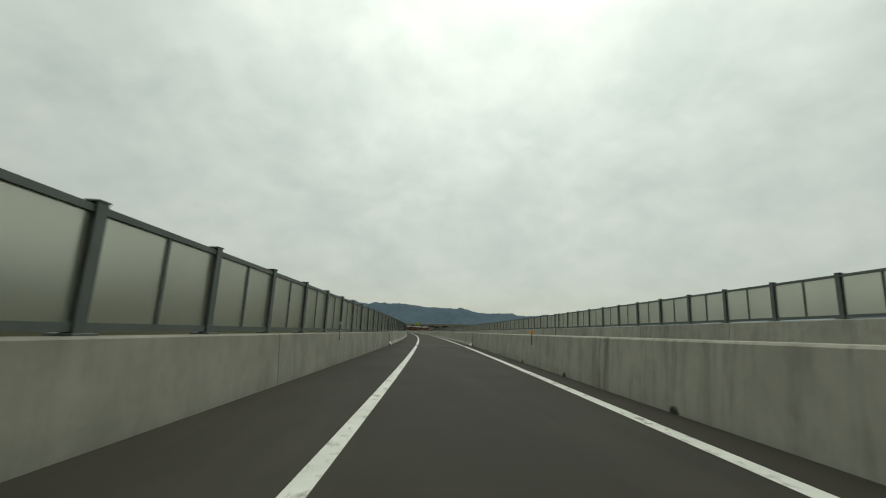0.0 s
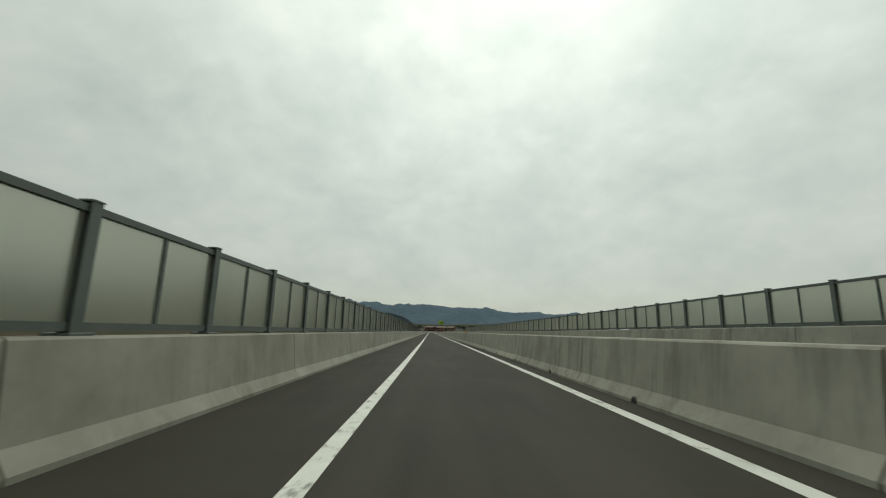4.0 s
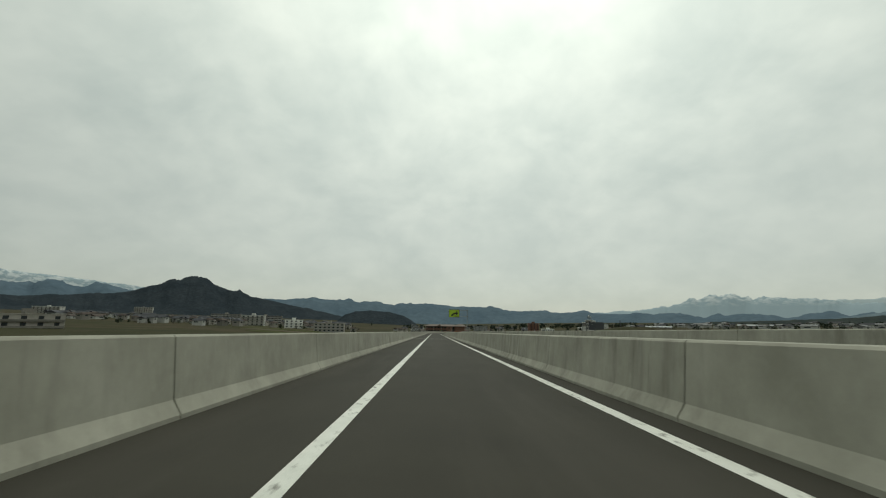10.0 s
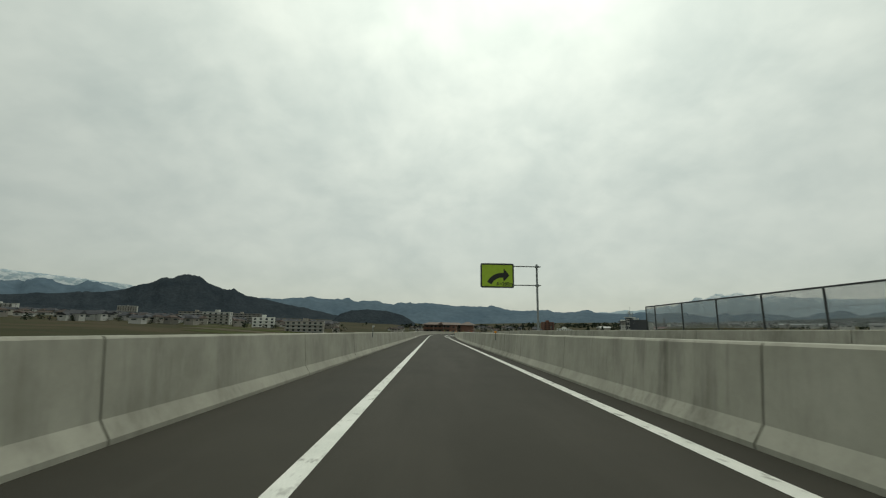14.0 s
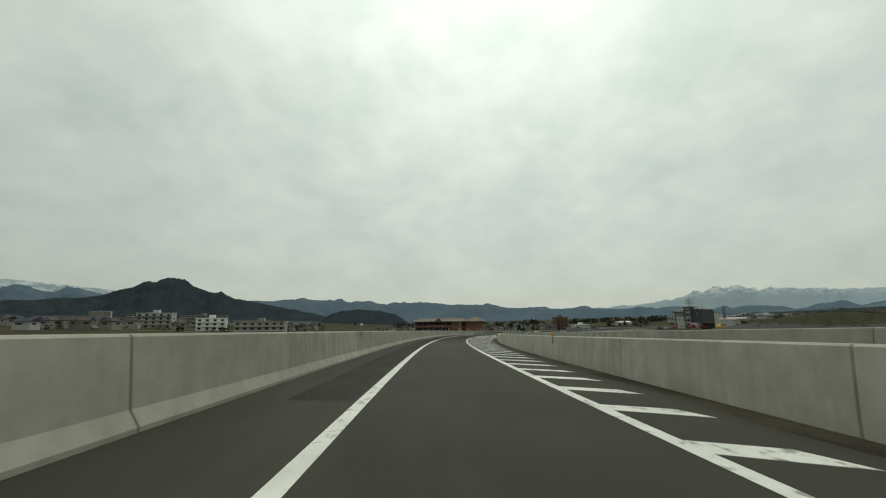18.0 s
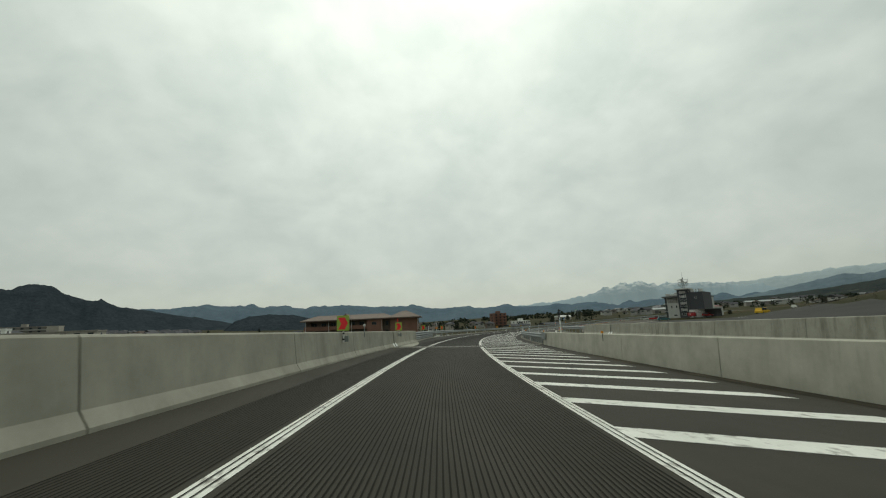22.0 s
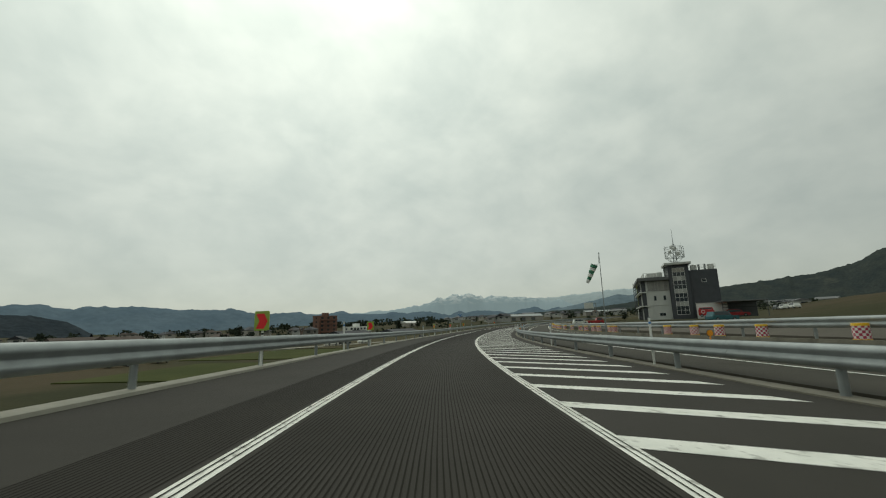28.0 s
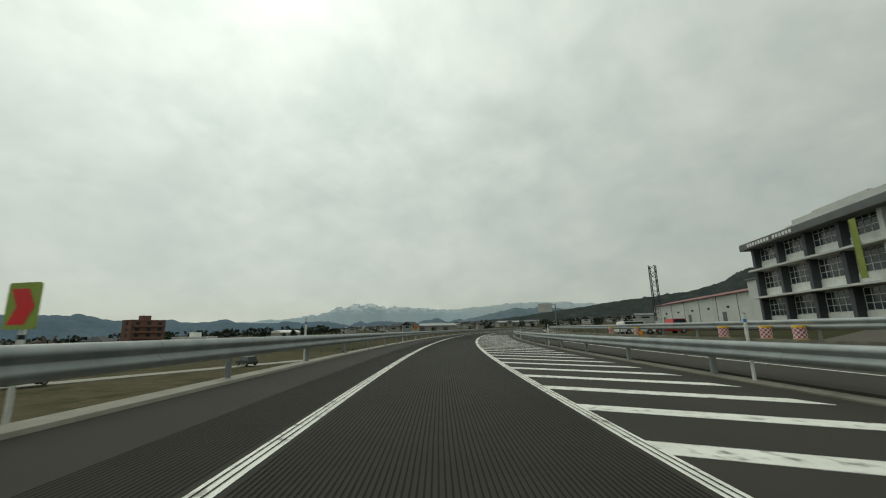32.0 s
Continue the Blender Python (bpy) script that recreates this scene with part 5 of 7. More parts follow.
def station():
    """Local frame: x along the side that faces the road's approach, y into the depth."""
    ang = math.degrees(math.atan2(-0.846, 0.533))
    G = Matrix.Translation((151.6, 631.0, -11.9)) @ Matrix.Rotation(radians(ang), 4, "Z")
    b = thing("station_building", "three-storey charcoal and white station building with stair tower and roof mast", "building", m=G)
    XF = lambda x, y, z, rz=0: Matrix.Translation((x, y, z)) @ Matrix.Rotation(radians(rz), 4, "Z")
    D, Hh = 23.0, 9.9
    # main body; the gallery front looks along -x
    piece("wall", slab("wall", [(0.4, 5.6, 0.1, D, 0, 3.3), (0.4, 5.6, 0.0, D, 3.3, 9.1), (5.6, 14.0, 2.0, D, 0, 9.1)], M_PALE_WALL, 0.03), b)
    piece("upper_cladding", slab("upper_cladding", [(0.8, 5.5, -0.10, -0.005, 6.7, 9.1)], M_HOUSE2, 0.01), b, "pale ribbed cladding")
    rib = slab("rib", [(-0.03, 0.03, -0.16, -0.10, 6.7, 9.1)], M_HOUSE)
    for k in range(22):
        piece("rib", rib, b, m=XF(0.95 + 0.205 * k, 0, 0))
    piece("roof_slab", slab("roof_slab", [(-1.3, 6.0, -0.9, D + 0.8, 9.1, 9.9), (6.0, 14.2, 1.2, D + 0.8, 9.1, 9.6)], M_EAVE, 0.06), b, "dark grey overhanging eave")
    for z in (3.1, 6.35):
        piece("floor_slab", slab("floor_slab", [(-1.1, 0.95, -0.2, D, z, z + 0.22)], M_PALE_WALL, 0.02), b)
    for k in range(6):
        y = 0.2 + k * (D - 0.8) / 5
        piece("column", slab("column", [(-0.50, 0.42, y, y + 0.5, 0, 9.1)], M_GREY_WALL if k != 1 else M_PALE_WALL, 0.02), b)
    for fl in range(3):
        for k in range(5):
            y = 0.2 + (k + 0.5) * (D - 0.8) / 5 + 0.27
            if fl == 2 and k == 0:
                continue
            window(b, XF(0.30, y, 3.25 * fl + 2.0, -90), 3.85, 2.0, 5, 3)
            piece("spandrel", slab("spandrel", [(0.18, 0.38, y - 1.93, y + 1.93, 3.25 * fl + 0.12, 3.25 * fl + 0.98)], M_WHITE, 0.01), b)
    piece("banner", slab("banner", [(-1.20, -1.16, 6.3, 7.0, 3.6, 8.7)], M_BANNER, 0.0), b, "yellow-green vertical banner")
    # stair tower with its tall window
    piece("stair_tower", slab("stair_tower", [(5.4, 9.6, -1.0, 4.5, 0, 12.4)], M_GREY_WALL, 0.03), b, "charcoal stair tower")
    piece("tower_roof", slab("tower_roof", [(4.7, 10.2, -1.8, 5.2, 12.4, 12.95)], M_PALE_WALL, 0.06), b, "white tower roof slab")
    window(b, XF(7.5, -1.02, 6.35), 2.5, 10.7, 3, 11)
    for k in (2, 5, 8, 10):
        for c in range(3):
            x = 7.5 - 1.25 + 2.5 * (c + 0.5) / 3
            z = 6.35 - 5.35 + 10.7 * (k + 0.5) / 11
            piece("spandrel_panel", slab("spandrel_panel", [(x - 0.38, x + 0.38, -1.045, -1.034, z - 0.45, z + 0.45)], M_HOUSE2 if k != 10 else M_HOUSE), b, "pale infill panel")
    # charcoal wing
    piece("wing", slab("wing", [(9.6, 15.2, -0.6, 14, 0, 11.0)], M_GREY_WALL, 0.03), b, "charcoal clad wing")
    window(b, XF(12.4, -0.62, 8.5), 0.9, 0.7, 1, 1)
    for x, z in ((2.2, 5.0), (4.2, 5.0)):
        window(b, XF(x, -0.02, z), 0.5, 1.1, 1, 1, M_EAVE)
    window(b, XF(3.4, 0.06, 1.2), 1.4, 0.8, 2, 1)
    # railings, pipes and plant on the roof
    for x0, x1, y, z in ((0.2, 5.4, 0.0, 9.9), (9.7, 15.0, -0.4, 11.0)):
        for q in (0.45, 0.75, 1.1):
            piece("handrail", rod("handrail", [(x0, y, z + q), (x1, y, z + q)], 0.03, M_WHITE, 6), b)
        for k in range(8):
            x = x0 + (x1 - x0) * k / 7
            piece("baluster", rod("baluster", [(x, y, z), (x, y, z + 1.1)], 0.03, M_WHITE, 6), b)
    piece("parapet_screen", slab("parapet_screen", [(0.2, 0.32, 0.0, 16, 9.9, 11.0)], M_PALE_WALL, 0.02), b)
    piece("roof_plant", slab("roof_plant", [(1.6, 5.0, 8, 15, 9.9, 11.7), (2.0, 4.4, 16, 20, 9.9, 11.2)], M_HOUSE2, 0.05), b)
    for k in range(3):
        piece("vent_pipe", rod("vent_pipe", [(11 + 1.2 * k, 2.0, 11.0), (11 + 1.2 * k, 2.0, 12.5)], 0.22, M_STEEL, 10), b)
    piece("duct", rod("duct", [(4.9, 1.0, 9.9), (4.9, 1.0, 12.0), (5.4, 1.0, 12.3), (6.0, 1.0, 12.3)], 0.22, M_STEEL, 10), b)
    for k in range(14):
        piece("letter_bar", slab("letter_bar", [(-1.34, -1.3, 21.6 - 0.55 * k - (0.5 if k > 7 else 0), 21.95 - 0.55 * k - (0.5 if k > 7 else 0), 9.32, 9.68)], M_WHITE), b, "pale raised letter bar")
    for x, y in ((3.2, 1.2), (10.4, 1.0), (13.8, 0.8)):
        piece("roof_unit", slab("roof_unit", [(x, x + 1.2, y, y + 0.9, 11.0 if x > 6 else 9.9, 12.3 if x > 6 else 11.1)], M_PALE_WALL, 0.03), b)
    # lattice antenna
    cx, cy, z0 = 7.6, 2.0, 12.95
    legs = [(cx + 0.55 * math.cos(a), cy + 0.55 * math.sin(a)) for a in [math.pi / 4 + k * math.pi / 2 for k in range(4)]]
    for i, (x, y) in enumerate(legs):
        piece("mast_leg", rod("mast_leg", [(x, y, z0), (cx + (x - cx) * 0.35, cy + (y - cy) * 0.35, z0 + 5.0)], 0.05, M_STEEL, 6), b)
        x2, y2 = legs[(i + 1) % 4]
        for k in range(4):
            f0, f1 = 1 - 0.65 * k / 4, 1 - 0.65 * (k + 1) / 4
            piece("brace", rod("brace", [(cx + (x - cx) * f0, cy + (y - cy) * f0, z0 + 1.25 * k), (cx + (x2 - cx) * f1, cy + (y2 - cy) * f1, z0 + 1.25 * (k + 1))], 0.03, M_STEEL, 5), b)
    for z in (1.5, 2.9, 4.0):
        pts = [(cx + 2.05 * math.cos(a * math.pi / 6), cy + 2.05 * math.sin(a * math.pi / 6), z0 + z) for a in range(13)]
        piece("platform_ring", rod("platform_ring", pts, 0.045, M_STEEL, 5), b)
    for k in range(12):
        a = k * math.pi / 6
        piece("stanchion", rod("stanchion", [(cx + 2.05 * math.cos(a), cy + 2.05 * math.sin(a), z0 + 1.5), (cx + 2.05 * math.cos(a), cy + 2.05 * math.sin(a), z0 + 4.0)], 0.03, M_STEEL, 5), b)
        if k % 2 == 0:
            piece("strut", rod("strut", [(cx, cy, z0 + 1.3), (cx + 2.05 * math.cos(a), cy + 2.05 * math.sin(a), z0 + 1.5)], 0.04, M_STEEL, 5), b)
    for k in range(12):
        a0, a1 = k * math.pi / 6, (k + 1) * math.pi / 6
        lo_, hi_ = (1.5, 2.9) if k % 2 else (2.9, 1.5)
        piece("basket_brace", rod("basket_brace", [(cx + 2.05 * math.cos(a0), cy + 2.05 * math.sin(a0), z0 + lo_), (cx + 2.05 * math.cos(a1), cy + 2.05 * math.sin(a1), z0 + hi_)], 0.035, M_STEEL, 5), b)
        if k % 2:
            piece("floor_beam", rod("floor_beam", [(cx + 0.4 * math.cos(a0), cy + 0.4 * math.sin(a0), z0 + 0.15), (cx + 2.05 * math.cos(a0), cy + 2.05 * math.sin(a0), z0 + 1.5)], 0.05, M_STEEL, 5), b)
    for k in range(3):
        a0 = 0.6 + k * 2.1
        piece("aerial_drum", rod("aerial_drum", [(cx + 0.75 * math.cos(a0), cy + 0.75 * math.sin(a0), z0 + 2.5 + 0.5 * k), (cx + 1.15 * math.cos(a0), cy + 1.15 * math.sin(a0), z0 + 2.5 + 0.5 * k)], 0.55 - 0.08 * k, M_PALE_WALL, 14), b, "pale drum aerial")
        piece("whip_aerial", rod("whip_aerial", [(cx + 2.05 * math.cos(a0), cy + 2.05 * math.sin(a0), z0 + 1.6), (cx + 2.05 * math.cos(a0), cy + 2.05 * math.sin(a0), z0 + 5.2 - 0.5 * k)], 0.03, M_STEEL, 5), b)
    piece("spire", rod("spire", [(cx, cy, z0 + 5.0), (cx, cy, z0 + 7.0), (cx, cy, z0 + 8.6)], 0.07, M_STEEL, 6, 0.3), b)
    dish = bpy.data.meshes.new("dish")
    bm = bmesh.new()
    bmesh.ops.create_uvsphere(bm, u_segments=14, v_segments=8, radius=0.55, matrix=Matrix.Diagonal((1, 0.35, 1, 1)))
    bm.to_mesh(dish), bm.free()
    dish.materials.append(M_WHITE)
    piece("dish", dish, b, "white antenna dish", m=XF(cx - 0.5, cy - 0.6, z0 + 4.0, 30))
    # low white screen wall by the wing
    sw = thing("screen_wall", "low white rendered screen wall beside the charcoal wing", "wall", m=G @ XF(0, 0, 0))
    piece("panel", slab("panel", [(9.8, 15.6, -3.2, -2.95, 0, 3.3)], M_WHITE, 0.02), sw)
    piece("coping", slab("coping", [(9.7, 15.7, -3.3, -2.9, 3.3, 3.4)], M_PALE_WALL, 0.01), sw)
    # long store with a maroon roof behind
    st = thing("long_store", "long white store with a maroon sheet roof", "building", m=G)
    piece("wall", slab("wall", [(1.2, 9.0, D + 5.0, D + 42, 0, 4.6)], M_PALE_WALL, 0.03), st)
    v = [(0.8, D + 4.6, 4.55), (9.4, D + 4.6, 4.55), (9.4, D + 42.4, 4.55), (0.8, D + 42.4, 4.55), (5.1, D + 4.6, 5.5), (5.1, D + 42.4, 5.5)]
    piece("roof", mesh("roof", v, [(0, 1, 4), (2, 3, 5), (0, 4, 5, 3), (1, 2, 5, 4), (3, 2, 1, 0)], M_MAROON), st, "maroon sheet roof")
    for k in range(6):
        piece("joint_strip", slab("joint_strip", [(1.16, 1.2, D + 8 + 6 * k, D + 8.12 + 6 * k, 0, 4.5)], M_EAVE), st)
        piece("lamp", slab("lamp", [(0.95, 1.2, D + 10.5 + 6 * k, D + 10.8 + 6 * k, 2.6, 2.9)], M_DARK, 0.02), st)
        if k % 2 == 0:
            piece("door", slab("door", [(1.14, 1.2, D + 11.5 + 6 * k, D + 12.6 + 6 * k, 0, 2.1)], M_EAVE, 0.01), st)
    link = thing("link_block", "tall plain white block between the station and the store", "building", m=G)
    piece("wall", slab("wall", [(0.9, 8, D + 0.85, D + 4.5, 0, 5.8)], M_PALE_WALL, 0.03), link)
    piece("roof", slab("roof", [(0.7, 8.2, D + 0.8, D + 4.6, 5.8, 6.0)], M_EAVE, 0.02), link)
    return G


G_STATION = station()

# lattice training mast behind
lm = thing("lattice_mast", "tall thin lattice steel training mast", "mast", m=Matrix.Translation((205.5, 663.5, -10.4)))
for dx, dy in ((-0.6, -0.6), (0.6, -0.6), (0.6, 0.6), (-0.6, 0.6)):
    piece("leg", rod("leg", [(dx, dy, 0), (dx, dy, 12.0)], 0.09, M_DARK, 8), lm)
for k in range(12):
    for (a, b2) in (((-0.6, -0.6), (0.6, -0.6)), ((0.6, -0.6), (0.6, 0.6)), ((0.6, 0.6), (-0.6, 0.6)), ((-0.6, 0.6), (-0.6, -0.6))):
        p, q = (a, b2) if k % 2 else (b2, a)
        piece("brace", rod("brace", [(p[0], p[1], k), (q[0], q[1], k + 1)], 0.05, M_DARK, 5), lm)


# ---- vehicles ----
def vehicle(name, label, paint, L, Wd, Hb, Hr, cab, group, glass_rows=True):
    """A simple parked vehicle, x ahead: body, cabin, panes, wheels with rims, lamps, bumpers."""
    v = thing(name, label, "car" if name == "car" else "truck", group)
    bm = bmesh.new()
    prof = [(-L / 2, 0.32), (-L / 2, Hb * 0.92), (-L / 2 + 0.1, Hb), (L / 2 - 0.12, Hb * 0.95), (L / 2, Hb * 0.75), (L / 2, 0.30)]
    n = len(prof)
    vs = [bm.verts.new((x, -Wd / 2, z)) for x, z in prof] + [bm.verts.new((x, Wd / 2, z)) for x, z in prof]
    bm.faces.new(vs[:n]), bm.faces.new(list(reversed(vs[n:])))
    for i in range(n):
        bm.faces.new((vs[i], vs[i + n], vs[(i + 1) % n + n], vs[(i + 1) % n]))
    bmesh.ops.recalc_face_normals(bm, faces=bm.faces[:])
    bmesh.ops.bevel(bm, geom=bm.edges[:], offset=0.05, segments=2, affect="EDGES")
    me = bpy.data.meshes.new("body")
    bm.to_mesh(me), bm.free()
    me.materials.append(paint)
    piece("body", me, v)
    x0, x1 = cab
    c = [(x0, Hb - 0.03), (x0 + 0.35 * (Hr - Hb), Hr), (x1 - 0.55 * (Hr - Hb), Hr), (x1, Hb - 0.03)]
    w0, w1 = Wd / 2 - 0.06, Wd / 2 - 0.18
    vv = [(x, -(w0 if z < Hr else w1), z) for x, z in c] + [(x, (w0 if z < Hr else w1), z) for x, z in c]
    piece("cabin", mesh("cabin", vv, [(0, 1, 2, 3), (7, 6, 5, 4), (0, 4, 5, 1), (1, 5, 6, 2), (2, 6, 7, 3)], paint), v)
    for sgn in (-1, 1):
        k = 0.14
        q = [(x0 + 0.25, Hb + 0.05), (x0 + 0.35 * (Hr - Hb) + 0.12, Hr - 0.08), (x1 - 0.55 * (Hr - Hb) - 0.06, Hr - 0.08), (x1 - 0.2, Hb + 0.05)]
        yy = lambda z: sgn * (w0 + (w1 - w0) * (z - Hb) / (Hr - Hb) + 0.006)
        piece("side_pane", mesh("side_pane", [(x, yy(z), z) for x, z in (q if sgn < 0 else reversed(q))], [(0, 1, 2, 3)], M_PANE), v)
        piece("head_lamp", slab("head_lamp", [(L / 2 - 0.08, L / 2 + 0.01, sgn * (Wd / 2 - 0.28) - 0.14, sgn * (Wd / 2 - 0.28) + 0.14, Hb * 0.62, Hb * 0.76)], M_WHITE, 0.01), v)
        for xw in (-L * 0.31, L * 0.31):
            ty = piece("wheel", rod("wheel", [(xw, sgn * (Wd / 2 - 0.2), 0.32), (xw, sgn * (Wd / 2 + 0.01), 0.32)], 0.32, M_TYRE, 16), v)
            piece("rim", rod("rim", [(xw, sgn * (Wd / 2 - 0.02), 0.32), (xw, sgn * (Wd / 2 + 0.02), 0.32)], 0.19, M_STEEL, 12), ty)
    xa, xb = x1 - 0.06, x1 - 0.55 * (Hr - Hb)
    piece("windscreen", mesh("windscreen", [(xa + 0.02, -w0 + 0.08, Hb + 0.03), (xa + 0.02, w0 - 0.08, Hb + 0.03), (xb + 0.05, w1 - 0.05, Hr - 0.06), (xb + 0.05, -w1 + 0.05, Hr - 0.06)], [(0, 1, 2, 3)], M_PANE), v)
    piece("bumper", slab("bumper", [(L / 2 - 0.1, L / 2 + 0.05, -Wd / 2 + 0.05, Wd / 2 - 0.05, 0.3, 0.5)], M_DARK, 0.02), v)
    return v


def park(v, x, y, rz, z=None):
    v.matrix_basis = Matrix.Translation((x, y, (ground_z(x, y) if z is None else z) + 0.05)) @ Matrix.Rotation(radians(rz), 4, "Z")


GV = "vehicles parked by the station"
truck = vehicle("fire_van", "red fire van with a white ring mark", M_TRUCK, 2.9, 1.5, 1.6, 2.0, (-1.35, 1.3), GV)
truck.matrix_basis = G_STATION @ Matrix.Translation((11.2, -5.2, 0.35)) @ Matrix.Rotation(radians(-10), 4, "Z")
ringm = [(0.38 * math.cos(a * math.pi / 8), 0.38 * math.sin(a * math.pi / 8)) for a in range(16)]
rv = [(x, 0, z) for x, z in ringm] + [(x * 0.68, 0, z * 0.68) for x, z in ringm]
piece("ring_mark", mesh("ring_mark", rv, [(i, (i + 1) % 16, (i + 1) % 16 + 16, i + 16) for i in range(16)], M_WHITE), truck, "white ring mark", m=Matrix.Translation((-0.6, -0.767, 1.1)))
engine = vehicle("car", "red estate car parked under a dark carport", M_TRUCK, 4.3, 1.7, 0.9, 1.5, (-2.0, 0.9), GV)
engine.matrix_basis = G_STATION @ Matrix.Translation((16.9, -4.4, 0.25)) @ Matrix.Rotation(radians(-12), 4, "Z")
canopy = thing("carport", "dark flat-roofed carport on thin posts", "carport", m=G_STATION @ Matrix.Translation((-2.0, -3.5, 0.2)))
piece("roof", slab("roof", [(15.4, 23.4, -5, 2.5, 3.1, 3.3)], M_EAVE, 0.03), canopy)
piece("back_wall", slab("back_wall", [(15.5, 23.3, 2.3, 2.45, 0, 3.1)], M_EAVE, 0.01), canopy)
piece("rail", slab("rail", [(15.6, 23.2, -4.9, -4.8, 1.9, 2.0), (15.6, 23.2, -4.9, -4.8, 2.5, 2.6)], M_DARK), canopy)
for x, y in ((15.6, -4.8), (23.2, -4.8), (23.2, 2.3), (15.6, 2.3)):
    piece("post", rod("post", [(x, y, 0), (x, y, 3.1)], 0.08, M_EAVE, 8), canopy)
ycar = vehicle("car", "bright yellow car standing on the open asphalt lot", M_YELLOW, 5.3, 2.1, 1.05, 1.85, (-2.4, 1.2), GV)
park(ycar, 140.6, 577, 15)
wcar = vehicle("car", "white hatchback standing on the open asphalt lot", M_WHITE, 4.1, 1.7, 0.85, 1.5, (-1.9, 1.1), GV)
park(wcar, 208, 618, 40)
c2 = copy_thing(wcar, wcar.matrix_basis)
park(c2, 214, 622, 35)
dcar = vehicle("car", "dark hatchback standing on the open asphalt lot", M_DARK, 4.2, 1.7, 0.85, 1.5, (-1.9, 1.1), GV)
park(dcar, 219, 625, 35)
tcar = vehicle("car", "dark teal car standing before the station", coat("teal_vehicle_paint", (0.02, 0.10, 0.12), (0.03, 0.13, 0.15), 0.35, 2, 30, 0.0), 4.4, 1.7, 0.9, 1.5, (-2.0, 1.0), GV)
park(tcar, 128.3, 606.5, -30)
c3 = copy_thing(wcar, wcar.matrix_basis)
park(c3, 158.0, 654.5, -40, -12.7)
fcar = vehicle("fire_engine", "red fire engine parked behind the drums", M_TRUCK, 4.6, 1.8, 1.0, 1.7, (0.2, 2.2), GV)
park(fcar, 161.5, 652.0, -45, -12.7)
for k, (x, y) in enumerate(((60, 650), (63, 660), (58, 668), (66, 655))):
    park(copy_thing(wcar, wcar.matrix_basis), x - 8, y + 20, 20 + 30 * k)

def skirt(vv, ff, rows, cols, depth=0.9):
    """Turns the rim of a sheet of points down into the earth."""
    w = cols + 1
    rim = [i for i in range(w)] + [j * w + cols for j in range(1, rows + 1)] + [rows * w + i for i in range(cols - 1, -1, -1)] + [j * w for j in range(rows - 1, 0, -1)]
    k, n = len(vv), len(rim)
    vv.extend((vv[q][0], vv[q][1], vv[q][2] - depth) for q in rim)
    ff.extend((rim[q], k + q, k + (q + 1) % n, rim[(q + 1) % n]) for q in range(n))


# asphalt apron round the station with painted marks
def patch(name, label, cat, mat, pts, up=0.06, sub=26):
    """A surface laid on the ground between four corners."""
    a, b, c, d = [Vector(p) for p in pts]
    vv, ff = [], []
    for j in range(sub + 1):
        for i in range(sub + 1):
            p = a.lerp(b, i / sub).lerp(d.lerp(c, i / sub), j / sub)
            vv.append((p.x, p.y, ground_z(p.x, p.y) + up))
    for j in range(sub):
        for i in range(sub):
            k = j * (sub + 1) + i
            ff.append((k, k + 1, k + sub + 2, k + sub + 1))
    skirt(vv, ff, sub, sub)
    return tagged(piece(name, mesh(name, vv, ff, mat)), label, cat, kind="structure")


lot_v = []
for j in range(57):
    s = 476 + 3.0 * j
    reach = float(np.interp(s, [476, 505, 528, 644], [40, 60, 165, 190]))
    for i in range(31):
        p = at(s, 14.9 + grow(s) - 4.1 + (reach - 14.9) * i / 30)
        lot_v.append((p.x, p.y, ground_z(p.x, p.y) + 0.2))
lot_f = [(j * 31 + i, j * 31 + i + 1, j * 31 + i + 32, j * 31 + i + 31) for j in range(56) for i in range(30) if mound(lot_v[j * 31 + i][0], lot_v[j * 31 + i][1]) < 0.8]
skirt(lot_v, lot_f, 56, 30)
tagged(piece("lot", mesh("lot", lot_v, lot_f, M_LOT)), "open grey asphalt lot beside the station", "parking lot", kind="structure")
def strip_patch(name, label, cat, mat, s0, s1, d0, d1, up, rows=24, cols=6):
    """A surface on the ground between two distances from the road; d0 and d1 are functions of s."""
    vv = []
    for j in range(rows + 1):
        s = s0 + (s1 - s0) * j / rows
        for i in range(cols + 1):
            p = at(s, d0(s) + (d1(s) - d0(s)) * i / cols)
            vv.append((p.x, p.y, ground_z(p.x, p.y) + up))
    ff = [(j * (cols + 1) + i, j * (cols + 1) + i + 1, (j + 1) * (cols + 1) + i + 1, (j + 1) * (cols + 1) + i) for j in range(rows) for i in range(cols)]
    skirt(vv, ff, rows, cols)
    return tagged(piece(name, mesh(name, vv, ff, mat)), label, cat, kind="structure")


strip_patch("bare_ground", "bare brown earth between the road and the lot", "bare ground", M_SOIL, 560, 690, lambda s: 17.5, lambda s: 31 + 4 * math.sin(s * 0.05), 0.3)
strip_patch("path", "pale concrete path along the lot", "path", M_KERB, 524, 640, lambda s: 33 + 4 * math.sin(s * 0.05), lambda s: 35.2 + 4 * math.sin(s * 0.05), 0.32)
strip_patch("path", "pale concrete path across the lot", "path", M_KERB, 548, 552, lambda s: 36, lambda s: 84, 0.34, 4, 16)
arrow = thing("ground_arrow", "white arrow painted on the asphalt lot", "road marking", m=Matrix.Translation((122, 568, ground_z(122, 568) + 0.42)) @ Matrix.Rotation(radians(-20), 4, "Z"))
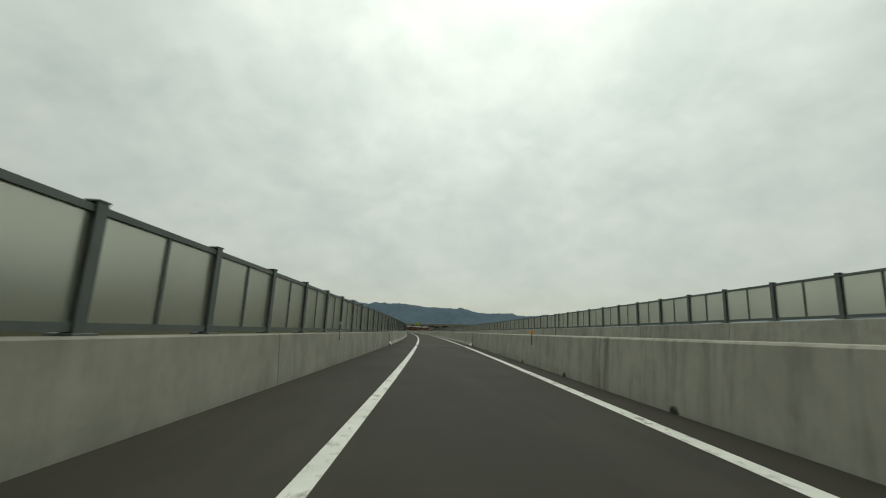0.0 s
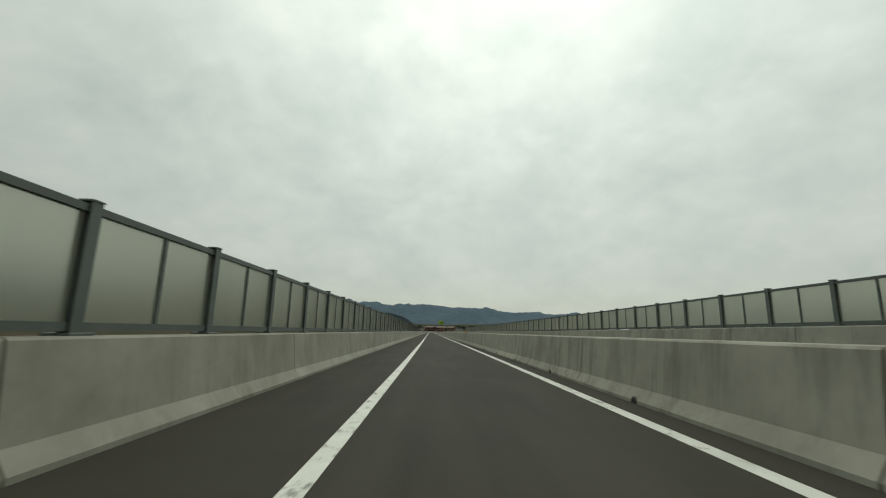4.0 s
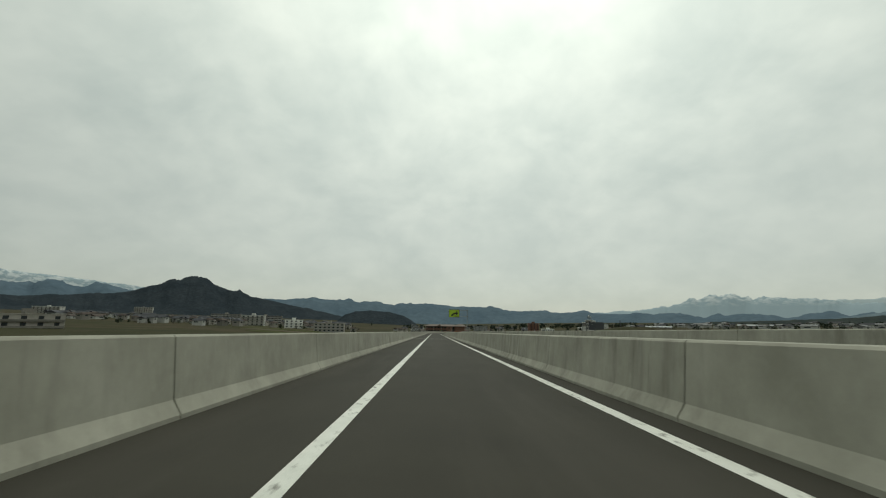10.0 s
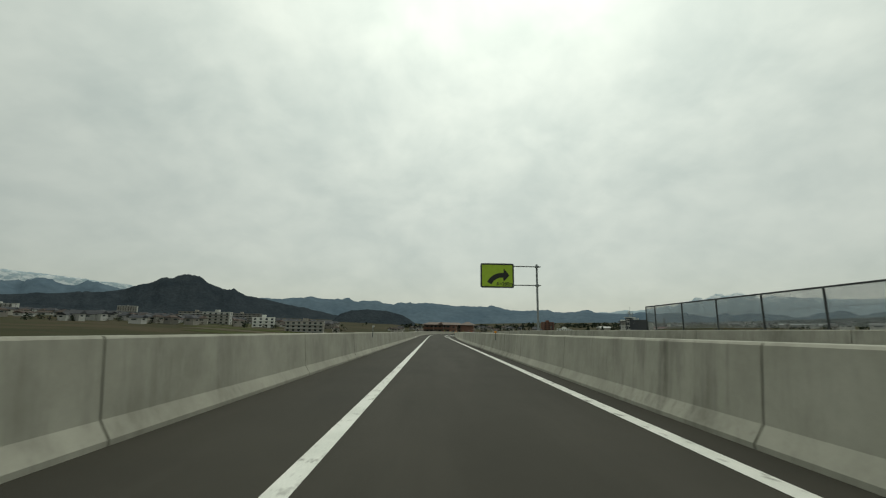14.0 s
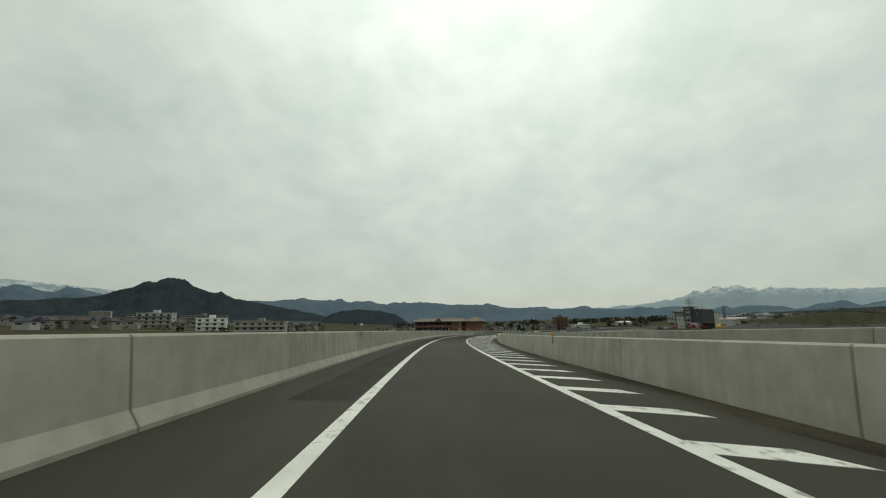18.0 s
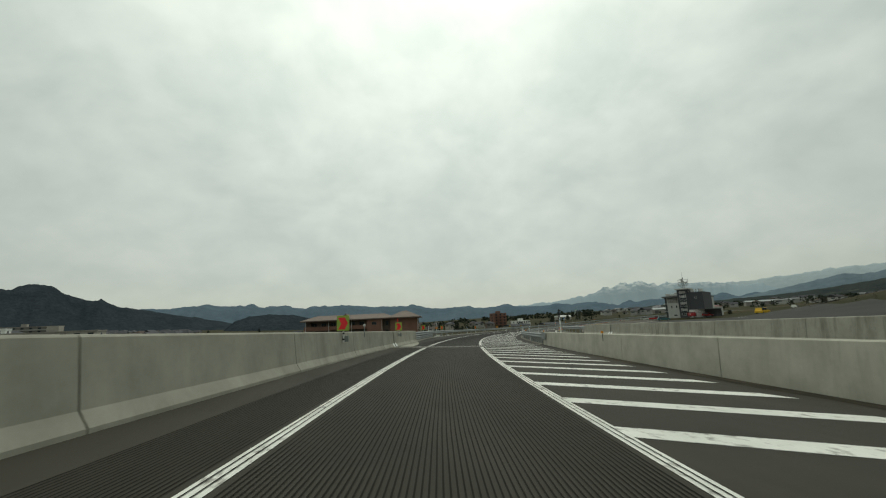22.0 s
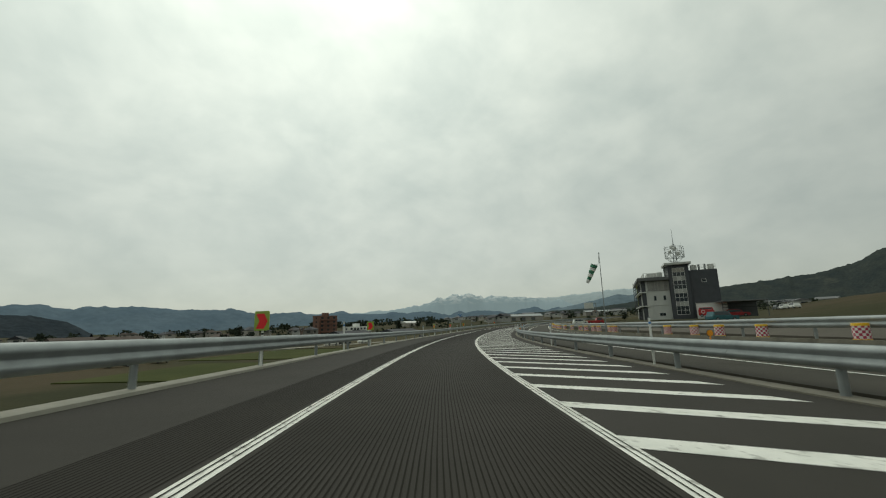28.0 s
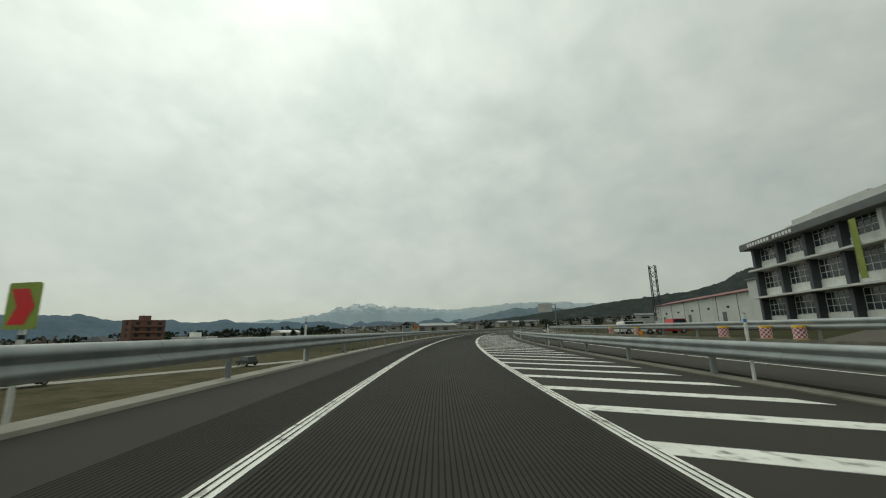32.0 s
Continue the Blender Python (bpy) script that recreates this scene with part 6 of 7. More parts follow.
piece("shaft", mesh("shaft", [(-0.35, -3, 0), (0.35, -3, 0), (0.35, 1, 0), (-0.35, 1, 0)], [(0, 1, 2, 3)], M_PAINT), arrow)
piece("head", mesh("head", [(-1, 1, 0), (1, 1, 0), (0, 3, 0)], [(0, 1, 2)], M_PAINT), arrow)


# ---- brown apartment house beside the curve ----
def brown_house():
    G = Matrix.Translation((32.0, 602.2, -15.7)) @ Matrix.Rotation(radians(-11.4), 4, "Z")   # the front runs from the origin along -x
    b = thing("apartment_house", "long brown rendered three-storey apartment house with balconies and a hipped roof", "apartment house", m=G)
    XF = lambda x, y, z, rz=0: Matrix.Translation((x, y, z)) @ Matrix.Rotation(radians(rz), 4, "Z")
    L, Dp, Hh = 38.0, 10.0, 8.6
    piece("end_block", slab("end_block", [(-9.5, -0.6, 0, Dp, -1.2, Hh)], M_BROWN, 0.04), b)
    piece("stair_block", slab("stair_block", [(-17, -12.0, -0.6, Dp, -1.2, Hh)], M_BROWN, 0.04), b)
    piece("recess", slab("recess", [(-12, -9.5, 1.4, Dp, -1.2, Hh)], M_ROOF, 0.02), b)
    piece("back_wall", slab("back_wall", [(-L + 0.6, -17, 1.8, Dp, -1.2, Hh)], M_ROOF, 0.03), b)
    for fl in range(3):
        z = 2.87 * fl
        piece("balcony_slab", slab("balcony_slab", [(-L + 0.6, -17, 0.0, 1.8, z + 0.0, z + 0.18)], M_BROWN, 0.02), b)
        if fl:
            piece("balcony_front", slab("balcony_front", [(-L + 0.6, -17, 0.0, 0.14, z + 0.18, z + 1.25)], M_BROWN, 0.02), b)
        for k in range(6):
            window(b, XF(-19 - 3.1 * k, 1.78, z + 1.35), 1.6, 1.9, 2, 1, M_EAVE)
        for k in range(3):
            piece("partition", slab("partition", [(-23.4 - 6 * k, -23.3 - 6 * k, 0.14, 1.8, z + 0.18, z + 2.5)], M_ROOF), b)
        window(b, XF(-14.6, -0.62, z + 1.6), 1.5, 0.9, 2, 1, M_EAVE)
        window(b, XF(-0.58, 3.0, z + 1.5, 90), 0.8, 1.2, 1, 1, M_EAVE), window(b, XF(-0.58, 7.0, z + 1.5, 90), 0.8, 1.2, 1, 1, M_EAVE)
        window(b, XF(-10.7, 1.22, z + 1.5), 1.0, 1.5, 1, 1, M_EAVE)
    for k in range(3):
        piece("downpipe", rod("downpipe", [(-22 - 7.4 * k, -0.06, 0), (-22 - 7.4 * k, -0.06, Hh)], 0.05, M_WHITE, 8), b)
    piece("downpipe", rod("downpipe", [(-12.1, -0.7, 0), (-12.1, -0.7, Hh)], 0.05, M_WHITE, 8), b)
    piece("downpipe", rod("downpipe", [(-0.55, 0.0, 0), (-0.55, 0.0, Hh)], 0.05, M_WHITE, 8), b)
    # roof: long hip, a taller hip on the end block, a small gable
    def hip(x0, x1, y0, y1, z, h, run_in):
        v = [(x0, y0, z), (x1, y0, z), (x1, y1, z), (x0, y1, z), (x0 + run_in, (y0 + y1) / 2, z + h), (x1 - run_in, (y0 + y1) / 2, z + h), (x0, y0, z - 0.35), (x1, y0, z - 0.35), (x1, y1, z - 0.35), (x0, y1, z - 0.35)]
        return v, [(0, 1, 5, 4), (1, 2, 5), (2, 3, 4, 5), (3, 0, 4), (0, 6, 7, 1), (1, 7, 8, 2), (2, 8, 9, 3), (3, 9, 6, 0), (9, 8, 7, 6)]
    piece("roof", mesh("roof", *hip(-L - 0.4, -8, -1.1, Dp + 1, Hh + 0.35, 1.6, 4), M_ROOF), b, "brown sheet roof")
    piece("roof", mesh("roof", *hip(-10.6, 0.6, -1.3, Dp + 1.2, Hh + 0.37, 2.2, 5), M_ROOF), b, "brown sheet roof")
    g = [(-26.0, -1.0, Hh + 0.6), (-23.8, -0.6, Hh + 2.2), (-22.4, -1.0, Hh + 0.6), (-26.0, 5, Hh + 0.6), (-23.8, 5, Hh + 2.2), (-22.4, 5, Hh + 0.6)]
    piece("dormer", mesh("dormer", g, [(0, 2, 1), (0, 1, 4, 3), (1, 2, 5, 4), (3, 4, 5)], M_ROOF), b)
    # bins, hut and a white van in the yard before it
    for k in range(6):
        loc = thing("storage_locker", "pale grey steel storage locker standing in the yard", "locker", "lockers in the yard", m=G @ XF(-11.4 - 0.52 * k, -19.8 - 0.64 * k, 0.0, 40))
        piece("cabinet", slab("cabinet", [(-0.38, 0.38, -0.4, 0.4, 0, 1.6)], M_HOUSE, 0.03), loc)
        piece("door", slab("door", [(-0.35, -0.02, -0.43, -0.4, 0.08, 1.52)], M_HOUSE, 0.008), loc)
        piece("door", slab("door", [(0.02, 0.35, -0.43, -0.4, 0.08, 1.52)], M_HOUSE, 0.008), loc)
    hut = thing("block_hut", "small pale concrete hut in the yard", "hut", m=G @ XF(-13.9, -26.8, 0, 20))
    piece("wall", slab("wall", [(-1.1, 1.1, -0.9, 0.9, 0, 1.7)], M_PALE_WALL, 0.03), hut)
    piece("roof", slab("roof", [(-1.25, 1.25, -1.05, 1.05, 1.7, 1.85)], M_KERB, 0.02), hut)
    fe = thing("yard_fence", "low pale steel fence round the yard", "fence", m=G @ XF(-13.6, -28.4, 0, 51))
    for k in range(16):
        piece("post", slab("post", [(-1.0 * k, 0.04 - 1.0 * k, -0.02, 0.02, 0, 1.1)], M_STEEL), fe)
    for z in (0.15, 1.05):
        piece("rail", slab("rail", [(-15, 0.04, -0.025, 0.025, z, z + 0.05)], M_STEEL), fe)
    van = vehicle("car", "white van parked in the yard", M_WHITE, 4.0, 1.6, 1.0, 1.8, (-1.9, 1.6), "vehicles in the yard")
    van.matrix_basis = G @ XF(-9.0, -20.5, 0.05, 80)


brown_house()

# ---- houses of the town ----
def house_proto(w, l, h, roof_h, wall_mat, roof_mat, hip, label):
    hs = thing("house", label, "house", "houses of the town")
    piece("wall", slab("wall", [(-w / 2, w / 2, -l / 2, l / 2, -0.5, h)], wall_mat, 0.03), hs)
    o = 0.6
    x0, x1, y0, y1 = -w / 2 - o, w / 2 + o, -l / 2 - o, l / 2 + o
    k = l * 0.33 if hip else 0.0
    v = [(x0, y0, h), (x1, y0, h), (x1, y1, h), (x0, y1, h), (0, y0 + k, h + roof_h), (0, y1 - k, h + roof_h), (x0, y0, h - 0.18), (x1, y0, h - 0.18), (x1, y1, h - 0.18), (x0, y1, h - 0.18)]
    f = [(0, 1, 4), (1, 2, 5, 4), (2, 3, 5), (3, 0, 4, 5), (0, 6, 7, 1), (1, 7, 8, 2), (2, 8, 9, 3), (3, 9, 6, 0), (9, 8, 7, 6)]
    piece("roof", mesh("roof", v, f, roof_mat), hs)
    for sx, sy, along in ((0, -1, "x"), (0, 1, "x"), (-1, 0, "y"), (1, 0, "y")):
        z = h * 0.72 if h > 4 else h * 0.55
        if along == "x":
            y = sy * (l / 2 + 0.01)
            pts = [(-w * 0.28, y, z - 0.6), (w * 0.1, y, z - 0.6), (w * 0.1, y, z + 0.6), (-w * 0.28, y, z + 0.6)]
        else:
            x = sx * (w / 2 + 0.01)
            pts = [(x, -l * 0.1, z - 0.6), (x, l * 0.3, z - 0.6), (x, l * 0.3, z + 0.6), (x, -l * 0.1, z + 0.6)]
        piece("window", mesh("window", pts, [(0, 1, 2, 3)], M_PANE), hs)
    return hs


HOUSES = [house_proto(7.5, 9.5, 5.6, 2.2, M_HOUSE, M_TILE, True, "two-storey rendered house with a dark tiled hipped roof"),
          house_proto(8.0, 11.0, 5.4, 2.4, M_HOUSE2, M_TILE, False, "pale two-storey house with a dark gabled roof"),
          house_proto(7.0, 8.0, 5.8, 1.9, M_HOUSE, M_TILE2, True, "two-storey house with a brown hipped roof"),
          house_proto(9.0, 16.0, 3.6, 1.9, M_HOUSE2, M_TILE2, False, "long low pale house with a brown gabled roof"),
          house_proto(11.0, 16.0, 6.0, 1.9, M_HOUSE2, M_EAVE, False, "large pale shed with a grey gabled roof")]
rng = random.Random(7)
spots = []
# houses across the fields, seen beyond the parapet
for k in range(58):
    a, r = radians(rng.uniform(-44, -13)), 395 + 260 * rng.random()
    spots.append((1 + r * math.sin(a), 316 + r * math.cos(a), rng.choice((0, 0, 1, 1, 2, 2, 3)), rng.uniform(-25, 25) + rng.choice((0, 90))))
# the quarter to the left, from the fields to the foot of the hills
for k in range(155):
    a, r = radians(rng.uniform(-42, -11)), 560 + 640 * rng.random() ** 1.3
    spots.append((r * math.sin(a), 215 + r * math.cos(a), rng.choice((0, 0, 1, 1, 2, 2, 3)), rng.uniform(-20, 20) + rng.choice((0, 90))))
# ahead, beyond the brown house
for k in range(42):
    y = rng.uniform(760, 1350)
    spots.append((rng.uniform(-80, 190) + (y - 760) * 0.12, y, rng.choice((0, 1, 2, 3, 3)), rng.uniform(0, 180)))
# to the right, along the plain
for k in range(46):
    a, r = radians(rng.uniform(34, 78)), rng.uniform(480, 1080)
    spots.append((100 + r * math.sin(a), 600 + r * math.cos(a), rng.choice((0, 1, 2, 3, 3, 4)), rng.uniform(0, 180)))
# the far quarter on the rise to the right
for k in range(44):
    a, r = radians(rng.uniform(34, 78)), rng.uniform(420, 1120)
    spots.append((60 + r * math.sin(a), 520 + r * math.cos(a), rng.choice((0, 1, 1, 2, 3, 4)), rng.uniform(0, 180)))
# white sheds and houses across the plain to the right
for k in range(34):
    a, r = radians(rng.uniform(24, 56)), rng.uniform(620, 1050)
    spots.append((r * math.sin(a), 200 + r * math.cos(a), rng.choice((1, 3, 4, 4)), rng.uniform(0, 180)))
used = set()
for x, y, k, rz in spots:
    i = int(np.argmin((_cs[0] - x) ** 2 + (_cs[1] - y) ** 2))
    if (_cs[0][i] - x) ** 2 + (_cs[1][i] - y) ** 2 < (24 if y < 640 else 120) ** 2 or (120 < x < 240 and 590 < y < 700) or (-12 < x < 45 and 570 < y < 620):
        continue
    m = Matrix.Translation((x, y, ground_z(x, y))) @ Matrix.Rotation(radians(rz), 4, "Z") @ Matrix.Scale(rng.uniform(0.8, 1.1), 4)
    if k in used:
        copy_thing(HOUSES[k], m)
    else:
        HOUSES[k].matrix_basis = m
        used.add(k)


def block(name, label, x, y, rz, w, l, floors, wall_mat, bal_mat, cols, ground=None, group="blocks of flats in the town"):
    z = ground_z(x, y) if ground is None else ground
    b = thing(name, label, "apartment block", group, m=Matrix.Translation((x, y, z)) @ Matrix.Rotation(radians(rz), 4, "Z"))
    H = floors * 3.0
    piece("wall", slab("wall", [(-l / 2, l / 2, -w / 2, w / 2, -1, H)], wall_mat, 0.04), b)
    piece("roof", slab("roof", [(-l / 2 - 0.2, l / 2 + 0.2, -w / 2 - 0.2, w / 2 + 0.2, H, H + 0.5)], wall_mat, 0.03), b)
    piece("stair_head", slab("stair_head", [(-2, 2, -2, 2, H + 0.5, H + 2.8)], wall_mat, 0.03), b)
    for fl in range(floors):
        piece("balcony", slab("balcony", [(-l / 2 + 0.4, l / 2 - 0.4, -w / 2 - 1.2, -w / 2, 3.0 * fl - 0.1, 3.0 * fl + 0.95)], bal_mat, 0.03), b)
        for c in range(cols):
            x0 = -l / 2 + l * (c + 0.5) / cols
            piece("window", mesh("window", [(x0 - 1.0, -w / 2 - 0.01, 3 * fl + 1.0), (x0 + 1.0, -w / 2 - 0.01, 3 * fl + 1.0), (x0 + 1.0, -w / 2 - 0.01, 3 * fl + 2.5), (x0 - 1.0, -w / 2 - 0.01, 3 * fl + 2.5)], [(0, 1, 2, 3)], M_PANE), b)
        for sgn in (-1, 1):
            piece("window", mesh("window", [(sgn * (l / 2 + 0.01), -1.2, 3 * fl + 1.1), (sgn * (l / 2 + 0.01), 0.6, 3 * fl + 1.1), (sgn * (l / 2 + 0.01), 0.6, 3 * fl + 2.3), (sgn * (l / 2 + 0.01), -1.2, 3 * fl + 2.3)], [(0, 1, 2, 3)], M_PANE), b)
    return b


block("apartment_block", "long beige four-storey block of flats", -279, 917, 14, 10, 52, 4, M_HOUSE, M_HOUSE2, 9)
block("apartment_block", "long beige four-storey block of flats", -338, 905, 14, 10, 44, 4, M_HOUSE, M_HOUSE2, 8)
block("apartment_block", "white three-storey block of flats", -160, 705, 20, 9, 20, 3, M_WHITE, M_WHITE, 4)
block("apartment_block", "pale three-storey block of flats", -218, 731, 10, 9, 26, 4, M_HOUSE2, M_HOUSE, 5)
block("apartment_block", "beige flat-roofed two-storey block of flats beyond the fields", -183, 413, 64, 9, 24, 2, M_HOUSE, M_HOUSE, 4)
block("apartment_block", "long low beige block of flats beyond the fields", -110, 672, 8, 9, 32, 3, M_HOUSE, M_HOUSE2, 7)
for x, y, rz in ((360, 880, -30), (545, 905, -40)):
    ware = thing("warehouse", "long low pale warehouse with a grey sheet roof on the plain", "warehouse", "warehouses on the plain", m=Matrix.Translation((x, y, ground_z(x, y))) @ Matrix.Rotation(radians(rz), 4, "Z"))
    piece("wall", slab("wall", [(-24, 24, -9, 9, -1, 4.6)], M_HOUSE, 0.05), ware)
    piece("roof", mesh("roof", [(-24.6, -9.8, 4.6), (24.6, -9.8, 4.6), (24.6, 9.8, 4.6), (-24.6, 9.8, 4.6), (-24.6, 0, 6.6), (24.6, 0, 6.6)], [(0, 1, 5, 4), (2, 3, 4, 5), (1, 2, 5), (3, 0, 4), (3, 2, 1, 0)], M_STEEL), ware, "grey sheet roof")
    for k in range(4):
        piece("shutter", slab("shutter", [(-18 + 10 * k, -14 + 10 * k, -9.06, -9.0, 0, 3.4)], M_EAVE), ware)
block("hotel", "pale hotel standing high on the hillside", -1130, 1850, 25, 16, 60, 7, M_HOUSE2, M_HOUSE, 8, ground=18)
block("apartment_block", "pale tall block of flats at the foot of the hills", -790, 960, 30, 14, 30, 7, M_HOUSE2, M_HOUSE, 5)
block("apartment_block", "pale tall block of flats at the foot of the hills", -700, 985, 10, 14, 44, 4, M_HOUSE2, M_HOUSE, 7)
block("apartment_block", "orange-brown tiled five-storey block of flats", 167, 898, 14, 9, 16, 5, M_BRICK, M_BRICK, 3)
block("school_block", "long white two-storey building with many windows", 187, 884, 16, 9, 19, 2, M_WHITE, M_WHITE, 6)
hall = thing("sports_hall", "pale hall with a low curved white roof", "hall", m=Matrix.Translation((262, 930, ground_z(262, 930))) @ Matrix.Rotation(radians(12), 4, "Z") @ Matrix.Scale(0.55, 4))
piece("wall", slab("wall", [(-16, 16, -9, 9, -1, 6)], M_HOUSE, 0.05), hall)
arc = [(9.6 * math.cos(math.pi * k / 10), 6 + 3.4 * math.sin(math.pi * k / 10)) for k in range(11)]
piece("roof", mesh("roof", [(x, y, z) for x in (-16.5, 16.5) for y, z in arc], [(i, i + 1, i + 12, i + 11) for i in range(10)] + [tuple(range(11)), tuple(reversed(range(11, 22)))], M_WHITE), hall)
# long dark roofs across the fields
for k, (x, y, rz) in enumerate(((150, 806, 24), (186, 812, 20))):
    sh = thing("long_shed", "long low shed with a dark sheet roof across the fields", "shed", "sheds across the fields", m=Matrix.Translation((x, y, ground_z(x, y))) @ Matrix.Rotation(radians(rz), 4, "Z"))
    piece("wall", slab("wall", [(-12, 12, -5, 5, -0.5, 2.4)], M_HOUSE, 0.03), sh)
    piece("roof", mesh("roof", [(-12.6, -5.7, 2.4), (12.6, -5.7, 2.4), (12.6, 5.7, 2.4), (-12.6, 5.7, 2.4), (-12.6, 0, 4.0), (12.6, 0, 4.0)], [(0, 1, 5, 4), (2, 3, 4, 5), (1, 2, 5), (3, 0, 4), (3, 2, 1, 0)], M_TILE), sh)


# forked dark tower beyond the fields
fork = thing("forked_tower", "dark weathered tower that forks into two arms", "tower", m=Matrix.Translation((123.9, 811.2, ground_z(123.9, 811.2))) @ Matrix.Scale(0.62, 4))
piece("shaft", rod("shaft", [(0, 0, -0.5), (0, 0, 6.0)], 1.5, M_ROOF, 8, 0.8), fork)
for sgn in (-1, 1):
    piece("arm", rod("arm", [(sgn * 0.5, 0, 5.8), (sgn * 1.3, 0, 8.5), (sgn * 2.5, 0, 11.5)], 0.75, M_ROOF, 8, 0.5), fork)


# ---- trees ----
def tree_proto(kind, h, label, seed):
    r = random.Random(seed)
    tr = thing("tree", label, "tree", "trees on the plain")
    limbs_v, limbs_f = [], []

    def limb(p, q, r0, r1, sides=6):
        p, q = Vector(p), Vector(q)
        qt = (q - p).to_track_quat("Z", "Y")
        k = len(limbs_v)
        for c, rr in ((p, r0), (q, r1)):
            limbs_v.extend([c + qt @ Vector((rr * math.cos(2 * math.pi * j / sides), rr * math.sin(2 * math.pi * j / sides), 0)) for j in range(sides)])
        limbs_f.extend([(k + j, k + (j + 1) % sides, k + sides + (j + 1) % sides, k + sides + j) for j in range(sides)])
    limb((0, 0, -0.4), (0.1, 0.05, h * 0.5), 0.028 * h, 0.018 * h)
    limb((0.1, 0.05, h * 0.5), (0.0, 0.1, h * 0.92), 0.018 * h, 0.005 * h)
    tips = []
    for k in range(16):
        z = h * (0.25 + 0.65 * k / 16)
        a = k * 2.4 + r.uniform(-0.4, 0.4)
        reach = (h * 0.30 * (1.05 - 0.9 * k / 16)) if kind == "conifer" else h * 0.36 * math.sin(math.pi * (0.18 + 0.74 * k / 16)) * r.uniform(0.75, 1.15)
        tip = Vector((reach * math.cos(a), reach * math.sin(a), z + (0.02 if kind == "conifer" else 0.12) * h))
        limb((0.05, 0.05, z), tip, 0.008 * h, 0.002 * h, 4)
        tips.append((tip, reach))
    piece("trunk", mesh("trunk", limbs_v, limbs_f, M_BARK), tr)
    v, f = [], []
    n = 34 if kind != "bare" else 20
    for tip, reach in tips:
        for k in range(n):
            t = r.uniform(0.25, 1.05)
            c = Vector((tip.x * t, tip.y * t, tip.z)) + Vector((r.gauss(0, 1), r.gauss(0, 1), r.gauss(0, 0.8))) * (0.085 * h)
            s = h * r.uniform(0.018, 0.045) * (1 if kind != "bare" else 0.35)
            e = Euler((r.uniform(0, 6), r.uniform(0, 6), r.uniform(0, 6))).to_matrix()
            b = len(v)
            v += [c + e @ Vector((-s, -s * 0.6, 0)), c + e @ Vector((s, -s * 0.6, 0)), c + e @ Vector((s * 0.7, s, s * 0.4)), c + e @ Vector((-s * 0.7, s, -s * 0.3))]
            f.append((b, b + 1, b + 2, b + 3))
    piece("crown", mesh("crown", v, f, M_LEAF if kind != "bare" else M_BARE), tr)
    return tr


TREES = [tree_proto("conifer", 11.0, "dark evergreen conifer with a pointed crown", 1), tree_proto("round", 7.5, "dark evergreen tree with a rounded uneven crown", 2),
         tree_proto("bare", 7.0, "leafless tree with fine brown twigs", 3), tree_proto("round", 5.0, "small dense evergreen tree", 4)]
placed = set()
rt = random.Random(11)
tree_spots = [(58, 745, 1), (64, 750, 1), (76, 752, 1), (84, 756, 0), (88, 757, 0), (50, 740, 3), (40, 742, 0), (100, 770, 1), (108, 772, 3), (136, 780, 1), (145, 790, 3), (212, 860, 0), (218, 862, 1), (228, 868, 1), (236, 872, 0), (30, 690, 3), (24, 700, 0),
              (196, 640, 3), (226, 700, 1), (240, 690, 1), (280, 655, 0)]
for k in range(26):
    a, r = radians(rt.uniform(-40, 70)), rt.uniform(330, 800)
    tree_spots.append((60 + r * math.sin(a), 560 + r * math.cos(a), rt.choice((0, 1, 1, 3, 2))))
for x, y, k in tree_spots:
    m = Matrix.Translation((x, y, ground_z(x, y))) @ Matrix.Rotation(rt.uniform(0, 6), 4, "Z") @ Matrix.Scale(rt.uniform(0.42, 0.7) if y < 800 and x < 150 else rt.uniform(0.7, 1.2), 4)
    if k in placed:
        copy_thing(TREES[k], m)
    else:
        TREES[k].matrix_basis = m
        placed.add(k)


def thicket(name, label, mat, count, place, size, seed, leaf=1.0, many=26):
    """Many small clumps of leaves as one mass, with an uneven top."""
    r = random.Random(seed)
    v, f = [], []
    for k in range(count):
        x, y = place(r)
        z = ground_z(x, y)
        h = size * r.uniform(0.5, 1.3)
        for q in range(many):
            c = Vector((x + r.gauss(0, h * 0.28), y + r.gauss(0, h * 0.28), z + h * r.uniform(0.05, 0.95)))
            s = h * r.uniform(0.08, 0.2) * leaf
            e = Euler((r.uniform(0, 6), r.uniform(0, 6), r.uniform(0, 6))).to_matrix()
            b = len(v)
            v += [c + e @ Vector((-s, -s * 0.6, 0)), c + e @ Vector((s, -s * 0.6, 0)), c + e @ Vector((s * 0.7, s, s * 0.4)), c + e @ Vector((-s * 0.7, s, -s * 0.3))]
            f.append((b, b + 1, b + 2, b + 3))
    return tagged(piece(name, mesh(name, v, f, mat)), label, "thicket", kind="stuff")


def band(a0, a1, r0, r1):
    return lambda r: (lambda a, d: (90 + d * math.sin(radians(a)), 580 + d * math.cos(radians(a))))(r.uniform(a0, a1), r.uniform(r0, r1))


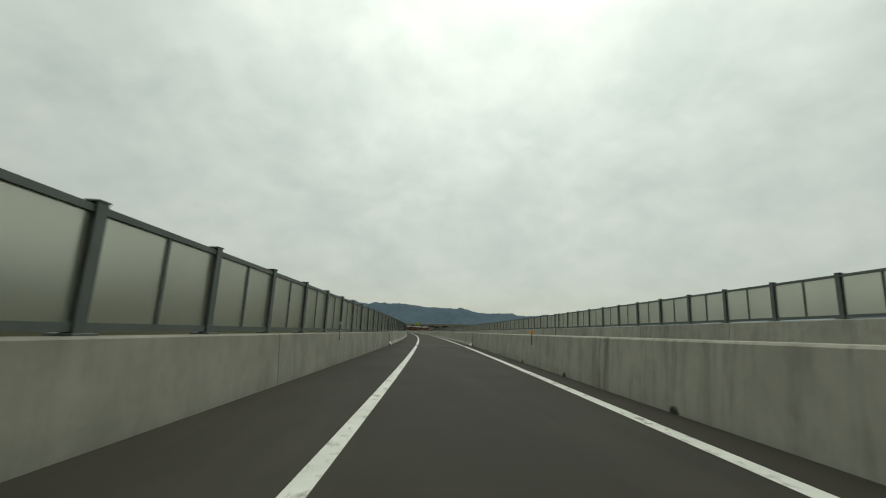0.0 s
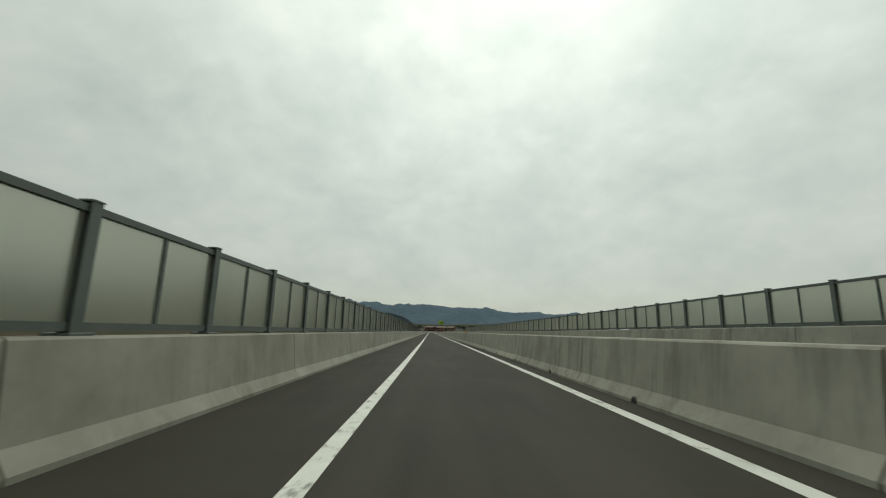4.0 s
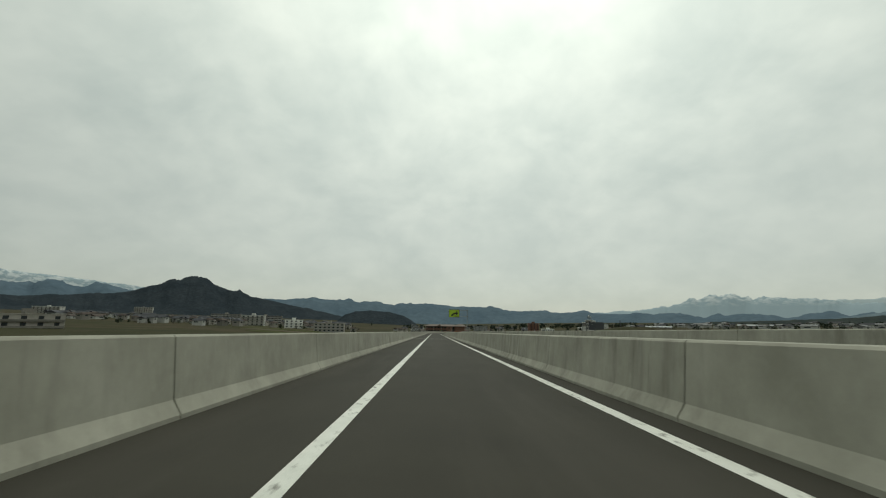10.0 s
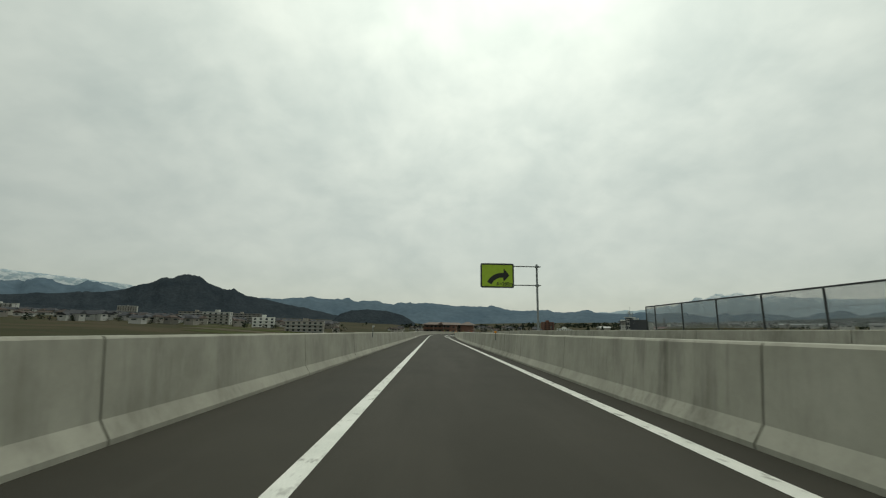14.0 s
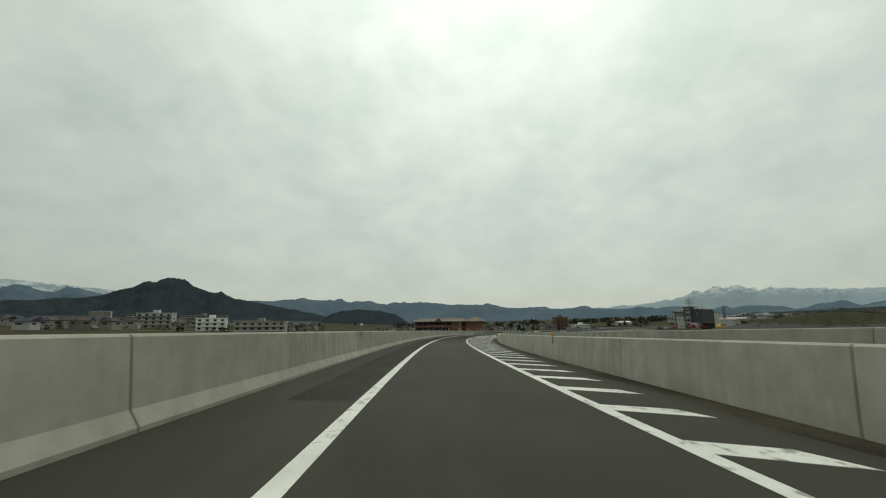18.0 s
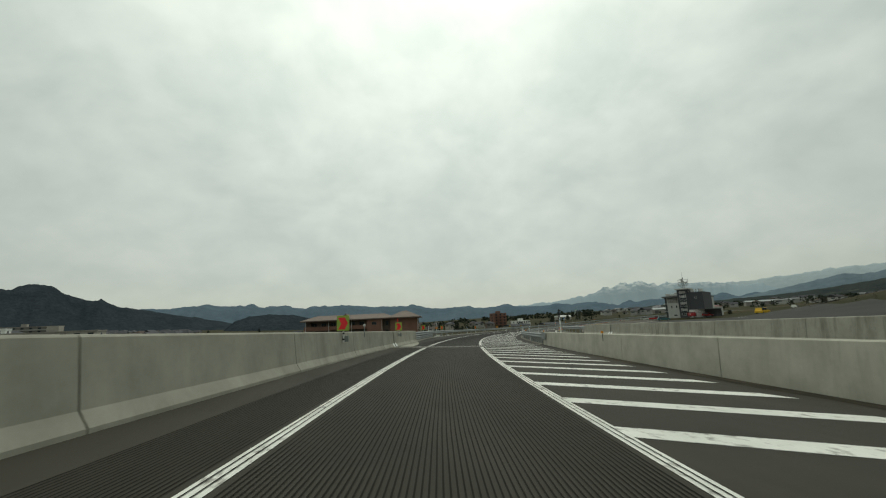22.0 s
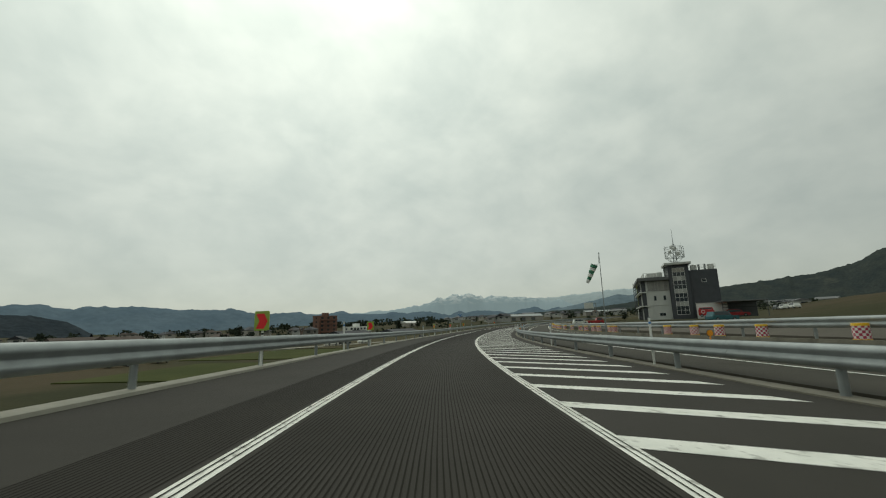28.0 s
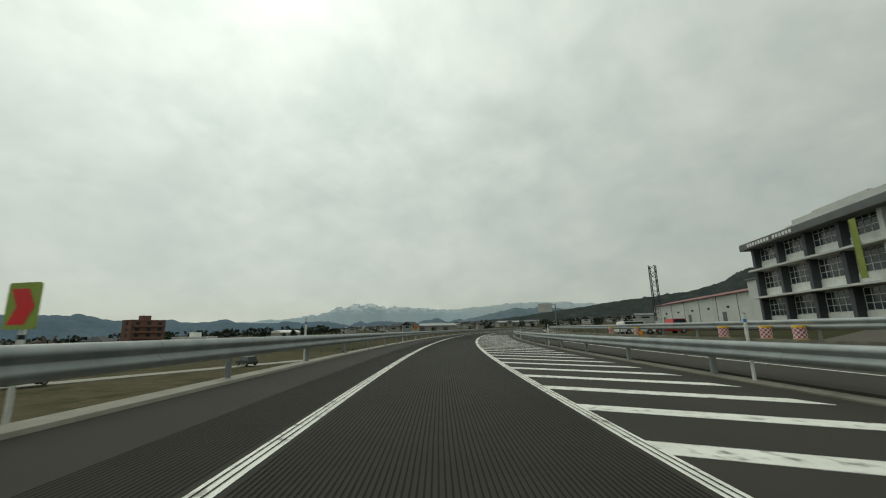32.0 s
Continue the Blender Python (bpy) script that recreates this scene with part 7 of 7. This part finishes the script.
thicket("woods", "dark belt of woods across the plain", M_LEAF, 130, band(30, 72, 620, 900), 5, 21)
thicket("woods", "dark belt of woods across the plain", M_LEAF, 160, band(-12, 32, 560, 900), 9, 22)
thicket("woods", "dark strips of wood on the rise across the plain", M_LEAF, 190, band(48, 84, 420, 1120), 6, 24)
thicket("hedge", "dark evergreen trees and hedges behind the fields", M_LEAF, 34, lambda r: (lambda a, d: (100 + d * math.sin(radians(a)), 633 + d * math.cos(radians(a))))(r.uniform(-10, 38), r.uniform(200, 330)), 4.0, 25)
thicket("garden_trees", "dark garden trees between the houses of the town", M_LEAF, 120, lambda r: (lambda a, d: (1 + d * math.sin(radians(a)), 316 + d * math.cos(radians(a))))(r.uniform(-45, -12), r.uniform(380, 700)), 3.4, 27)
thicket("garden_trees", "brown leafless trees between the houses of the town", M_BARE, 70, lambda r: (lambda a, d: (1 + d * math.sin(radians(a)), 316 + d * math.cos(radians(a))))(r.uniform(-45, -12), r.uniform(380, 700)), 3.4, 28, 0.5, 50)
thicket("scrub", "brown leafless scrub on the bank beside the lot", M_BARE, 120, lambda r: (154 + r.gauss(0, 20), 520 + r.gauss(0, 20)), 1.6, 26, 0.3, 60)
thicket("scrub", "leafless brown scrub below the road", M_BARE, 34, lambda r: (lambda s, d: tuple(at(s, d).xy))(r.uniform(S(31.9), S(34)), r.uniform(-15, -8)), 2.3, 23, 0.12, 220)

# ---- fields ----
M_STUBBLE = coat("brown_stubble", (0.070, 0.060, 0.037), (0.105, 0.092, 0.060), 0.95, 0.1, 4, 0.5, grain=0.6, rel=0.08, spec=0.05)
for k, (s, d0, d1, mt, nm) in enumerate(((S(27.6), -42, -15, M_PADDY, "green"), (S(28.7), -90, -46, M_STUBBLE, "brown"), (S(30.2), -48, -15, M_PADDY, "green"), (S(31.6), -60, -15, M_PADDY, "green"), (S(26.2), -48, -16, M_PADDY, "green"), (S(29.6), -130, -95, M_PADDY, "green"))):
    e = s + (30 if k == 3 else 21)
    patch("field", nm + " field plot below the road", "field", mt, [tuple((*at(q, d).xy, 0)) for q, d in ((s, d1), (e, d1), (e, d0), (s, d0))], 0.14, 10)
for k in range(9):
    y, x = 215 + 48 * k, -26 - 4 * (k % 3)
    patch("field", ("green" if k % 3 else "brown") + " field plot on the plain", "field", M_PADDY if k % 3 else M_STUBBLE, ((x - 75, y, 0), (x, y + 4, 0), (x, y + 42, 0), (x - 75, y + 40, 0)), 0.12, 8)
for k in range(7):
    y, x = 560 + 34 * k, -60 - 22 * k
    patch("field", ("brown" if k % 2 else "green") + " field plot on the plain", "field", M_STUBBLE if k % 2 else M_PADDY, ((x - 90, y, 0), (x, y, 0), (x, y + 30, 0), (x - 90, y + 30, 0)), 0.12, 8)
patch("lane", "pale farm lane between the fields below the road", "lane", M_KERB, ((84, 697, 0), (156, 716, 0), (155, 720, 0), (83, 701, 0)), 0.42, 20)
for k, (x, y) in enumerate(((101.0, 701.6), (105.6, 702.9), (113.0, 704.8), (140.1, 712.6))):
    park(copy_thing(wcar if k % 2 == 0 else dcar, wcar.matrix_basis), x, y, 15 if k < 3 else 95, ground_z(x, y) + 0.44)
strip_patch("dry_field", "dry brown grass field below the road", "field", M_VERGE, 692, 790, lambda s: -75.0, lambda s: -12.6, 0.3, 30, 10)
M_FALLOW = coat("fallow_brown_field", (0.046, 0.040, 0.022), (0.070, 0.058, 0.034), 0.95, 0.06, 3, 0.5, grain=0.6, rel=0.1, wear=((0.040, 0.046, 0.018), 0.05, 0.5, 0.6, (1, 1, 1)), spec=0.05)
patch("field", "fallow brown field on the bank beside the lot", "field", M_FALLOW, ((138, 470, 0), (330, 500, 0), (300, 590, 0), (160, 552, 0)), 0.16, 24)
patch("field", "fallow brown field on the rise beyond the lot", "field", M_FALLOW, ((260, 600, 0), (520, 640, 0), (480, 720, 0), (270, 670, 0)), 0.16, 20)
